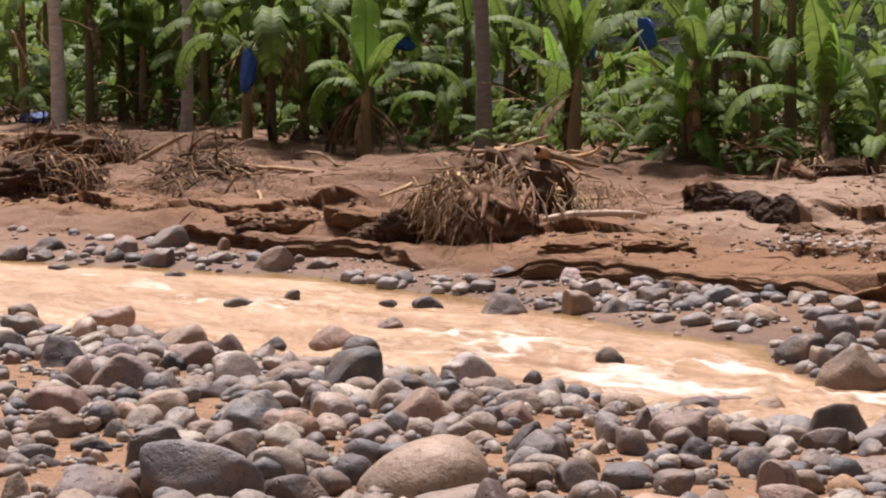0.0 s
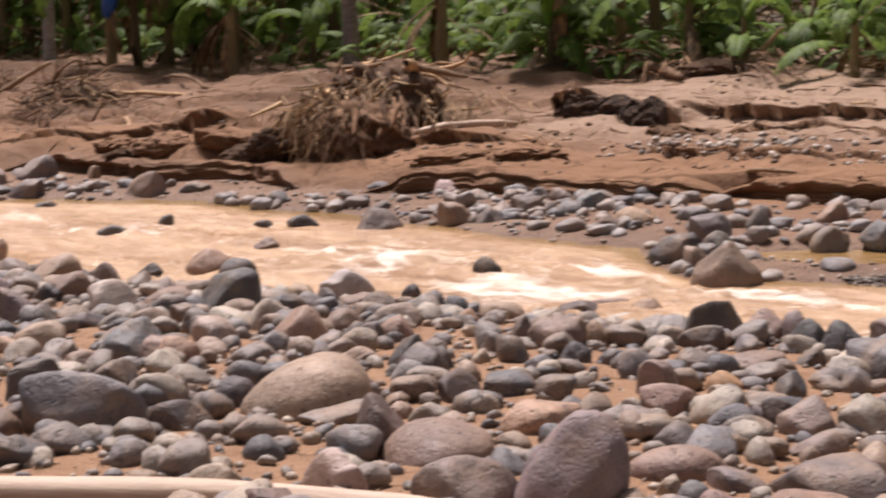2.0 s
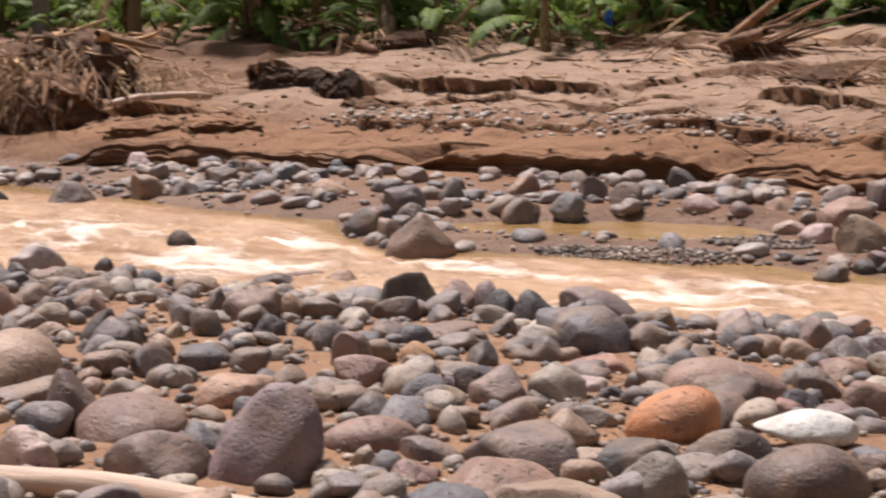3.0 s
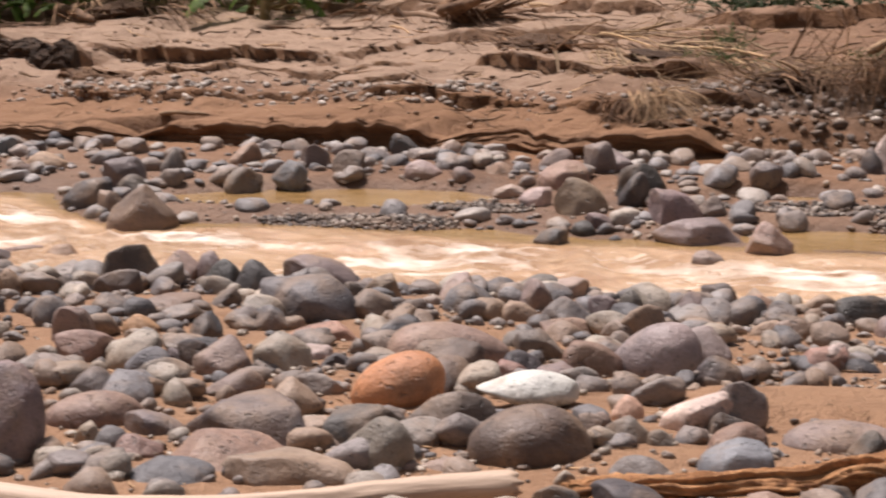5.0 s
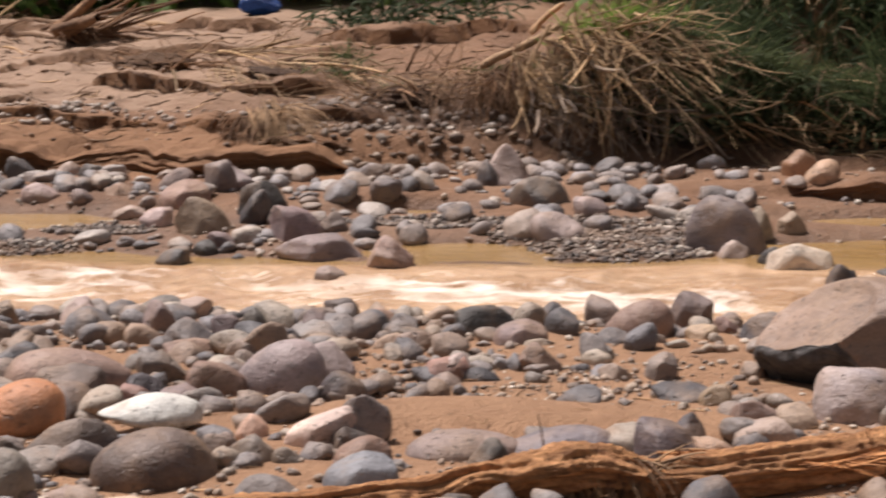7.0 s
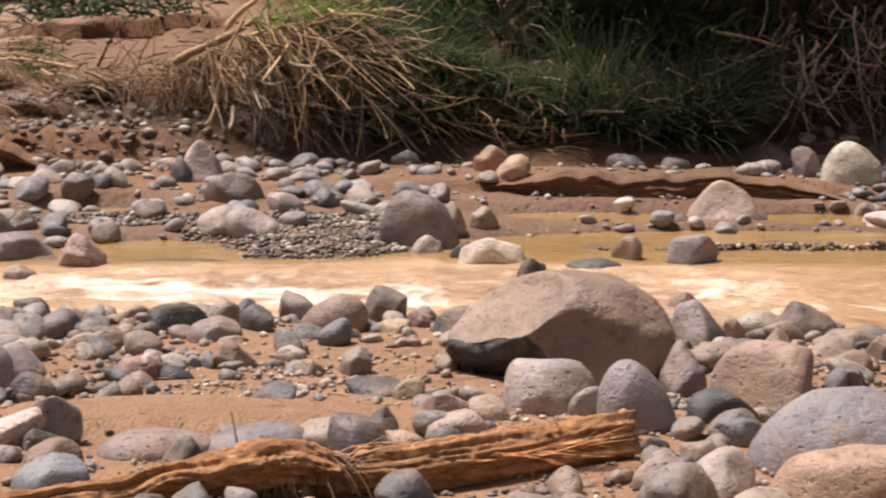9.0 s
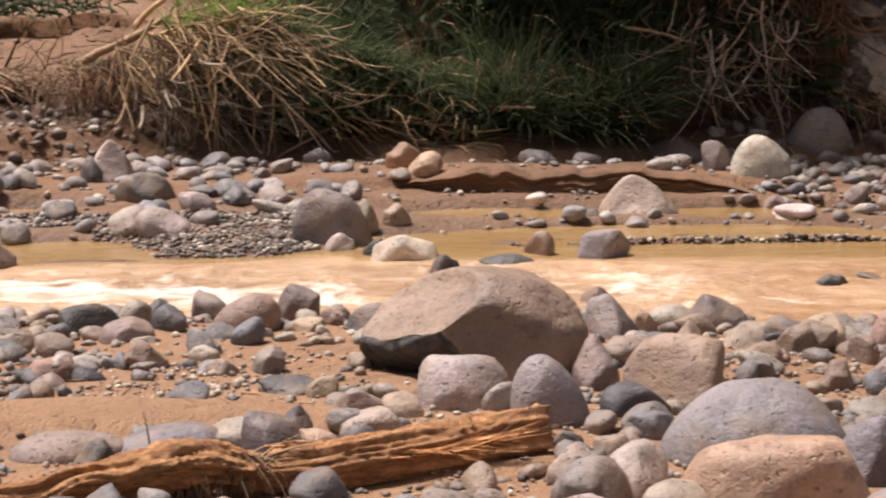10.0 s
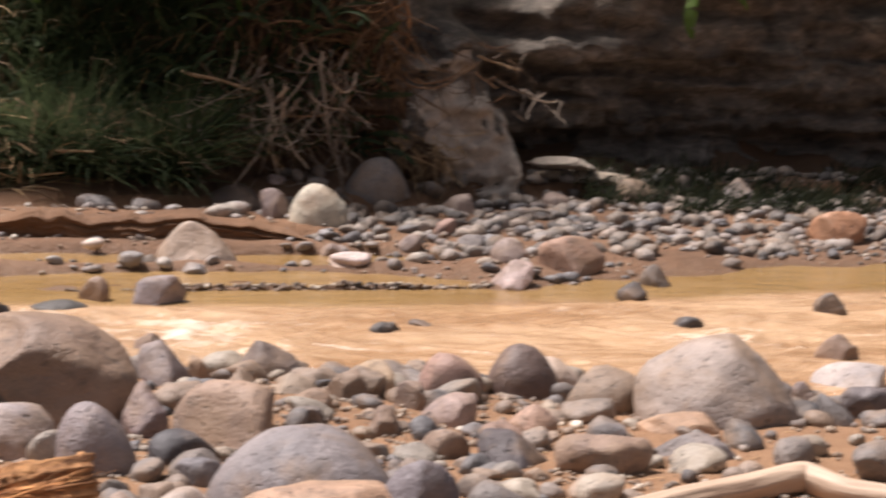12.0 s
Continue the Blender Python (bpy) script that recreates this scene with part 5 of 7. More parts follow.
def foliage(name, label, rnd, points, forms, scale, material, tilt=25):
    """One mesh of many leaves at points (n, 3)."""
    vs, fs, base = [], [], 0
    for p in points:
        v, f = forms[rnd.randint(len(forms))]
        m = np.array(Euler((radians(rnd.normal() * tilt), radians(rnd.normal() * tilt), rnd.uniform(0, 6.28))).to_matrix())
        vs.append((v * scale * rnd.uniform(0.6, 1.2)) @ m.T + p)
        fs.append(f + base)
        base += len(v)
    return tagged(new(name, mesh_from(name, np.concatenate(vs), np.concatenate(fs), material)), label, "foliage", kind="stuff")


def blades(name, label, rnd, roots, lengths, way, material, width=0.012, stiff=0.6):
    """One mesh of grass blades: bent ribbons of four joints."""
    n = len(roots)
    d = np.array(way) + rnd.normal(size=(n, 3)) * (0.35, 0.35, 0.15)
    d /= np.linalg.norm(d, axis=1, keepdims=True)
    side = np.cross(d, rnd.normal(size=(n, 3)))
    side /= np.linalg.norm(side, axis=1, keepdims=True)
    pts = [np.array(roots)]
    for k in range(4):
        pts.append(pts[-1] + d * (lengths / 4)[:, None])
        d = d + np.array((0, -0.05, -stiff / 4)) + rnd.normal(size=(n, 3)) * 0.10
        d /= np.linalg.norm(d, axis=1, keepdims=True)
    v = np.stack([np.stack([q - side * width * w, q + side * width * w], 1) for q, w in zip(pts, (0.8, 1, 0.9, 0.6, 0.1))], 1)
    k = np.arange(n)[:, None] * 10
    f = np.concatenate([np.stack([k[:, 0] + 2 * j, k[:, 0] + 2 * j + 1, k[:, 0] + 2 * j + 3, k[:, 0] + 2 * j + 2], 1) for j in range(4)])
    return tagged(new(name, mesh_from(name, v.reshape(-1, 3), f, material)), label, "grass", kind="stuff")


for k in range(6):
    for kind in "sdkc":
        me = (CLODS if kind != "c" else SLABS)[k].copy()
        me.materials.clear()
        me.materials.append(CLOD_MATERIAL[kind])
        made_clods[k, kind] = me


def soil_face(path_u, path_v, high, label, seed, material=None):
    """A broken face of dark earth: crumbling layers, a ragged top and a cap that dips back into the bank."""
    xs = np.arange(path_u[0], path_u[-1], 0.022)
    k = np.linspace(0, 1, 34)
    gx, gk = np.meshgrid(xs, k, indexing="ij")
    ends = step(gx, path_u[0], path_u[0] + 0.10) * step(-gx, -path_u[-1], -path_u[-1] + 0.08)
    top = np.interp(gx, path_u, high) * (0.9 + 0.14 * hash_noise(gx * 2.6, gx * 0, seed) + 0.12 * hash_noise(gx * 9, gx * 0, seed + 1)) * ends
    foot = np.interp(gx, path_u, path_v)
    face = np.minimum(gk / 0.7, 1)
    back = np.maximum(gk - 0.7, 0) / 0.3
    lumps = 0.07 * hash_noise(gx * 3, face * 3, seed + 2) + 0.045 * hash_noise(gx * 9, face * 6, seed + 3) + 0.02 * hash_noise(gx * 23, face * 15, seed + 4) + 0.015 * hash_noise(gx * 40, face * 30, seed + 12)
    y = foot + 0.12 * face + lumps * (1 - back) - 0.05 * np.sin(face * 3.1) * (1 - back) + 0.8 * back
    z = land(gx, foot) - 0.06 + (top + 0.06) * face * (1 - back ** 1.5) + 0.015 * hash_noise(gx * 12, y * 12, seed + 5)
    z = z - 0.12 * back ** 2
    q = np.arange(gx.size).reshape(gx.shape)
    f = np.stack([q[:-1, :-1].ravel(), q[1:, :-1].ravel(), q[1:, 1:].ravel(), q[:-1, 1:].ravel()], 1)
    me = mesh_from("earth_bank", np.stack([gx.ravel(), y.ravel(), z.ravel()], 1), f, material or BLACKSOIL, False)
    me.materials.append(SAND)
    me.polygons.foreach_set("material_index", (gk[:-1, :-1].ravel() > 0.72).astype(np.int32))
    return tagged(new("earth_bank", me), label, "earth", "clods of the river bank")


soil_face((-14.75, -14.3, -13.9, -13.3), (20.55, 20.4, 20.25, 20.15), (0.20, 0.30, 0.27, 0.24), "black eroded soil face in the sand bank", 801)
soil_face((-13.5, -13.2, -12.9, -12.65), (20.1, 19.95, 19.85, 19.85), (0.20, 0.36, 0.38, 0.16), "black crumbling soil block in the sand bank", 811)
soil_face((-12.7, -12.2, -11.7), (19.45, 19.35, 19.3), (0.10, 0.12, 0.06), "low dark broken edge of soil", 821, SOIL)


def scarp(x0, x1, high, label, seed, line=None, deep=0.15, layered=0.75):
    """The broken front of the sand terrace: thin layers, hollowed at the foot, under a crust that juts out and runs back into the bank."""
    xs = np.arange(x0, x1, 0.025)
    k = np.linspace(0, 1, 44)
    gx, gk = np.meshgrid(xs, k, indexing="ij")
    foot = (np.interp(gx, FOOT_U, FOOT_V) + 0.25 * hash_noise(gx * 0.9, 7 + 0 * gx, 3) - 0.10 if line is None else np.interp(gx, *line)) + 0.05 * hash_noise(gx * 1.6, gx * 0, seed) + 0.04 * hash_noise(gx * 5.5, gx * 0, seed + 1)
    hollow = np.clip(deep + 1.1 * hash_noise(gx * 0.8, gx * 0, seed + 2) + 0.3 * hash_noise(gx * 4, gx * 0, seed + 8), -0.5, 1.2)
    out = np.interp(gk, (0, 0.12, 0.28, 0.42, 0.52, 0.60, 0.68, 0.78, 1.0), (0.0, 0.10, 0.12, 0.09, 0.02, 0.0, 0.06, 0.20, 0.95))
    out = np.where(gk < 0.5, out * hollow, out)
    low, top = land(gx, foot - 0.15, False) - 0.06, land(gx, foot + 0.55, False)
    share = np.interp(gk, (0, 0.12, 0.28, 0.42, 0.52, 0.60, 0.68, 0.78, 1.0), (0, 0.18, 0.40, 0.60, 0.74, 0.88, 0.98, 1.0, 1.0))
    rise = np.maximum(top - low, high) * (1 + 0.10 * hash_noise(gx * 1.9, gx * 0, seed + 3))
    ends = step(gx, x0, x0 + 1.3) * step(-gx, -x1, -x1 + 1.0) * (0.9 + 0.08 * hash_noise(gx * 3.5, gx * 0, seed + 9) + 0.10 * hash_noise(gx * 9, gx * 0, seed + 11))
    layers = layered * (0.05 * hash_noise(gx * 4, gk * 5, seed + 10) + 0.04 * hash_noise(gx * 1.8, gk * 17, seed + 4) + 0.02 * hash_noise(gx * 6, gk * 30, seed + 5)) * (1 - step(gk, 0.62, 0.8)) + 0.012 * hash_noise(gx * 14, gk * 20, seed + 6)
    gy = foot + out + layers
    z = low + rise * share * ends + 0.012 * hash_noise(gx * 4, gy * 7, seed + 7)
    z = np.where(gk > 0.78, z + (land(gx, gy, False) - 0.05 - z) * step(gk, 0.78, 1.0), z)
    q = np.arange(gx.size).reshape(gx.shape)
    f = np.stack([q[:-1, :-1].ravel(), q[1:, :-1].ravel(), q[1:, 1:].ravel(), q[:-1, 1:].ravel()], 1)
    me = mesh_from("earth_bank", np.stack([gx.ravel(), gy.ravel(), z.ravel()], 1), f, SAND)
    return tagged(new("earth_bank", me), label, "earth", "clods of the river bank")


scarp(-21.0, -15.0, 0.30, "hollowed orange-brown earth bank below the root heaps", 891, None, 0.5)
scarp(-14.9, -10.0, 0.20, "orange sandy scarp with a dark hollow at its foot", 851)
scarp(-10.9, -6.6, 0.15, "low layered orange scarp above the river stones", 861)
scarp(-7.7, -3.9, 0.12, "crumbling brown scarp edge of the terrace", 871)
soil_face((-5.35, -5.0, -4.5, -4.1), (17.5, 17.5, 17.55, 17.6), (0.10, 0.16, 0.14, 0.08), "dark undercut edge of the bank", 841, SOIL)

# ---- sticks, stalks and clods on the banks ----
pole((-26.19, 20.96, 0.62), (-25.55, 21.62, 1.12), 0.047, DRY, "pale bare branch leaning on the flood debris")
pole((-23.96, 20.04, 0.53), (-23.75, 20.29, 0.99), 0.048, DRY, "short pale branch stump in the debris")
pole((-27.00, 21.25, 0.62), (-26.57, 21.68, 0.84), 0.029, DRY, "thin dry branch in the flood debris")
pole((-23.47, 20.56, 0.72), (-21.43, 21.08, 0.72), 0.039, DRY, "long pale stalk lying on the sand bank")
pole((-25.81, 19.04, 0.53), (-22.80, 17.56, 0.42), 0.021, DRY, "thin dry stalk on the eroded bank")
pole((-22.18, 19.42, 0.41), (-22.06, 19.57, 0.70), 0.021, ROOT, "thin muddy twig standing in the sand")
pole((-23.18, 20.57, 0.59), (-22.81, 20.87, 0.24), 0.017, DRY, "thin bent dry twig on the sand")
pole((-20.75, 18.80, 0.59), (-19.44, 17.83, 0.58), 0.027, DRY, "short pale stick on the sand")
pole((-24.30, 22.91, 0.76), (-22.02, 21.68, 0.73), 0.027, DRY, "dry stalk lying on the sand")
pole((-15.67, 18.91, 0.48), (-14.91, 20.00, 0.49), 0.056, PALE, "fallen banana trunk on the sand bank")
pole((-20.20, 22.48, 0.78), (-20.09, 22.63, 1.16), 0.034, DRY, "pale split stalk in the root pile")
pole((-23.08, 26.33, 0.86), (-19.65, 24.06, 0.90), 0.037, DRY, "pale stalk across the root pile")
pole((-19.59, 22.68, 0.82), (-18.67, 22.56, 0.81), 0.033, DRY, "dry stalk across the root pile")
pole((-17.06, 20.89, 0.59), (-16.83, 21.15, 0.87), 0.023, DRY, "thin forked dry branch by the root pile")
pole((-13.76, 18.57, 0.52), (-13.07, 18.36, 0.42), 0.016, DRY, "thin dry stalk on the wet sand")
pole((-16.50, 20.37, 0.56), (-16.38, 21.18, 0.59), 0.022, DRY, "dry stalk on the sand")
pole((-16.19, 24.73, 0.85), (-14.27, 22.89, 0.87), 0.071, ROOT, "reddish rotten log on the bank")
pole((-31.35, 21.97, 0.91), (-32.71, 24.02, 0.91), 0.065, DRY, "pale log under the trees")
pole((-37.77, 29.87, 1.08), (-35.73, 29.73, 0.95), 0.040, DRY, "thin pale branch on the ground")
pole((-30.61, 25.94, 0.92), (-28.58, 25.15, 0.84), 0.033, DRY, "dry stalk under the bananas")
pole((-29.17, 27.15, 0.90), (-28.18, 27.10, 0.85), 0.033, DRY, "dry leaf stalk on the sand")
pole((-25.35, 26.72, 0.90), (-25.28, 26.84, 1.29), 0.047, DRY, "dead brown banana stump in the sand")
pole((-26.52, 28.39, 0.89), (-26.72, 28.25, 1.14), 0.033, DRY, "dead leaf stalk by the stump")
pole((-27.44, 23.86, 2.02), (-26.79, 24.27, 2.61), 0.020, DRY, "thin pale dead leaf stalk among the bananas")
pole((-33.53, 23.85, 2.86), (-32.96, 23.96, 1.90), 0.028, DRY, "thin pale branch hanging among the trees")
pole((-10.77, 25.24, 0.99), (-9.70, 25.07, 0.93), 0.049, ROOT, "dark log on the sand bank")
pole((-10.34, 26.99, 0.90), (-8.71, 25.09, 0.91), 0.039, DRY, "pale broken stalk on the sand bank")
pole((-14.06, 24.18, 0.92), (-13.67, 24.50, 1.45), 0.039, DRY, "orange-brown branch leaning by the bananas")
pole((-11.90, 23.23, 0.78), (-10.08, 23.12, 0.80), 0.018, ROOT, "thin stalk half buried in the sand")
pole((-10.11, 23.17, 0.81), (-9.48, 22.43, 0.76), 0.017, DRY, "thin dry stalk on the sand")
pole((-9.66, 24.76, 0.89), (-7.64, 22.67, 0.82), 0.028, DRY, "long dry stalk in the flood debris")
pole((-6.76, 20.40, 0.69), (-5.90, 20.28, 0.57), 0.024, DRY, "dry stalk on the bank")
pole((-6.88, 21.59, 0.74), (-5.82, 20.32, 0.69), 0.024, DRY, "dry stalk on the bank")
pole((-7.80, 20.64, 0.60), (-6.34, 20.24, 0.62), 0.018, ROOT, "muddy stalk on the bank")
pole((-10.24, 17.61, 0.37), (-9.68, 17.66, 0.35), 0.023, DRY, "dry stalk at the lip of the scarp")
pole((-16.96, 20.81, 0.58), (-16.71, 21.00, 0.83), 0.026, DRY, "pale forked branch by the root pile")
pole((-17.48, 21.35, 0.76), (-17.24, 21.45, 0.59), 0.031, DRY, "pale forked branch by the root pile")
pole((-6.03, 22.29, 0.69), (-4.61, 20.50, 0.64), 0.022, DRY, "pale stalk on the bank")
pole((-6.25, 22.11, 0.70), (-5.66, 22.75, 0.74), 0.020, DRY, "pale stalk on the bank")
pole((-6.82, 21.21, 0.72), (-5.84, 20.70, 0.70), 0.018, DRY, "dry stalk on the bank")
pole((-6.75, 20.35, 0.65), (-6.09, 20.27, 0.60), 0.018, ROOT, "muddy stalk on the bank")
pole((-6.04, 20.28, 0.57), (-5.27, 19.95, 0.53), 0.012, DRY, "thin dry stalk on the bank")
pole((-3.63, 23.75, 0.90), (-3.25, 23.89, 1.25), 0.040, DRY, "broken branch standing on the straw mound")
pole((-1.48, 18.02, 0.16), (-0.90, 18.19, 0.47), 0.013, DRY, "thin pale stick leaning at the foot of the reeds")
pole((1.67, 18.53, 1.32), (2.39, 18.30, 1.14), 0.016, DRY, "thin pale stick hanging in the roots")
pole((1.26, 18.46, 0.96), (1.77, 18.23, 0.78), 0.010, DRY, "thin dry stalk hanging in the roots")
pole((0.55, 17.99, 0.62), (0.87, 17.79, 0.65), 0.013, DRY, "pale stick in the reeds")
pole((1.61, 17.87, 0.54), (1.72, 17.68, 0.57), 0.010, DRY, "pale stick in the reeds")
pole((4.63, 19.33, 1.48), (5.01, 19.06, 1.35), 0.014, DRY, "thin pale branch against the dark rock")
pole((-3.39, 8.11, 0.30), (-3.13, 7.99, 0.38), 0.005, DRY, "thin forked twig across the orange stone")
pole((-3.27, 8.15, 0.32), (-2.94, 8.03, 0.28), 0.006, DRY, "thin dry twig lying over the white stone")
for at in ((-18.25, 17.15, 0.40, 0.42, 0.30, 0.20, 20), (-17.45, 17.55, 0.42, 0.50, 0.32, 0.24, 60), (-19.3, 17.35, 0.36, 0.36, 0.28, 0.16, 100), (-13.95, 17.45, 0.36, 0.55, 0.30, 0.14, 30), (-13.1, 17.75, 0.40, 0.45, 0.30, 0.12, 50)):
    clod(*at, "s", "eroded lump of orange-brown sand on the bank")
for at in ((-17.0, 17.3, 0.30, 0.34, 0.24, 0.18, 30), (-18.7, 16.95, 0.28, 0.34, 0.2, 0.12, 50)):
    clod(*at, "d", "dark hollowed earth below the bank")
clod(-16.66, 17.46, 0.37, 0.38, 0.31, 0.30, 44, "d", "dark slumped earth beside the root pile")
clod(-4.23, 19.25, 0.62, 0.49, 0.29, 0.14, 13, "d", "dark clod of earth with stones")
clod(4.02, 18.83, 0.44, 0.24, 0.19, 0.24, -12, "d", "dark rock at the foot of the bank")
clod(5.75, 19.25, 0.28, 0.49, 0.16, 0.09, -16, "c", "pale rock slab below the overhang")

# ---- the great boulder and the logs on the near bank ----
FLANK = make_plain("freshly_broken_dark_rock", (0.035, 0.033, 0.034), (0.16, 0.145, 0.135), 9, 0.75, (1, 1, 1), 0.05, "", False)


def great_boulder(x, y, z):
    """The tilted boulder with a broken flank: a long flat upper face that falls to one end, a ridge, and an undercut dark foot."""
    v, f = ball(6)
    v = np.sign(v) * np.abs(v) ** 0.95
    for d, lim, soft in (((-0.62, -0.30, 0.72), 0.66, 0.22), ((0.10, -0.95, 0.15), 0.80, 0.20), ((0.1, 0.1, 1.0), 0.92, 0.2), ((0.8, -0.3, 0.6), 0.90, 0.25), ((-0.1, 0.9, 0.3), 0.75, 0.2)):
        d = np.array(d) / np.linalg.norm(d)
        over = v @ d - lim
        v = v - np.where(over > 0, over * 0.92 * step(over, -0.02, soft), 0)[:, None] * d
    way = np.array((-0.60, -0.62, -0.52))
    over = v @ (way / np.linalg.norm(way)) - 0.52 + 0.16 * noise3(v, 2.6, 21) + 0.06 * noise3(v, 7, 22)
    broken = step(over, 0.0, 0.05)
    v = v - (np.maximum(over, 0) * 0.94)[:, None] * way / np.linalg.norm(way)
    v = v * (1 + 0.05 * noise3(v, 1.4, 3) + 0.035 * noise3(v, 3.5, 5) + 0.015 * noise3(v, 8, 7) + 0.008 * noise3(v, 18, 7) + broken * (0.05 * noise3(v, 5, 11) + 0.04 * noise3(v, 11, 12)))[:, None]
    low, high = v.min(0), v.max(0)
    v = (v - (low + high) / 2) / ((high - low) / 2)
    me = mesh_from("great_boulder", v, f, STONE)
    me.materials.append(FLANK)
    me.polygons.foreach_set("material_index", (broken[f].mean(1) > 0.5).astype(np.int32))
    ob = new("boulder", me)
    ob.matrix_world = pose(x, y, z, 0, -3, 0) @ Matrix.Diagonal((0.585, 0.42, 0.40, 1))
    ob.color = (0.245, 0.165, 0.118, 1)
    stones.append((x, y, 0.5))
    return tagged(ob, "great tilted brown boulder with a broken dark flank", "rock", "river stones")


great_boulder(0.22, 10.0, 0.33)


def rough_log(name, path, radii, material, label, category="log", ridges=0.12, sides=40, seed=1):
    """A weathered trunk along a path, with ridges along the grain and broken ends."""
    rnd = np.random.RandomState(seed)
    path = np.array(path, float)
    rows = 90 if ridges < 0.1 else 260
    k = np.linspace(0, len(path) - 1, rows)
    fine = np.stack([np.interp(k, range(len(path)), path[:, i]) for i in range(3)], 1)
    for _ in range(6 if ridges < 0.1 else 40):
        fine[1:-1] = (fine[:-2] + 2 * fine[1:-1] + fine[2:]) / 4
    r = np.interp(k, range(len(path)), radii)
    v, f = tube_arrays(fine, r, sides)
    v = v.reshape(rows, sides, 3)
    a = np.arange(sides)[None] / sides * 2 * np.pi
    kk = k[:, None] * len(path) * 0.2
    wander = 0.25 * hash_noise(kk * 1.2, a * 0, seed + 2)
    ca, sa = np.cos(a + wander), np.sin(a + wander)
    bumps = 1 + ridges * (hash_noise(ca * 1.6 + 5, sa * 1.6 + kk * 0.5, seed) + 0.8 * hash_noise(ca * 4.5 + 9, sa * 4.5 + kk * 0.35, seed + 4) + 0.6 * hash_noise(ca * 9 + 3, sa * 9 + kk * 0.5, seed + 6) + 0.35 * hash_noise(kk * 4, a * 3, seed + 8))
    if ridges > 0.1:
        flake = hash_noise(ca * 3.2 + 2, sa * 3.2 + kk * 1.3, seed + 10)
        bumps = bumps + 0.10 * step(flake, 0.05, 0.12) - 0.12 * step(hash_noise(ca * 6 + 7, sa * 6 + kk * 1.1, seed + 12), 0.25, 0.4) + 0.05 * hash_noise(kk * 16, a * 9, seed + 14)
    v = fine[:, None] + (v - fine[:, None]) * bumps[:, :, None]
    along = np.gradient(fine, axis=0)
    along /= np.linalg.norm(along, axis=1, keepdims=True)
    jag = rnd.uniform(-1, 1, sides)
    jag = (jag + np.roll(jag, 1) * 0.6)
    v[-1] += along[-1] * (jag * r[-1] * 0.5)[:, None]
    v[0] += along[0] * (jag[::-1] * r[0] * 0.5)[:, None]
    origin = fine[0].copy()
    verts = np.concatenate([v.reshape(-1, 3), [fine[0] + along[0] * r[0] * 0.2, fine[-1] - along[-1] * r[-1] * 0.25]]) - origin
    m = len(verts) - 2
    faces = f.tolist() + [[m, (i + 1) % sides, i] for i in range(sides)] + [[m + 1, m - sides + i, m - sides + (i + 1) % sides] for i in range(sides)]
    me = bpy.data.meshes.new(name)
    me.from_pydata(verts.tolist(), [], faces)
    me.polygons.foreach_set("use_smooth", np.ones(len(me.polygons), bool))
    me.materials.append(material)
    run = np.concatenate([[0], np.cumsum(np.linalg.norm(np.diff(fine, axis=0), axis=1))])[:, None]
    way = np.stack([run + 0 * a, r[:, None] * np.cos(a), r[:, None] * np.sin(a)], 2).reshape(-1, 3)
    way = np.concatenate([way, [(0, 0, 0), (run[-1, 0], 0, 0)]]).astype(np.float32)
    me.attributes.new("grain", "FLOAT_VECTOR", "POINT").data.foreach_set("vector", way.ravel())
    ob = new(name, me)
    ob.matrix_world = pose(*origin)
    return tagged(ob, label, category)


pale = rough_log("log", [(-7.55, 4.82, 0.48), (-6.90, 5.23, 0.46), (-6.07, 5.79, 0.44), (-5.15, 6.15, 0.41), (-4.56, 6.12, 0.41), (-3.89, 6.12, 0.40), (-3.41, 6.28, 0.40), (-3.11, 6.47, 0.40), (-2.83, 6.68, 0.40), (-2.49, 6.88, 0.40)], [0.070, 0.074, 0.071, 0.066, 0.062, 0.058, 0.058, 0.058, 0.066, 0.070], PALE, "long smooth bleached log on the stony bank", ridges=0.05, seed=2)
pale_fork = rough_log("log", [(2.50, 7.60, 0.34), (2.96, 7.89, 0.33), (3.38, 8.12, 0.32), (3.67, 8.25, 0.33), (3.80, 8.05, 0.31), (4.09, 7.86, 0.31), (4.39, 7.62, 0.31)], [0.060, 0.065, 0.068, 0.074, 0.062, 0.059, 0.053], PALE, "bent bleached driftwood branch on the wet sand", ridges=0.06, seed=5)
torn = rough_log("log", [(-0.78, 7.60, 0.37), (-0.43, 7.72, 0.37), (-0.12, 7.93, 0.36), (0.18, 8.10, 0.36), (0.47, 8.31, 0.35)], [0.076, 0.081, 0.088, 0.095, 0.097], WOOD, "torn orange-brown tree trunk lying among stones", ridges=0.24, sides=72, seed=3)
root_end = rough_log("log", [(-2.30, 6.95, 0.36), (-2.09, 7.10, 0.36), (-1.80, 7.23, 0.36), (-1.49, 7.39, 0.37), (-1.21, 7.52, 0.40), (-0.93, 7.57, 0.44), (-0.66, 7.60, 0.40)], [0.05, 0.058, 0.059, 0.065, 0.075, 0.088, 0.078], WOOD, "splintered root end of the torn trunk", ridges=0.30, sides=72, seed=4)
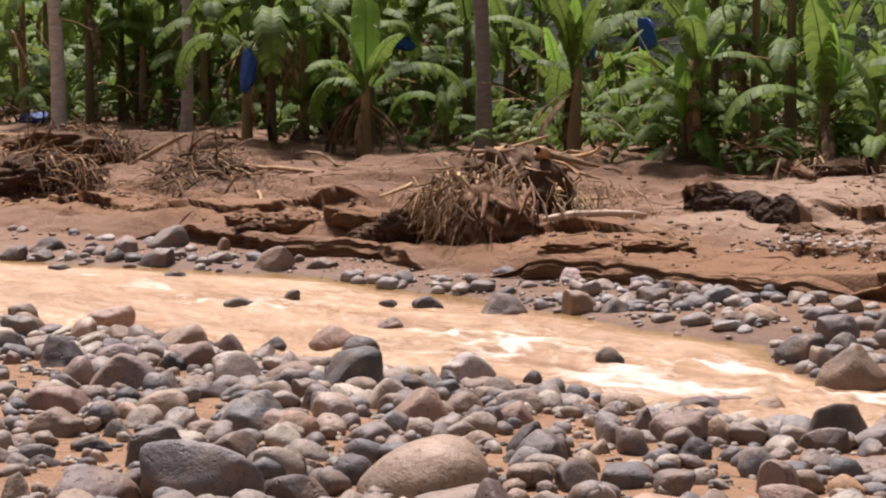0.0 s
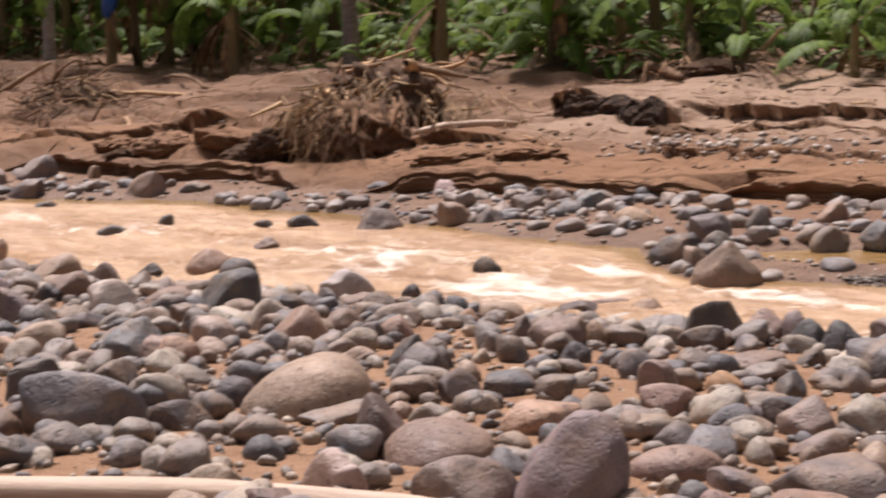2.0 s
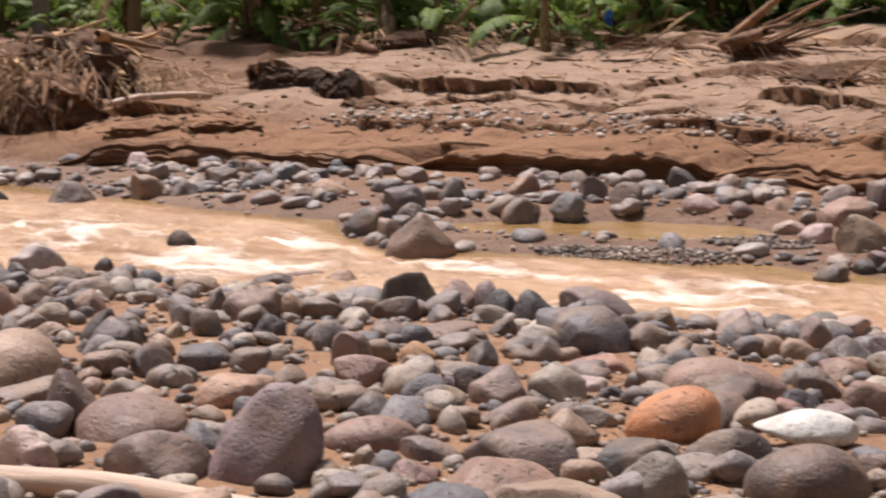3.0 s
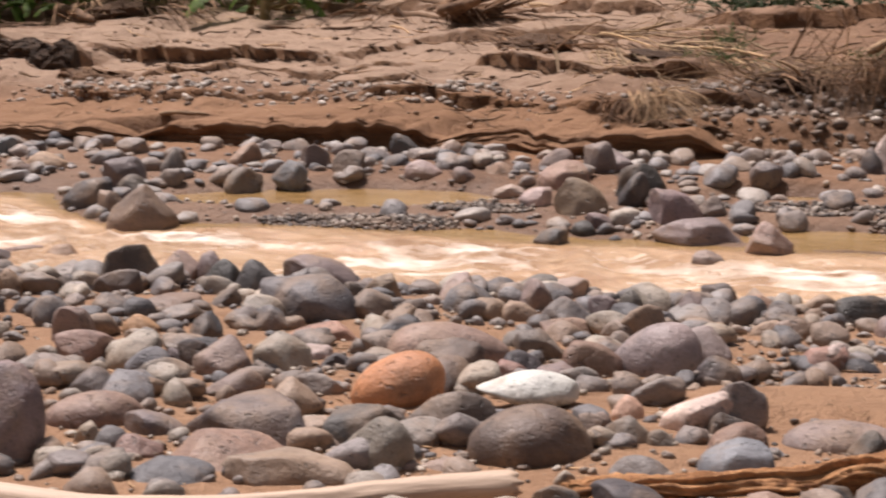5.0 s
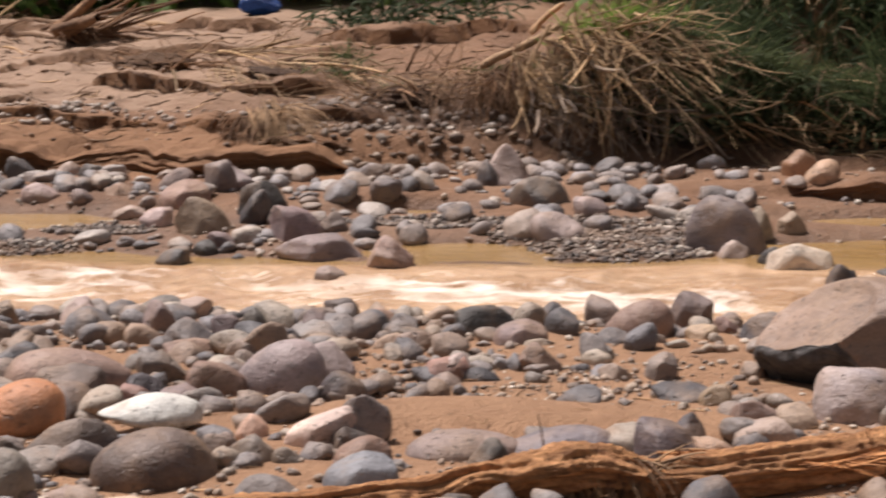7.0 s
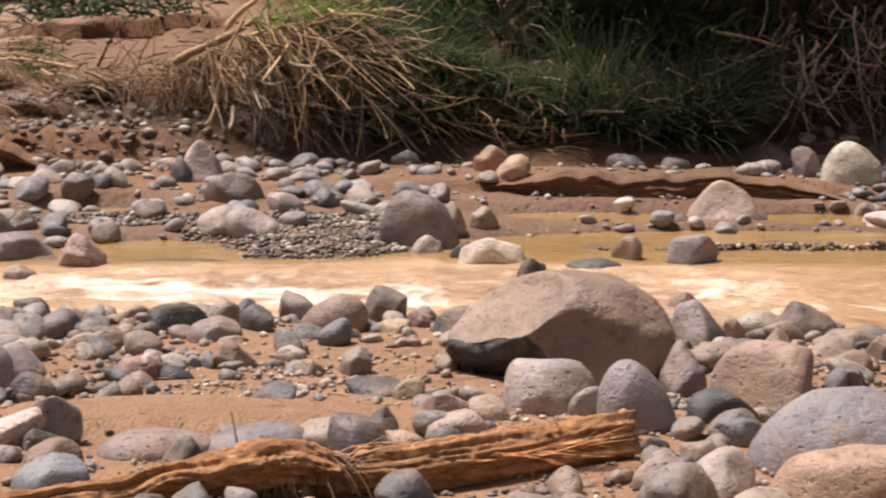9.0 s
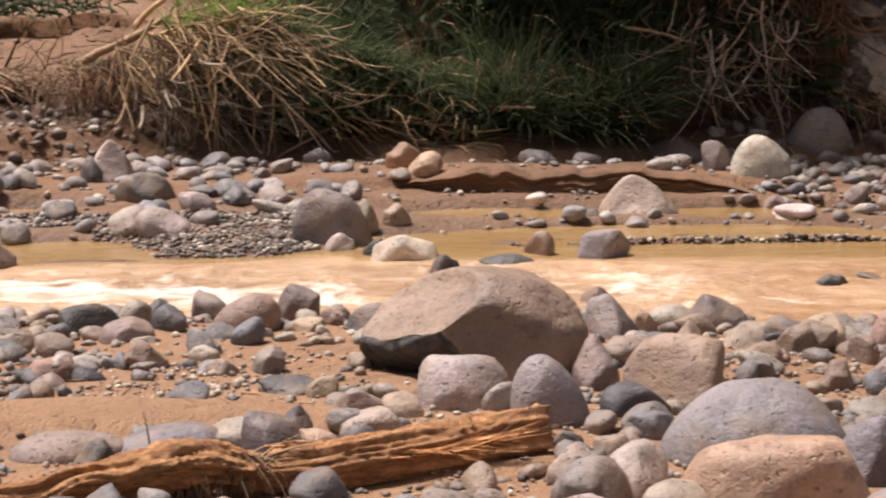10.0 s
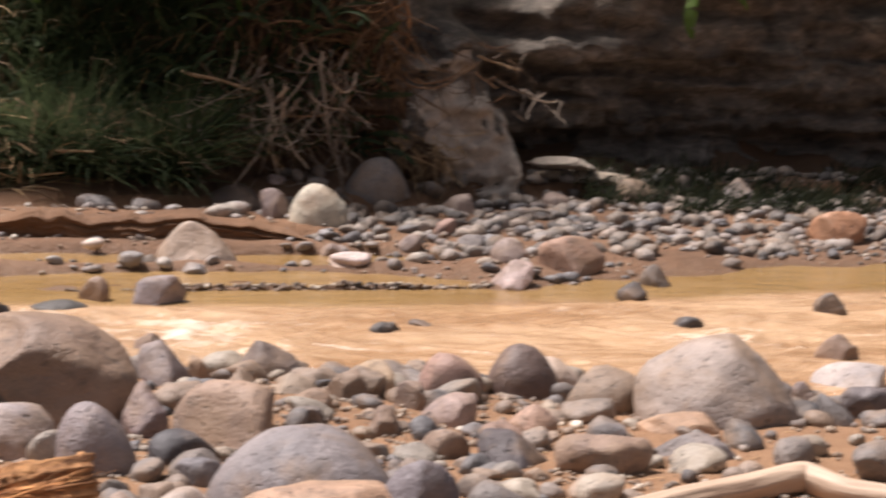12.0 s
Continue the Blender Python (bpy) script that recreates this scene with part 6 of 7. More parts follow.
root_pile(-0.85, 7.62, "frayed bark and roots over the hollow of the torn trunk", [
    (70, (0.0, -0.05, 0.15), (0.14, 0.03, 0.02), (0.05, -0.5, -0.6), 0.22, 1.3, 0.005, ROOT),
    (40, (0.12, -0.05, 0.15), (0.10, 0.03, 0.02), (0.7, -0.4, -0.5), 0.26, 0.9, 0.005, DRY),
    (40, (-0.10, -0.02, 0.15), (0.08, 0.03, 0.02), (-0.7, -0.3, -0.5), 0.24, 0.9, 0.005, WOODY)], 3)
root_pile(0.0, 7.95, "long splinters torn from the orange trunk", [
    (36, (-0.35, -0.15, 0.115), (0.20, 0.03, 0.012), (0.85, 0.42, -0.02), 0.26, 0.03, 0.005, WOODY, 0.05),
    (36, (0.08, 0.03, 0.115), (0.16, 0.03, 0.012), (0.85, 0.5, -0.02), 0.26, 0.03, 0.005, WOODY, 0.05)], 4)
scarp(-0.9, 3.1, 0.25, "undercut brown mud ledge above the far pool", 881, ((-0.9, 0.2, 1.2, 2.2, 3.1), (16.72, 16.50, 16.42, 16.40, 16.34)), 0.4, 0.3)

# ---- flood debris on the far bank ----
rnd = np.random.RandomState(210)
heap = root_pile(-15.75, 18.0, "heap of muddy roots and stalks stranded on the bank", [], 21, (0.62, 0.80, 0.60))
tangle = root_pile(-16.6, 19.7, "tangle of dry stalks and roots round the palm", [], 22, (0.85, 0.95, 0.80))
low, high = float(land(-15.75, 18.0)), float(land(-16.6, 19.7))
# brooms of fine roots hanging down the front, stalks lying over the top
for pile, count, (ox, oy, oz), (sx, sy, sz), way, size, droop, r, material, single in (
        (heap, 300, (-16.45, 17.80, low + 0.34), (0.16, 0.14, 0.09), (-0.10, -0.45, -0.80), 0.55, 0.8, 0.008, ROOT, 0),
        (heap, 260, (-16.05, 17.65, low + 0.40), (0.18, 0.14, 0.09), (0.10, -0.45, -0.75), 0.62, 0.8, 0.009, DRY, 0),
        (heap, 160, (-15.65, 17.60, low + 0.36), (0.18, 0.14, 0.09), (0.40, -0.40, -0.60), 0.50, 0.8, 0.008, ROOT, 0),
        (heap, 130, (-16.15, 17.66, low + 0.46), (0.28, 0.14, 0.07), (0.10, -0.50, -0.70), 0.60, 0.9, 0.011, STRAW, 40),
        (heap, 60, (-15.7, 18.1, low + 0.48), (0.30, 0.25, 0.08), (0.55, -0.60, -0.35), 0.60, 0.6, 0.020, ROOT, 40),
        (tangle, 170, (-16.5, 18.9, high + 0.38), (0.38, 0.25, 0.12), (0.35, -0.65, -0.45), 0.70, 0.6, 0.014, DRY, 40),
        (tangle, 60, (-16.8, 19.05, high + 0.46), (0.30, 0.25, 0.10), (0.45, -0.65, -0.35), 0.75, 0.5, 0.019, STRAW, 36),
        (tangle, 30, (-16.7, 19.6, high + 0.68), (0.25, 0.25, 0.05), (0.80, 0.15, -0.04), 0.80, 0.35, 0.026, DRY, 30),
        (tangle, 120, (-15.7, 19.6, high + 0.22), (0.30, 0.30, 0.10), (0.55, -0.50, -0.40), 0.50, 0.7, 0.010, STRAW, 0)):
    starts = np.array((ox, oy, oz)) + rnd.normal(size=(count, 3)) * (sx, sy, sz)
    strands(pile, combed(rnd, starts, np.tile(way, (count, 1)), size, droop, r, 0.13), material, single, "roots combed down by the flood")
rnd = np.random.RandomState(230)
for x, y, label, wide, deep, tall, seed in ((-25.3, 18.5, "wide heap of muddy roots and brush on the bank", 1.5, 0.9, 0.62, 23), (-27.6, 20.9, "brown brush and roots heaped below the trees", 1.7, 1.1, 0.55, 24), (-23.6, 20.3, "low heap of brush and broken stalks on the bank", 0.9, 0.8, 0.36, 29)):
    z = float(land(x, y))
    brush = thing("debris_pile", x, y, z, label, "debris pile")
    part("mound", made_clods[seed % 6, "d"], brush, "heap of dark muddy earth", pose(0, 0, tall * 0.1, 0, 0, 20 * seed) @ Matrix.Diagonal((wide * 0.9, deep * 0.9, tall * 0.85, 1)))
    for count, lift, way, size, droop, r, material, singly in ((int(300 * wide), 0.62, (0.25, -0.55, -0.45), 0.55, 1.3, 0.010, ROOT, 0), (int(170 * wide), 0.70, (0.75, -0.25, -0.10), 0.6, 0.7, 0.013, ROOT, 20), (int(60 * wide), 0.74, (0.8, 0.0, -0.05), 0.7, 0.5, 0.011, STRAW, 10)):
        a, q = rnd.uniform(0, 6.28, count), rnd.uniform(0, 1, count) ** 0.5
        dx, dy = np.cos(a) * q * wide * 0.85, np.sin(a) * q * deep * 0.85
        starts = np.stack([x + dx, y + dy, z + tall * lift * 1.25 * (1 - 0.75 * q ** 2) + rnd.normal(size=count) * 0.04], 1)
        strands(brush, combed(rnd, starts, np.tile(way, (count, 1)), size, droop, r, 0.30), material, singly, "muddy brush matted by the flood")
root_pile(-22.2, 19.0, "low mat of broken roots on the sand", [
    (90, (-0.9, 0.6, 0.12), (0.7, 0.5, 0.03), (0.6, -0.5, -0.2), 0.8, 0.3, 0.014, ROOT, 0.3)], 27)
root_pile(-14.3, 23.6, "reddish brush and leaves stranded on the sand", [
    (130, (0.4, 0.0, 0.20), (0.8, 0.4, 0.08), (0.5, -0.4, -0.1), 0.6, 0.7, 0.014, ROOT, 0.8),
    (60, (0.3, 0.2, 0.22), (0.7, 0.4, 0.08), (0.5, -0.3, 0.0), 0.7, 0.6, 0.013, DRY, 0.8)], 25, (0.6, 0.4, 0.25))
root_pile(-7.6, 21.6, "tangle of thin branches and brush on the bank", [
    (70, (0.0, 0.3, 0.07), (0.7, 0.5, 0.03), (0.8, -0.4, -0.1), 0.5, 0.6, 0.011, ROOT, 0.5),
    (26, (0.5, 0.1, 0.09), (0.8, 0.6, 0.03), (0.85, -0.5, -0.06), 0.9, 0.15, 0.013, STRAW, 0.25)], 26, (0.5, 0.4, 0.16))
root_pile(-5.9, 20.9, "matted brown roots and stalks on the sand", [
    (60, (0.0, 0.0, 0.06), (0.8, 0.5, 0.03), (0.7, -0.5, -0.1), 0.45, 0.6, 0.010, ROOT, 0.5),
    (30, (0.2, 0.2, 0.08), (0.8, 0.5, 0.03), (0.8, -0.5, -0.06), 0.9, 0.15, 0.013, STRAW, 0.25)], 36, (0.45, 0.35, 0.12))
root_pile(-9.3, 23.9, "brown logs and brush below the dark plants", [
    (70, (0.0, 0.0, 0.10), (1.2, 0.5, 0.05), (0.7, -0.4, -0.1), 0.6, 0.5, 0.013, ROOT, 0.6),
    (16, (0.2, 0.2, 0.10), (1.1, 0.5, 0.04), (0.8, 0.1, -0.05), 1.2, 0.1, 0.03, ROOT, 0.3)], 37, (0.5, 0.35, 0.2))
rnd = np.random.RandomState(311)
for cu, cv, count, wide in ((-5.22, 20.95, 110, 0.20), (-5.65, 22.6, 110, 0.14), (-3.45, 21.3, 160, 0.22), (-4.3, 20.1, 80, 0.20)):
    u, v = rnd.normal(cu, wide, count), rnd.normal(cv, 0.18, count)
    blades("grass_tuft", "small tuft of green grass among the brush", rnd, np.stack([u, v, land(u, v) - 0.01], 1), rnd.uniform(0.10, 0.26, count), (0.4, -0.3, 0.6), BANKGRASS, 0.009, 1.2)
root_pile(-5.2, 17.9, "tuft of dry straw slumped over the ledge", [
    (150, (0.0, 0.1, 0.25), (0.16, 0.10, 0.04), (0.6, -0.6, -0.25), 0.55, 0.8, 0.007, DRY),
    (70, (-0.25, 0.1, 0.2), (0.15, 0.10, 0.05), (0.2, -0.8, -0.3), 0.4, 0.8, 0.008, ROOT)], 28)
root_pile(-3.9, 19.3, "brush and roots on the stony slope", [
    (150, (0.2, 0.0, 0.16), (0.7, 0.5, 0.06), (0.4, -0.6, -0.15), 0.6, 0.6, 0.009, ROOT),
    (70, (0.0, 0.0, 0.18), (0.6, 0.5, 0.06), (-0.3, -0.5, -0.1), 0.7, 0.6, 0.007, DRY)], 29)

# ---- the mound of flattened reeds and the overgrown bank ----
mound = thing("debris_pile", -1.9, 18.95, float(land(-1.9, 18.95)), "mound of flattened dry reeds sliding down the bank", "debris pile")
base = mound.matrix_world.translation.z
part("mound", made_clods[2, "d"], mound, "heap of dark muddy earth", pose(0.02, 0.45, 0.42 - base + 0.15, 0, 0, 6) @ Matrix.Diagonal((1.05, 0.66, 0.86, 1)))
part("mound", made_clods[4, "d"], mound, "slumped earth under the reeds", pose(-0.95, 0.35, 0.30 - base + 0.1, 0, 0, -12) @ Matrix.Diagonal((0.62, 0.50, 0.55, 1)))
rnd = np.random.RandomState(310)


def crest(x):
    return np.interp(x, (-3.4, -3.0, -2.55, -2.0, -1.4, -0.9, -0.2, 0.6), (0.78, 0.98, 1.30, 1.40, 1.34, 1.05, 0.62, 0.48))


# count, from x to x, share of the crest's height, depth in front, way, length, droop, radius, material, stalks of their own
for count, x0, x1, lo, hi, y0, way, size, droop, r, material, singly in (
        (230, -2.95, -2.15, 0.72, 1.0, 18.46, (0.65, -0.30, -0.40), 0.95, 0.6, 0.0085, STRAW, 16),
        (260, -2.55, -1.55, 0.72, 1.0, 18.42, (0.80, -0.28, -0.30), 1.15, 0.5, 0.0085, STRAW, 20),
        (120, -1.95, -1.2, 0.60, 1.0, 18.44, (0.85, -0.22, -0.25), 0.80, 0.6, 0.0080, STRAW, 12),
        (150, -2.75, -1.75, 0.40, 0.72, 18.32, (0.62, -0.22, -0.45), 0.75, 0.7, 0.0085, GREYROOT, 24),
        (90, -2.1, -1.3, 0.30, 0.52, 18.28, (0.78, -0.15, -0.32), 0.65, 0.4, 0.0080, GREYROOT, 16),
        (110, -1.5, 0.6, 0.35, 0.70, 18.22, (0.95, -0.12, 0.02), 0.85, 0.5, 0.0060, STRAW, 20),
        (200, -2.6, -1.5, 0.45, 0.95, 18.50, (0.70, -0.30, -0.40), 0.70, 0.8, 0.0075, ROOT, 0),
        (300, -3.45, -2.85, 0.75, 1.05, 18.70, (0.15, -0.35, -0.50), 0.42, 1.5, 0.0070, ROOT, 0),
        (60, -2.6, -1.2, 0.95, 1.05, 18.75, (0.75, -0.20, 0.25), 0.60, 1.2, 0.0070, STRAW, 8)):
    q = rnd.uniform(x0, x1, count)
    starts = np.stack([q, y0 + rnd.normal(size=count) * 0.10, crest(q) * rnd.uniform(lo, hi, count) + 0.05], 1)
    strands(mound, combed(rnd, starts, np.tile(way, (count, 1)), size, droop, r, 0.17), material, singly, "flattened reeds combed down the bank")
pole((-3.35, 18.85, 0.98), (-2.50, 18.75, 1.42), 0.040, DRY, "pale broken branch along the top of the straw mound")
root_pile(0.5, 18.5, "dry reeds and thin branches fringing the bank", [
    (120, (-0.3, 0.1, 0.34), (0.9, 0.15, 0.08), (0.9, -0.4, 0.0), 0.9, 0.4, 0.007, STRAW),
    (80, (0.3, 0.1, 0.36), (1.0, 0.15, 0.14), (0.4, -0.7, -0.2), 0.5, 0.8, 0.006, STRAW),
    (340, (0.0, 0.15, 0.36), (1.1, 0.15, 0.14), (0.3, -0.7, -0.2), 0.6, 0.8, 0.007, ROOT)], 32)
rnd = np.random.RandomState(40)
m = 26000
u = rnd.uniform(-2.1, 1.75, m)
v = np.interp(u, FOOT_U, FOOT_V) + 0.45 + 2.6 * rnd.uniform(0, 1, m) ** 1.3
clump = hash_noise(u * 1.9, v * 1.9, 44) + 0.5 * hash_noise(u * 5, v * 5, 45)
roots = np.stack([u, v, land(u, v) - 0.02], 1)
tall = rnd.uniform(0.4, 1.15, m) * np.clip(0.75 + 0.6 * clump, 0.3, 1.5)
for k, way in enumerate(((0.35, -0.35, 0.8), (-0.25, -0.35, 0.9), (0.05, -0.6, 0.6))):
    pick = (clump > -0.75) & ((hash_noise(u * 2.4, v * 2.4, 46) * 3 + rnd.normal(size=m) * 0.5 + 1.5).astype(int) % 3 == k)
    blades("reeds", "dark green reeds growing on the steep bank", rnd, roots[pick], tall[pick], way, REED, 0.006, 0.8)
twig = [leaf_arrays(160 + k, 0.8, 0.05, 60 - 8 * k, 80, 0.6, 7) for k in range(5)]
pick = rnd.uniform(0, 1, m) < 0.035
foliage("bank_shrubs", "dark leafy shrubs among the reeds", rnd, roots[pick] + np.array((0, 0, 0.25)), twig, 0.5, REED, 35)
dry = rnd.uniform(0, 1, m) < 0.04
blades("dry_reeds", "dry brown blades among the reeds", rnd, roots[dry], rnd.uniform(0.4, 1.2, int(dry.sum())), (0.3, -0.4, 0.7), STRAW, 0.005, 1.2)
u = rnd.normal(-1.95, 0.26, 800)
v = rnd.normal(18.75, 0.14, 800)
blades("grass_tuft", "fresh green grass on the straw mound", rnd, np.stack([u, v, crest(u) - 0.12 + rnd.uniform(-0.1, 0.08, 800)], 1), rnd.uniform(0.18, 0.40, 800), (0.1, -0.3, 0.9), FRESHGRASS, 0.010, 0.8)

n = 9000
u = rnd.uniform(-1.75, 1.05, n)
v = 18.42 + rnd.uniform(0, 0.35, n)
lift = np.minimum(crest(u) + 0.25 * step(u, -1.2, 0.0), 1.5) * rnd.uniform(0.15, 1.0, n)
pick = hash_noise(u * 2.1, lift * 2.4, 48) + 0.5 * hash_noise(u * 6, lift * 6, 49) > -0.25 - 0.3 * step(u, -1.3, -0.4) + 0.75 * step(u, -0.2, 0.9)
blades("bank_grass", "fine green grass hanging over the flattened reeds", rnd, np.stack([u, v, np.maximum(lift, land(u, v) - 0.02)], 1)[pick], rnd.uniform(0.18, 0.48, n)[pick], (0.25, -0.45, 0.55), BANKGRASS, 0.006, 1.3)
n = 260
u = rnd.uniform(1.6, 3.5, n)
v = np.interp(u, FOOT_U, FOOT_V) + 0.7 + rnd.uniform(0, 0.7, n)
foliage("bank_shrubs", "dark leafy creepers over the steep bank", rnd, np.stack([u, v, rnd.uniform(0.5, 2.3, n)], 1), twig, 0.6, REED, 45)

# the dark rock bank with hanging roots
u = np.concatenate([np.arange(1.3, 9, 0.025), np.arange(9, 16, 0.07)])
h = np.concatenate([np.arange(-0.1, 1.6, 0.025), np.arange(1.6, 4.6, 0.07)])
gu, gh = np.meshgrid(u, h, indexing="ij")
inner = np.interp(gu, FOOT_U, FOOT_V) + 0.75 + 0.55 * step(gu, 2.6, 4.5)
strata = hash_noise(gu * 0.8, gh * 5.2, 70) + 0.6 * hash_noise(gu * 2.1, gh * 9.5, 75)
ledges = 0.20 * step(strata, -0.1, 0.15) + 0.12 * step(strata, 0.5, 0.7) + 0.30 * hash_noise(gu * 0.6, gh * 1.1, 71) + 0.16 * hash_noise(gu * 1.8, gh * 2.4, 72) + 0.11 * hash_noise(gu * 4.2, gh * 6, 73) + 0.06 * hash_noise(gu * 10, gh * 13, 74)
gv = inner + ledges + 0.12 * gh - 0.35 * step(gh, 0.5, 0.75) * step(gu, 4.8, 5.6) + 0.3 * step(4.0 - gu, 0, 1.2) + 0.5 * step(gh, 3.0, 4.5)
pale_spot = np.hypot((gu - 4.40 - 0.05 * (gh - 0.8)) / (0.60 - 0.10 * gh), (gh - 0.50) / 0.95) + 0.24 * hash_noise(gu * 2.2, gh * 2.6, 77) + 0.16 * hash_noise(gu * 6, gh * 6, 78)
bulge = step(1.45 - pale_spot, 0, 0.6)
bare = pale_spot + 0.45 * hash_noise(gu * 4, gh * 5, 83) + 0.25 * hash_noise(gu * 11, gh * 12, 84) + 0.30 * step(gh, 0.85, 1.3) < 1.12
gv = gv + 0.5 * step(gh, 1.45, 2.4) * step(gu, 3.4, 4.2) * step(7.0 - gu, 0, 1.5)
gv = gv + bulge * (18.55 + 0.42 * gh + 0.20 * hash_noise(gu * 2.6, gh * 4.2, 79) + 0.12 * hash_noise(gu * 6, gh * 8, 80) + 0.05 * hash_noise(gu * 14, gh * 15, 82) + 0.14 * step(hash_noise(gu * 1.3, gh * 3.4, 81), 0.0, 0.1) - gv)
k = np.arange(gu.size).reshape(gu.shape)
wall = new("rock_bank", mesh_from("rock_bank", np.stack([gu.ravel(), gv.ravel(), gh.ravel()], 1), np.stack([k[:-1, :-1].ravel(), k[1:, :-1].ravel(), k[1:, 1:].ravel(), k[:-1, 1:].ravel()], 1), CLIFF))
wall.data.materials.append(FACE)
# black soil here also stands for the shaded hollow behind the roots
wall.data.polygons.foreach_set("material_index", bare[:-1, :-1].ravel().astype(np.int32) + 2 * (((gu + 0.5 * hash_noise(gh * 2, gu * 2, 85)) < 3.7) & ~bare & (pale_spot > 1.1))[:-1, :-1].ravel().astype(np.int32))
wall.data.materials.append(BLACKSOIL)
tagged(wall, "dark wet layered rock of the undercut river bank", "rock face", kind="structure")
for at in ((5.50, 19.15, 0.44, 0.36, 0.20, 0.06, -14),):
    clod(*at, "c", "weathered rock ledge of the undercut bank")
rnd = np.random.RandomState(41)
hanging = thing("hanging_roots", 3.0, 18.9, float(land(3.0, 18.9)), "bare grey and brown roots hanging down the dark bank", "roots")
for count, x0, x1, z0, z1, y0, way, size, droop, r, material, singly in (
        (44, 2.3, 2.75, 0.85, 1.50, 18.30, (0.10, -0.12, -0.9), 0.95, 0.2, 0.006, GREYROOT, 30),
        (50, 2.75, 3.3, 0.75, 1.55, 18.30, (0.22, -0.14, -0.85), 0.95, 0.2, 0.006, GREYROOT, 34),
        (34, 1.6, 2.3, 0.6, 1.35, 18.25, (0.10, -0.15, -0.8), 0.75, 0.3, 0.0045, GREYROOT, 22),
        (9, 1.4, 2.4, 0.5, 1.2, 18.35, (0.75, -0.15, -0.25), 0.40, 0.2, 0.005, STRAW, 9),
        (220, 2.2, 3.8, 0.9, 2.2, 18.80, (0.05, -0.10, -0.9), 0.9, 0.3, 0.0075, ROOT, 0),
        (110, 3.2, 3.75, 1.2, 2.2, 18.70, (0.10, -0.12, -0.9), 1.1, 0.3, 0.010, ROOT, 20),
        (36, 3.8, 4.9, 1.15, 1.6, 18.85, (0.10, -0.14, -0.9), 0.45, 0.4, 0.006, ROOT, 10),
        (14, 4.7, 5.4, 1.0, 1.5, 18.95, (0.20, -0.14, -0.8), 0.5, 0.3, 0.006, GREYROOT, 14),
        (70, 3.6, 4.2, 0.5, 0.8, 18.40, (0.35, -0.30, -0.5), 0.40, 0.9, 0.006, STRAW, 0)):
    q = rnd.uniform(x0, x1, count)
    starts = np.stack([q, y0 + rnd.normal(size=count) * 0.10, rnd.uniform(z0, z1, count)], 1)
    strands(hanging, combed(rnd, starts, np.tile(way, (count, 1)), size, droop, r, 0.22, 0.17), material, singly, "fine roots hanging from the bank")
n = 2600
u = rnd.uniform(5.6, 9.5, n)
v = np.interp(u, FOOT_U, FOOT_V) + rnd.uniform(-1.0, 0.5, n)
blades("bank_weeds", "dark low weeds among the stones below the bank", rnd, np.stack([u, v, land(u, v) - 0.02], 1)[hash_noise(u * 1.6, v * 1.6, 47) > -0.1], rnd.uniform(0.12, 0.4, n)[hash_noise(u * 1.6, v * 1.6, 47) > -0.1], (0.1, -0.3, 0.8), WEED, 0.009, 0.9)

# ---- the plantation ----
palm(-33.4, 24.86, 0.15, -1.0, 0.4, "coconut palm with a slim grey leaning trunk")
palm(-35.0, 26.97, 0.12, -1.0, 0.2, "coconut palm with a thin grey trunk")
palm(-30.1, 25.43, 0.115, -0.6, 0.7, "coconut palm with a straight grey trunk")
palm(-21.9, 24.91, 0.135, -0.8, 0.5, "coconut palm rising from the root pile")
BROWN = "banana plant with a brown dead-leaf skirt"
banana(-23.2, 23.43, 1.25, 0.13, 6, BROWN, 1, 8, 1, 0, 0, 0.95)
banana(-25.9, 23.83, 2.4, 0.10, 7, BROWN, 0, 9, 2)
banana(-26.9, 24.15, 1.9, 0.12, 6, BROWN, 0, 6, 3)
banana(-19.3, 24.0, 1.5, 0.13, 7, "banana plant with a bright upright leaf", 2, 4, 4, 0.2, 2, 0.75)
banana(-17.5, 24.4, 0.55, 0.08, 6, "young banana plant with bright new leaves", 2, 1, 5, 0, 3, 0.55)
banana(-17.4, 24.6, 1.55, 0.12, 8, "banana plant with a yellow-green upright leaf", 1, 3, 6, 0, 3, 0.55)
banana(-15.2, 24.6, 1.0, 0.12, 9, "banana plant with broad fresh leaves", 2, 3, 7, 0, 3, 0.8)
banana(-23.2, 25.4, 0.8, 0.08, 6, "young banana plant under the taller ones", 0, 2, 8, 0, 3)
banana(-14.2, 24.4, 0.7, 0.08, 7, "young banana plant at the edge of the sand", 0, 2, 9, 0, 4)
banana(-12.4, 24.2, 0.8, 0.09, 6, "young banana plant at the edge of the sand", 1, 2, 10, 0, 3)
rnd = random.Random(77)
for k in range(130):
    v = 24.6 + 13 * (k / 130) ** 1.1 + rnd.uniform(-0.5, 0.5)
    u = rnd.uniform(-40 - (v - 25), -11.2 - 0.1 * (v - 25))
    if (v < 26.2 and u < -24.5 and rnd.random() < 0.6) or (u > -17.5 and v > 26.5 and rnd.random() < 0.6):
        continue
    if u > -15.8 and v < 29 and rnd.random() < 0.6:
        continue
    if v < 27 and -0.97 < u / v < -0.83:
        continue
    small = rnd.random() < (0.55 if u > -22 else 0.3)
    banana(u, v, rnd.uniform(0.4, 1.1) if small else rnd.uniform(1.6, 3.0), 0.08 if small else 0.12, rnd.randint(7, 9), "green banana plant with torn arching leaves" if not small else "young banana plant low among the others", 1 if rnd.random() < 0.35 else 0, rnd.randint(1, 4), k + 20, 0.0, 3)
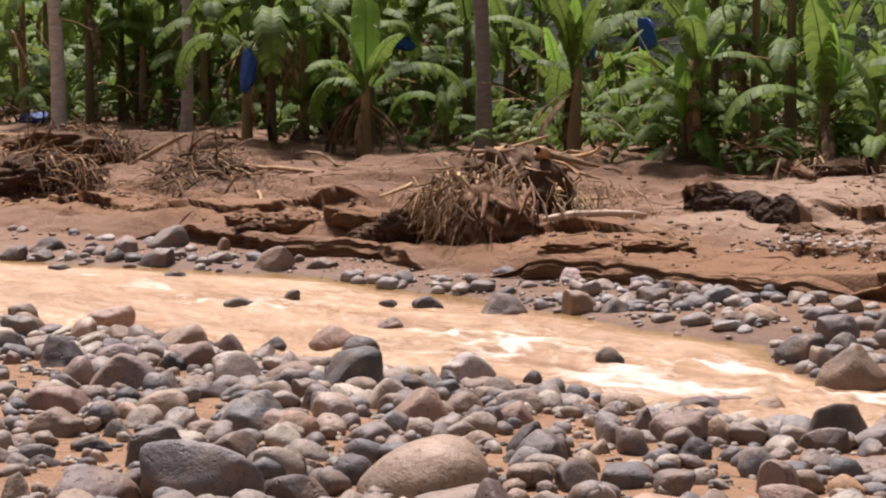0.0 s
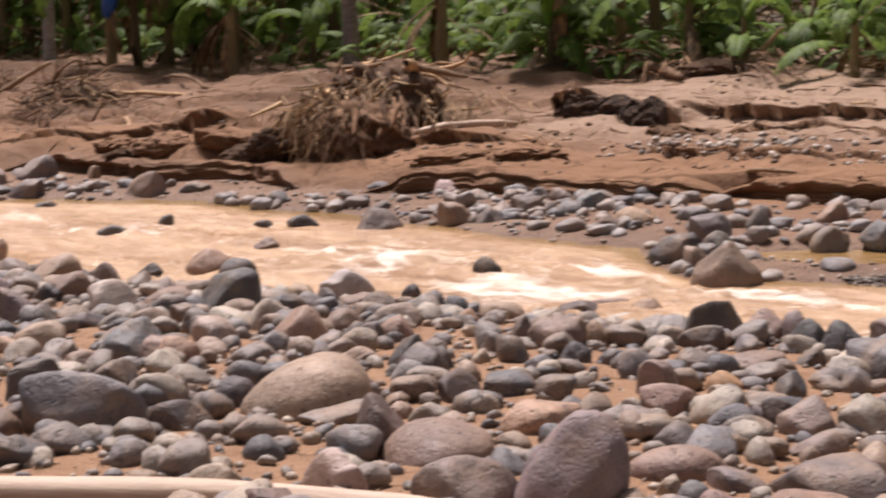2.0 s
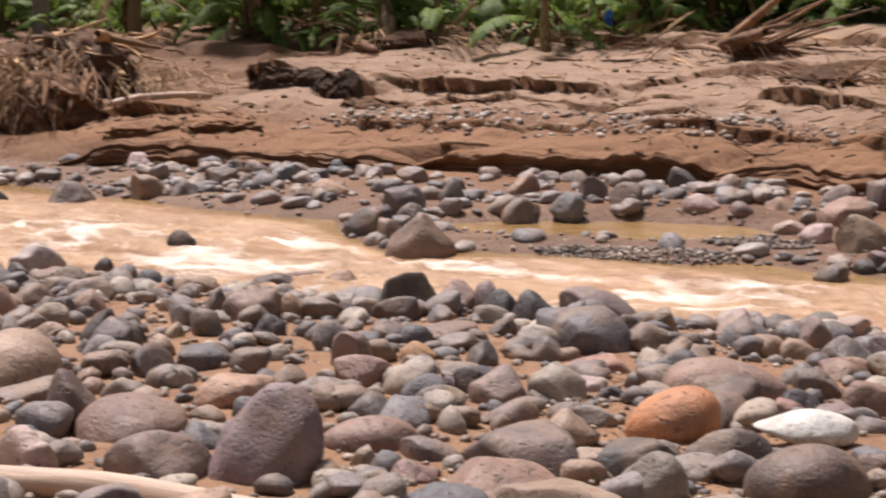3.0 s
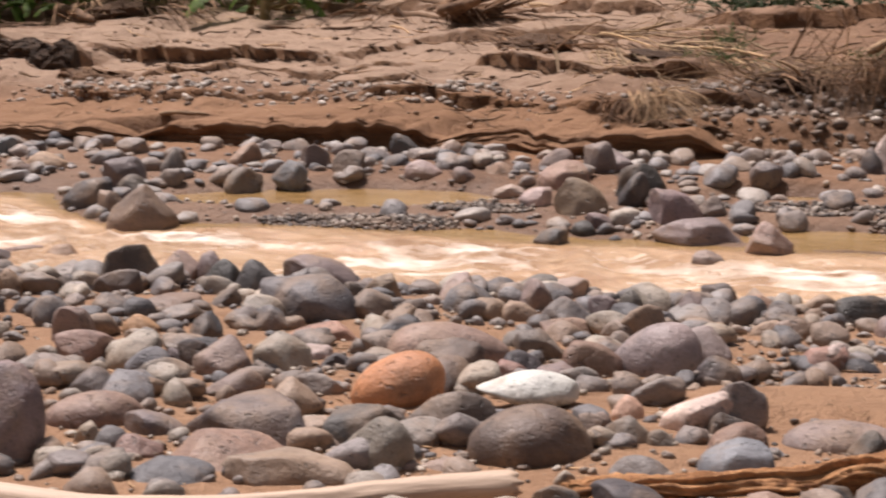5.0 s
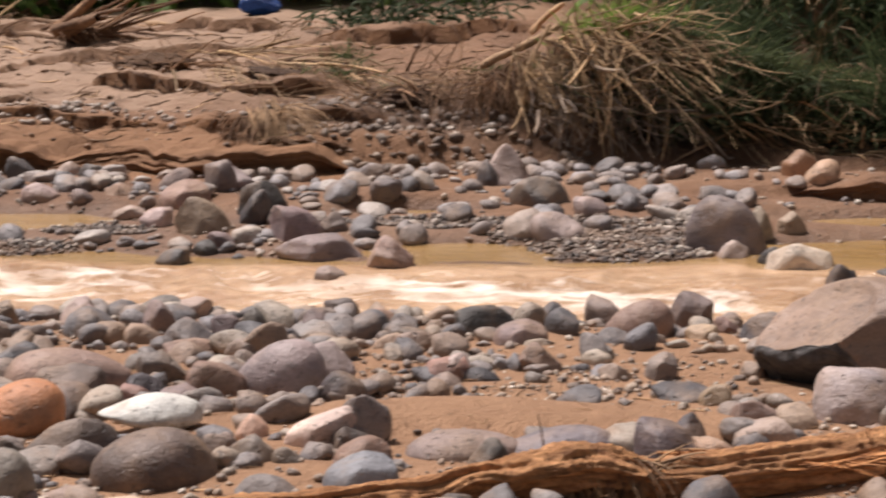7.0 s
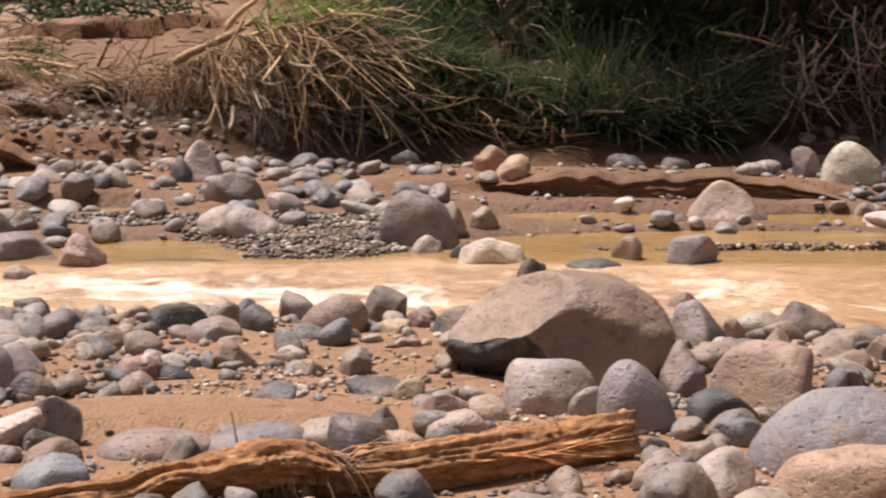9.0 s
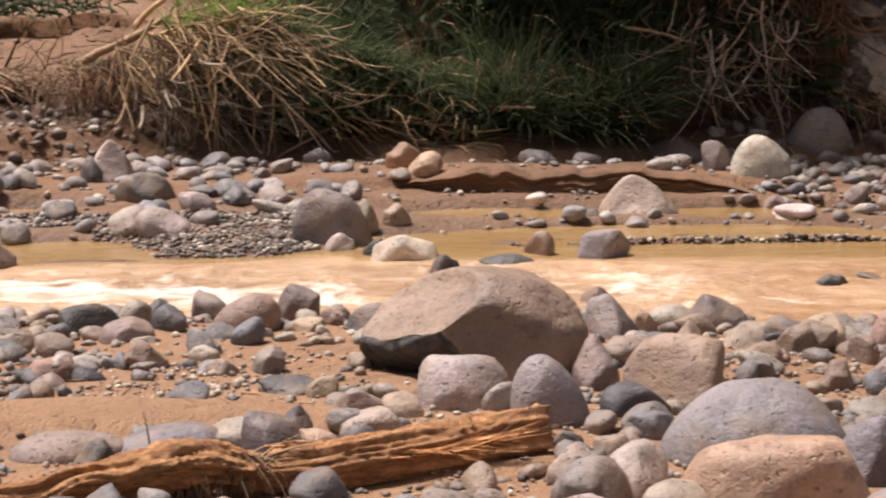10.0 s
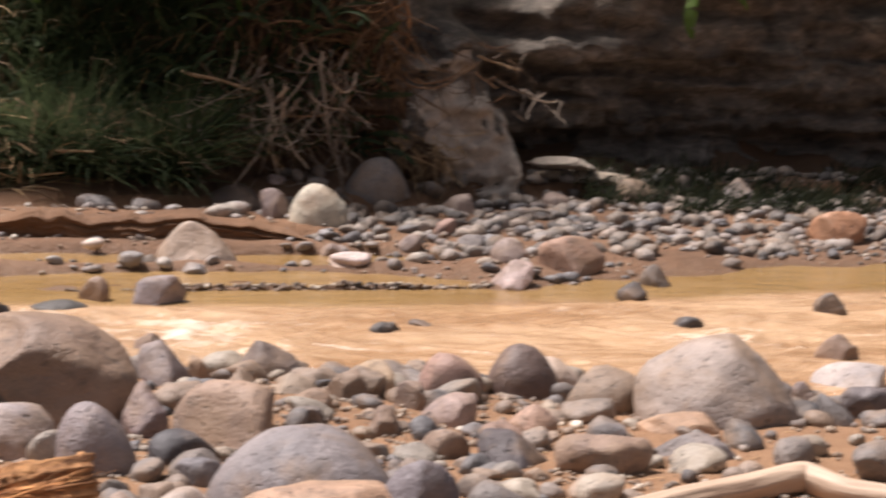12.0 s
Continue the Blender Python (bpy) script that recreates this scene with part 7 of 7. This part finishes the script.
for k in range(22):
    u, v = rnd.uniform(-11, 8), 0
    v = rnd.uniform(29.5, 36) if u < -3 else rnd.uniform(24, 32)
    banana(u, v, rnd.uniform(0.8, 2.6), 0.1, 8, "dark green banana plant behind the sand bank", 0, 2, 200 + k, 0, 4)
for k in range(16):
    banana(-13.2 + 0.36 * k + rnd.uniform(-0.2, 0.2), rnd.uniform(27.2, 29.6) + 0.1 * k, rnd.uniform(0.7, 1.8), 0.09, 8, "dark green banana plant behind the sand bank", 0, 3, 240 + k, 0, 4)
# shrubs standing in shade: that shade is put in through the darker reed green
shade = np.random.RandomState(312)
for cu, cv, count in ((-5.4, 24.2, 70), (-6.0, 24.8, 70), (-4.4, 24.6, 60)):
    u, v = shade.normal(cu, 0.28, count), shade.normal(cv, 0.2, count)
    foliage("low_shrub", "low leafy shrub with its shade in a darker green", shade, np.stack([u, v, land(u, v) + shade.uniform(0, 0.25, count)], 1), twig, 0.5, REED, 35)
banana(-9.6, 28.2, 0.5, 0.06, 7, "low dark leafy plant on the sand bank", 0, 1, 302, 0, 7)


def plastic(name, x, y, z, a, b, c, turn, label, category, seed):
    """A crumpled piece of blue plastic."""
    v, f = stone_shape(4, seed, 9, 0.4, 0.3)
    ob = new(name, mesh_from(name, v, f, BLUE))
    ob.matrix_world = pose(x, y, z, 0, 0, turn) @ Matrix.Diagonal((a, b, c, 1))
    return tagged(ob, label, category)


plastic("banana_bag", -25.84, 23.25, 2.15, 0.15, 0.14, 0.40, 40, "blue plastic bag over a hanging banana bunch", "plastic bag", 601)
plastic("banana_bag", -24.99, 26.19, 2.61, 0.24, 0.2, 0.14, 40, "blue plastic bag among the banana leaves", "plastic bag", 602)
plastic("banana_bag", -22.47, 28.5, 2.60, 0.08, 0.1, 0.30, 40, "narrow blue plastic bag in the plantation", "plastic bag", 603)
plastic("banana_bag", -21.76, 29.18, 2.80, 0.18, 0.16, 0.32, 40, "dark blue plastic bag on a banana bunch", "plastic bag", 604)
plastic("banana_bag", -12.02, 25.4, 1.18, 0.06, 0.06, 0.13, 40, "small blue plastic bag hanging over the sand", "plastic bag", 605)
plastic("tarp", -35.1, 25.5, 1.0, 0.36, 0.3, 0.16, 50, "crumpled blue tarpaulin on the ground", "tarpaulin", 606)
plastic("tarp", -8.0, 27.2, 1.05, 0.30, 0.2, 0.16, 10, "crumpled blue tarpaulin on the sand bank", "tarpaulin", 607)

# leaves and undergrowth that fill the shade
LEAVES = [leaf_arrays(60 + k, 1.6, 0.16, 55 - 6 * k, 90, 0.6, 7) for k in range(6)]
rnd = np.random.RandomState(90)
n = 950
v = rnd.uniform(27, 46, n)
u = rnd.uniform(-58, -14, n)
h = rnd.uniform(0, 1, n) ** 0.8 * (0.6 + (v - 27) * 0.35)
foliage("undergrowth", "dense dark green leaves deep in the plantation", rnd, np.stack([u, v, land(u, v) + h], 1), LEAVES, 1.1, LEAF)
n = 750
u = rnd.uniform(-9, 16, n)
v = rnd.uniform(22, 31, n) + np.where(u < -1.5, 6.5, 0)
h = rnd.uniform(0, 1, n) ** 0.8 * (1.0 + (v - 22) * 0.3)
foliage("undergrowth", "dense dark leaves above the overgrown bank", rnd, np.stack([u, v, land(u, v) + h], 1), LEAVES, 0.9, LEAF)
n = 420
u = rnd.uniform(-13, -4, n)
v = rnd.uniform(28.2, 32, n) + 0.15 * (u + 13)
foliage("undergrowth", "dark low leaves behind the sand bank", rnd, np.stack([u, v, land(u, v) + rnd.uniform(0, 0.6, n)], 1), LEAVES, 0.6, LEAF, 35)
# leaves above the view, added to shade the bank but not the pale rock
n = 1700
u = np.where(rnd.uniform(0, 1, n) < 0.3, rnd.uniform(0.0, 3.2, n), rnd.uniform(0.2, 13.2, n))
u = np.where(u > 2.9, u + 2.5, u)
v = np.interp(u, FOOT_U, FOOT_V) + rnd.uniform(0.6, 3.4, n)
foliage("hanging_leaves", "unseen leaves added over the rock bank to shade it", rnd, np.stack([u, v, 2.2 + rnd.uniform(0, 2.8, n)], 1), LEAVES, 0.45, LEAF, 40)

n = 800
v = 24.4 + rnd.uniform(0, 1, n) ** 1.5 * 6
u = rnd.uniform(-38, -11.5, n)
ok = (u > -23) | (v > 26.2)
foliage("undergrowth", "low green leaves under the banana plants", rnd, np.stack([u, v, land(u, v) + rnd.uniform(0, 0.35, n)], 1)[ok], LEAVES, 0.5, LEAF, 30)
n = 4200
v = 25 + rnd.uniform(0, 1, n) * 16
u = rnd.uniform(-46, -11, n)
blades("leaf_litter", "dry and green leaf litter below the plantation", rnd, np.stack([u, v, land(u, v) + 0.01], 1), rnd.uniform(0.3, 0.9, n), (0.5, -0.3, 0.25), DEADLEAF, 0.03, 0.6)

rnd = np.random.RandomState(95)
runs = []
for _ in range(150):
    u, v = rnd.uniform(-40, -11), rnd.uniform(24.6, 33)
    p = np.array((u, v, float(land(u, v)) + rnd.uniform(0.0, 2.2)))
    d = rnd.normal(size=3) * (0.6, 0.4, 0.25) + (0, 0, rnd.uniform(-0.3, 1.0))
    k = np.linspace(0, 1, 6)[:, None]
    runs.append((p + d / np.linalg.norm(d) * rnd.uniform(0.6, 2.0) * k + np.array((0, 0, -0.25)) * k * k, np.linspace(0.016, 0.008, 6)))
tagged(new("dead_leaf_stalks", tubes("dead_leaf_stalks", runs, DRY)), "pale dead leaf stalks hanging among the bananas", "foliage", kind="stuff")

# an added dark backdrop closing the view, and the plantation behind the camera's back
BACKDROP = make_plain("wooded_slope", (0.010, 0.018, 0.007), (0.035, 0.06, 0.02), 0.6, 0.9, (1, 1, 1), 0.6)
backdrop = sheet("wooded_slope", np.arange(-120, 90, 1.5), np.arange(46, 75, 1.2), lambda x, y: -1 + 14 * step(y, 45, 62) + 1.6 * hash_noise(x * 0.35, y * 0.4, 81) + 0.9 * hash_noise(x * 1.1, y * 1.2, 82), BACKDROP)
tagged(backdrop, "near-black backdrop added to fill the gaps behind the plantation", "hillside", kind="structure")

# ---- the countless cobbles, pebbles and grit between the boulders ----
SMALL = [stone_shape(2, 200 + k, 6, 0.38, 0.1) for k in range(10)]
MIDDLE = [stone_shape(3, 230 + k, 8, 0.38, 0.13) for k in range(10)]
TINY = [stone_shape(1, 300 + k, 4, 0.35, 0.05) for k in range(8)]


def scatter(name, label, rnd, points, sizes, shapes, material, sink=0.3, flat=(0.45, 0.85), raised=0.0):
    """One mesh of stones at points (n, 2) with half sizes (n)."""
    zs = np.maximum(land(points[:, 0], points[:, 1]), -0.06 - sizes * 0.3)
    vs, fs, base = [], [], 0
    for (x, y), z, s in zip(points, zs, sizes):
        v, f = (MIDDLE if s > 0.115 else TINY if s < 0.042 else shapes)[rnd.randint(8)]
        c = s * rnd.uniform(*flat)
        e = Euler((rnd.normal() * 0.18, rnd.normal() * 0.18, rnd.uniform(0, 6.28))).to_matrix()
        w = (v * (s, s * rnd.uniform(0.6, 0.95), c)) @ np.array(e).T + (x, y, z + c * (1 - 2 * sink) + raised)
        vs.append(w)
        fs.append(f + base)
        base += len(v)
    ob = new(name, mesh_from(name, np.concatenate(vs), np.concatenate(fs), material))
    return tagged(ob, label, "stones", kind="stuff")


def free(points, sizes, slack=0.75):
    """Which points lie clear of the placed boulders."""
    big = np.array(stones)
    ok = np.ones(len(points), bool)
    for x, y, r in big:
        ok &= (points[:, 0] - x) ** 2 + (points[:, 1] - y) ** 2 > (slack * r + 0.5 * sizes) ** 2
    return ok


def spread(rnd, count, u0, u1, v0, v1, low, high, power=2.2):
    p = np.stack([rnd.uniform(u0, u1, count), rnd.uniform(v0, v1, count)], 1)
    s = low + (high - low) * rnd.uniform(0, 1, count) ** power
    return p, s


def singly(rnd, points, sizes, tones):
    """The larger stones of a scatter, each one a thing of its own."""
    for (x, y), q in zip(points, sizes):
        c = q * rnd.uniform(0.5, 0.85)
        boulder(x, y, float(land(x, y)) + 0.45 * c, q, q * rnd.uniform(0.65, 0.95), c, rnd.uniform(0, 360), tones[rnd.randint(len(tones))] + "-")


rnd = np.random.RandomState(5)
for trunk in (pale, pale_fork, torn, root_end):
    for k in range(0, len(trunk.data.vertices), 28):
        q = trunk.matrix_world @ trunk.data.vertices[k].co
        stones.append((q.x, q.y, 0.09))
p, s = spread(rnd, 15000, -24, 11, 3.0, 12.2, 0.03, 0.17, 3.0)
edge = np.interp(p[:, 0], NEAR_U, NEAR_V) - p[:, 1]
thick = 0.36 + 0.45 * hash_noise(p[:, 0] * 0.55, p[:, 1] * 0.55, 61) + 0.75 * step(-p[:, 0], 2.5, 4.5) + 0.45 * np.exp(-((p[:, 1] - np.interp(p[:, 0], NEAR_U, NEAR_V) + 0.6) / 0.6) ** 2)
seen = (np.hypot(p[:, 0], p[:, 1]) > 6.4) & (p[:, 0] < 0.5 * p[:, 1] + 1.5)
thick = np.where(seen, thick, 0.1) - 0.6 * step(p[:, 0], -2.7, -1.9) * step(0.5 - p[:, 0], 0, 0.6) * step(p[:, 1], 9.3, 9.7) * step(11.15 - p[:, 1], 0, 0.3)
slab = (np.abs(p[:, 0] + 1.35) < 1.0) & (np.abs(p[:, 1] - 8.78) < 0.30)
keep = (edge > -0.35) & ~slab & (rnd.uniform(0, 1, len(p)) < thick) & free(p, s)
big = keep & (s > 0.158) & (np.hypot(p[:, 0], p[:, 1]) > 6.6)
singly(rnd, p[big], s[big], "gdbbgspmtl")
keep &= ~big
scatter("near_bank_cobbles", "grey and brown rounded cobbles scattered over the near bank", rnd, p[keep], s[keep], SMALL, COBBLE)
p, s = spread(rnd, 8000, -26, 12, 13.6, 18.6, 0.035, 0.16, 2.0)
s = np.where(p[:, 0] > 2.4, s * 0.65, s)
w = p[:, 1] - np.interp(p[:, 0], FAR_U, FAR_V)
foot = np.interp(p[:, 0], FOOT_U, FOOT_V) - p[:, 1]
keep = (w > -0.1) & (foot > 0.15) & free(p, s) & (land(p[:, 0], p[:, 1]) > -0.01) & (rnd.uniform(0, 1, len(p)) < 0.48 + 0.5 * hash_noise(p[:, 0] * 0.6, p[:, 1] * 0.9, 63) + 0.25 * step(-p[:, 0], 2, 5) - 0.45 * step(-p[:, 0], 11.5, 14) - 0.2 * step(p[:, 0], -3.5, -2) * step(3.5 - p[:, 0], 0, 1) - 0.33 * step(p[:, 0], -6.2, -5) * step(-1.8 - p[:, 0], 0, 1))
for cx, cy, a, b, slant in POOLS + BARS:
    keep &= (((p[:, 0] - cx) / a) ** 2 + ((p[:, 1] - cy - slant * (p[:, 0] - cx)) / b) ** 2 > 1.1) | (rnd.uniform(0, 1, len(p)) < 0.12)
keep &= ~((p[:, 0] > -8.3) & (p[:, 0] < -5.7) & (p[:, 1] < 15.75 + 0.2 * (p[:, 0] + 7.2))) | (rnd.uniform(0, 1, len(p)) < 0.06)
scatter("far_bank_cobbles", "grey cobbles on the gravel strip below the far bank", rnd, p[keep], s[keep], SMALL, FARCOBBLE, 0.34, (0.4, 0.75))
p, s = spread(rnd, 26000, -24, 11, 3.0, 18.6, 0.010, 0.04)
near, far, foot = np.interp(p[:, 0], NEAR_U, NEAR_V), np.interp(p[:, 0], FAR_U, FAR_V), np.interp(p[:, 0], FOOT_U, FOOT_V)
keep = ~((np.abs(p[:, 0] + 1.35) < 1.0) & (np.abs(p[:, 1] - 8.78) < 0.30)) & ((p[:, 1] < near + 0.1) | ((p[:, 1] > far) & (p[:, 1] < foot))) & (rnd.uniform(0, 1, len(p)) < 0.55 + 0.6 * hash_noise(p[:, 0] * 0.9, p[:, 1] * 0.9, 62))
scatter("pebbles", "small mixed pebbles lying on the sand", rnd, p[keep], s[keep], TINY, MIXED)
p, s = [], []
for cx, cy, a, b, slant in BARS:
    count = int(7500 * a * b) + (250 if b > 0.1 else 0)
    k, r = rnd.uniform(0, 6.28, count), rnd.uniform(0, 1, count) ** 0.5 * 1.1
    q = cx + a * r * np.cos(k)
    p.append(np.stack([q, cy + slant * (q - cx) + b * r * np.sin(k)], 1))
    s.append(0.006 + 0.026 * rnd.uniform(0, 1, count) ** 3)
p, s = np.concatenate(p), np.concatenate(s)
keep = (land(p[:, 0], p[:, 1]) > -0.02) & free(p, s)
p, s = p[keep], s[keep]
scatter("gravel_bar", "dark fine gravel and shells between the pools", rnd, p, s, TINY, GRAVEL, 0.2)
p, s = spread(rnd, 1300, -12.5, -3.0, 18.2, 19.2, 0.012, 0.06, 2.6)
keep = rnd.uniform(0, 1, len(p)) < 0.6 + 0.7 * hash_noise(p[:, 0] * 0.9, p[:, 1] * 1.5, 67)
keep &= p[:, 1] < 19.3
scatter("terrace_pebbles", "pale pebbles stranded on the sand terrace", rnd, p[keep], s[keep], TINY, PALECOBBLE, 0.2)
p, s = spread(rnd, 1500, -5.4, -2.2, 17.5, 19.9, 0.015, 0.085, 2.6)
keep = rnd.uniform(0, 1, len(p)) < 0.5 + 0.7 * hash_noise(p[:, 0] * 1.1, p[:, 1] * 1.4, 72)
scatter("rubble", "brown stones and rubble in the earth of the slope", rnd, p[keep], s[keep], SMALL, EARTHSTONE, 0.42)
p, s = spread(rnd, 2600, -3.5, 3.2, 5.9, 11.0, 0.035, 0.13, 2.2)
slab = (np.abs(p[:, 0] + 1.35) < 1.0) & (np.abs(p[:, 1] - 8.78) < 0.30)
keep = free(p, s, 0.9) & ~slab & (rnd.uniform(0, 1, len(p)) < 0.30 + 0.55 * hash_noise(p[:, 0] * 1.4, p[:, 1] * 1.4, 73))
big = keep & (s > 0.118)
singly(rnd, p[big], s[big], "gdbbgspmtl")
keep &= ~big
scatter("shore_stones", "brown and grey stones bedded in the wet sand", rnd, p[keep], s[keep], MIDDLE, COBBLE, 0.36)
p, s = spread(rnd, 2300, 2.6, 13, 15.8, 19.8, 0.02, 0.11, 2.4)
keep = (p[:, 1] < np.interp(p[:, 0], FOOT_U, FOOT_V) + 0.9) & (p[:, 1] > np.interp(p[:, 0], FAR_U, FAR_V) + 0.3) & free(p, s)
scatter("foot_cobbles", "wet grey cobbles below the dark rock bank", rnd, p[keep], s[keep], SMALL, EARTHCOBBLE)
p, s = spread(rnd, 700, -14, 14, -9, 3.2, 0.03, 0.2, 2.5)
scatter("back_cobbles", "cobbles on the bank behind the view", rnd, p, s * 0.6, TINY, COBBLE)
p, s = spread(rnd, 26000, -4.5, 7, 7.0, 12.2, 0.005, 0.024, 2.6)
keep = (p[:, 1] < np.interp(p[:, 0], NEAR_U, NEAR_V)) & ~((np.abs(p[:, 0] + 1.35) < 1.0) & (np.abs(p[:, 1] - 8.78) < 0.30)) & (rnd.uniform(0, 1, len(p)) < 0.30 + 0.9 * hash_noise(p[:, 0] * 1.1, p[:, 1] * 1.3, 69) + 0.5 * hash_noise(p[:, 0] * 3.1, p[:, 1] * 3.3, 70))
scatter("grit", "fine gravel and grit strewn on the wet sand", rnd, p[keep], s[keep], TINY, MIXED, 0.2)

p, s = spread(rnd, 5200, -28, -2.2, 17.0, 24.5, 0.010, 0.05, 3.4)
keep = (p[:, 1] > np.interp(p[:, 0], FOOT_U, FOOT_V) - 0.1) & (rnd.uniform(0, 1, len(p)) < 0.35 + 0.7 * hash_noise(p[:, 0] * 1.2, p[:, 1] * 1.6, 68) + 0.4 * (p[:, 1] < 18.4))
scatter("earth_crumbs", "crumbs and small lumps of brown earth on the bank", rnd, p[keep], s[keep], TINY, CRUMB, 0.35)


# scraps of leaves, twigs and bark strewn over both banks
def litter(name, label, rnd, points, low, high, material, r):
    n = len(points)
    a, size = rnd.uniform(0, 6.28, (n, 1)), rnd.uniform(low, high, (n, 1))
    k = np.linspace(-0.5, 0.5, 4)[None]
    x = points[:, :1] + size * (k * np.cos(a) - (k * k - 0.1) * 0.4 * np.sin(a))
    y = points[:, 1:] + size * (k * np.sin(a) + (k * k - 0.1) * 0.4 * np.cos(a))
    q = np.stack([x, y, land(x, y) + 0.008], 2)
    runs = [(p, r * t * np.array((0.5, 1, 1, 0.4))) for p, t in zip(q, rnd.uniform(0.5, 1.5, n))]
    return tagged(new(name, tubes(name, runs, material, 3)), label, "litter", kind="stuff")


p, s = spread(rnd, 2600, -30, -3, 17.0, 25.5, 0.01, 0.02)
p = p[p[:, 1] > np.interp(p[:, 0], FOOT_U, FOOT_V) + 0.3]
litter("bank_litter", "broken twigs and leaf scraps strewn over the sand bank", rnd, p[::2], 0.08, 0.5, ROOT, 0.008)
litter("pale_litter", "pale straw and stalk pieces strewn over the sand bank", rnd, p[1::3], 0.08, 0.45, DRY, 0.006)
p, s = spread(rnd, 1500, -14, 6, 5.5, 10.5, 0.01, 0.02)
litter("shore_litter", "dry leaf scraps and twigs between the stones", rnd, p, 0.03, 0.14, DRY, 0.0035)
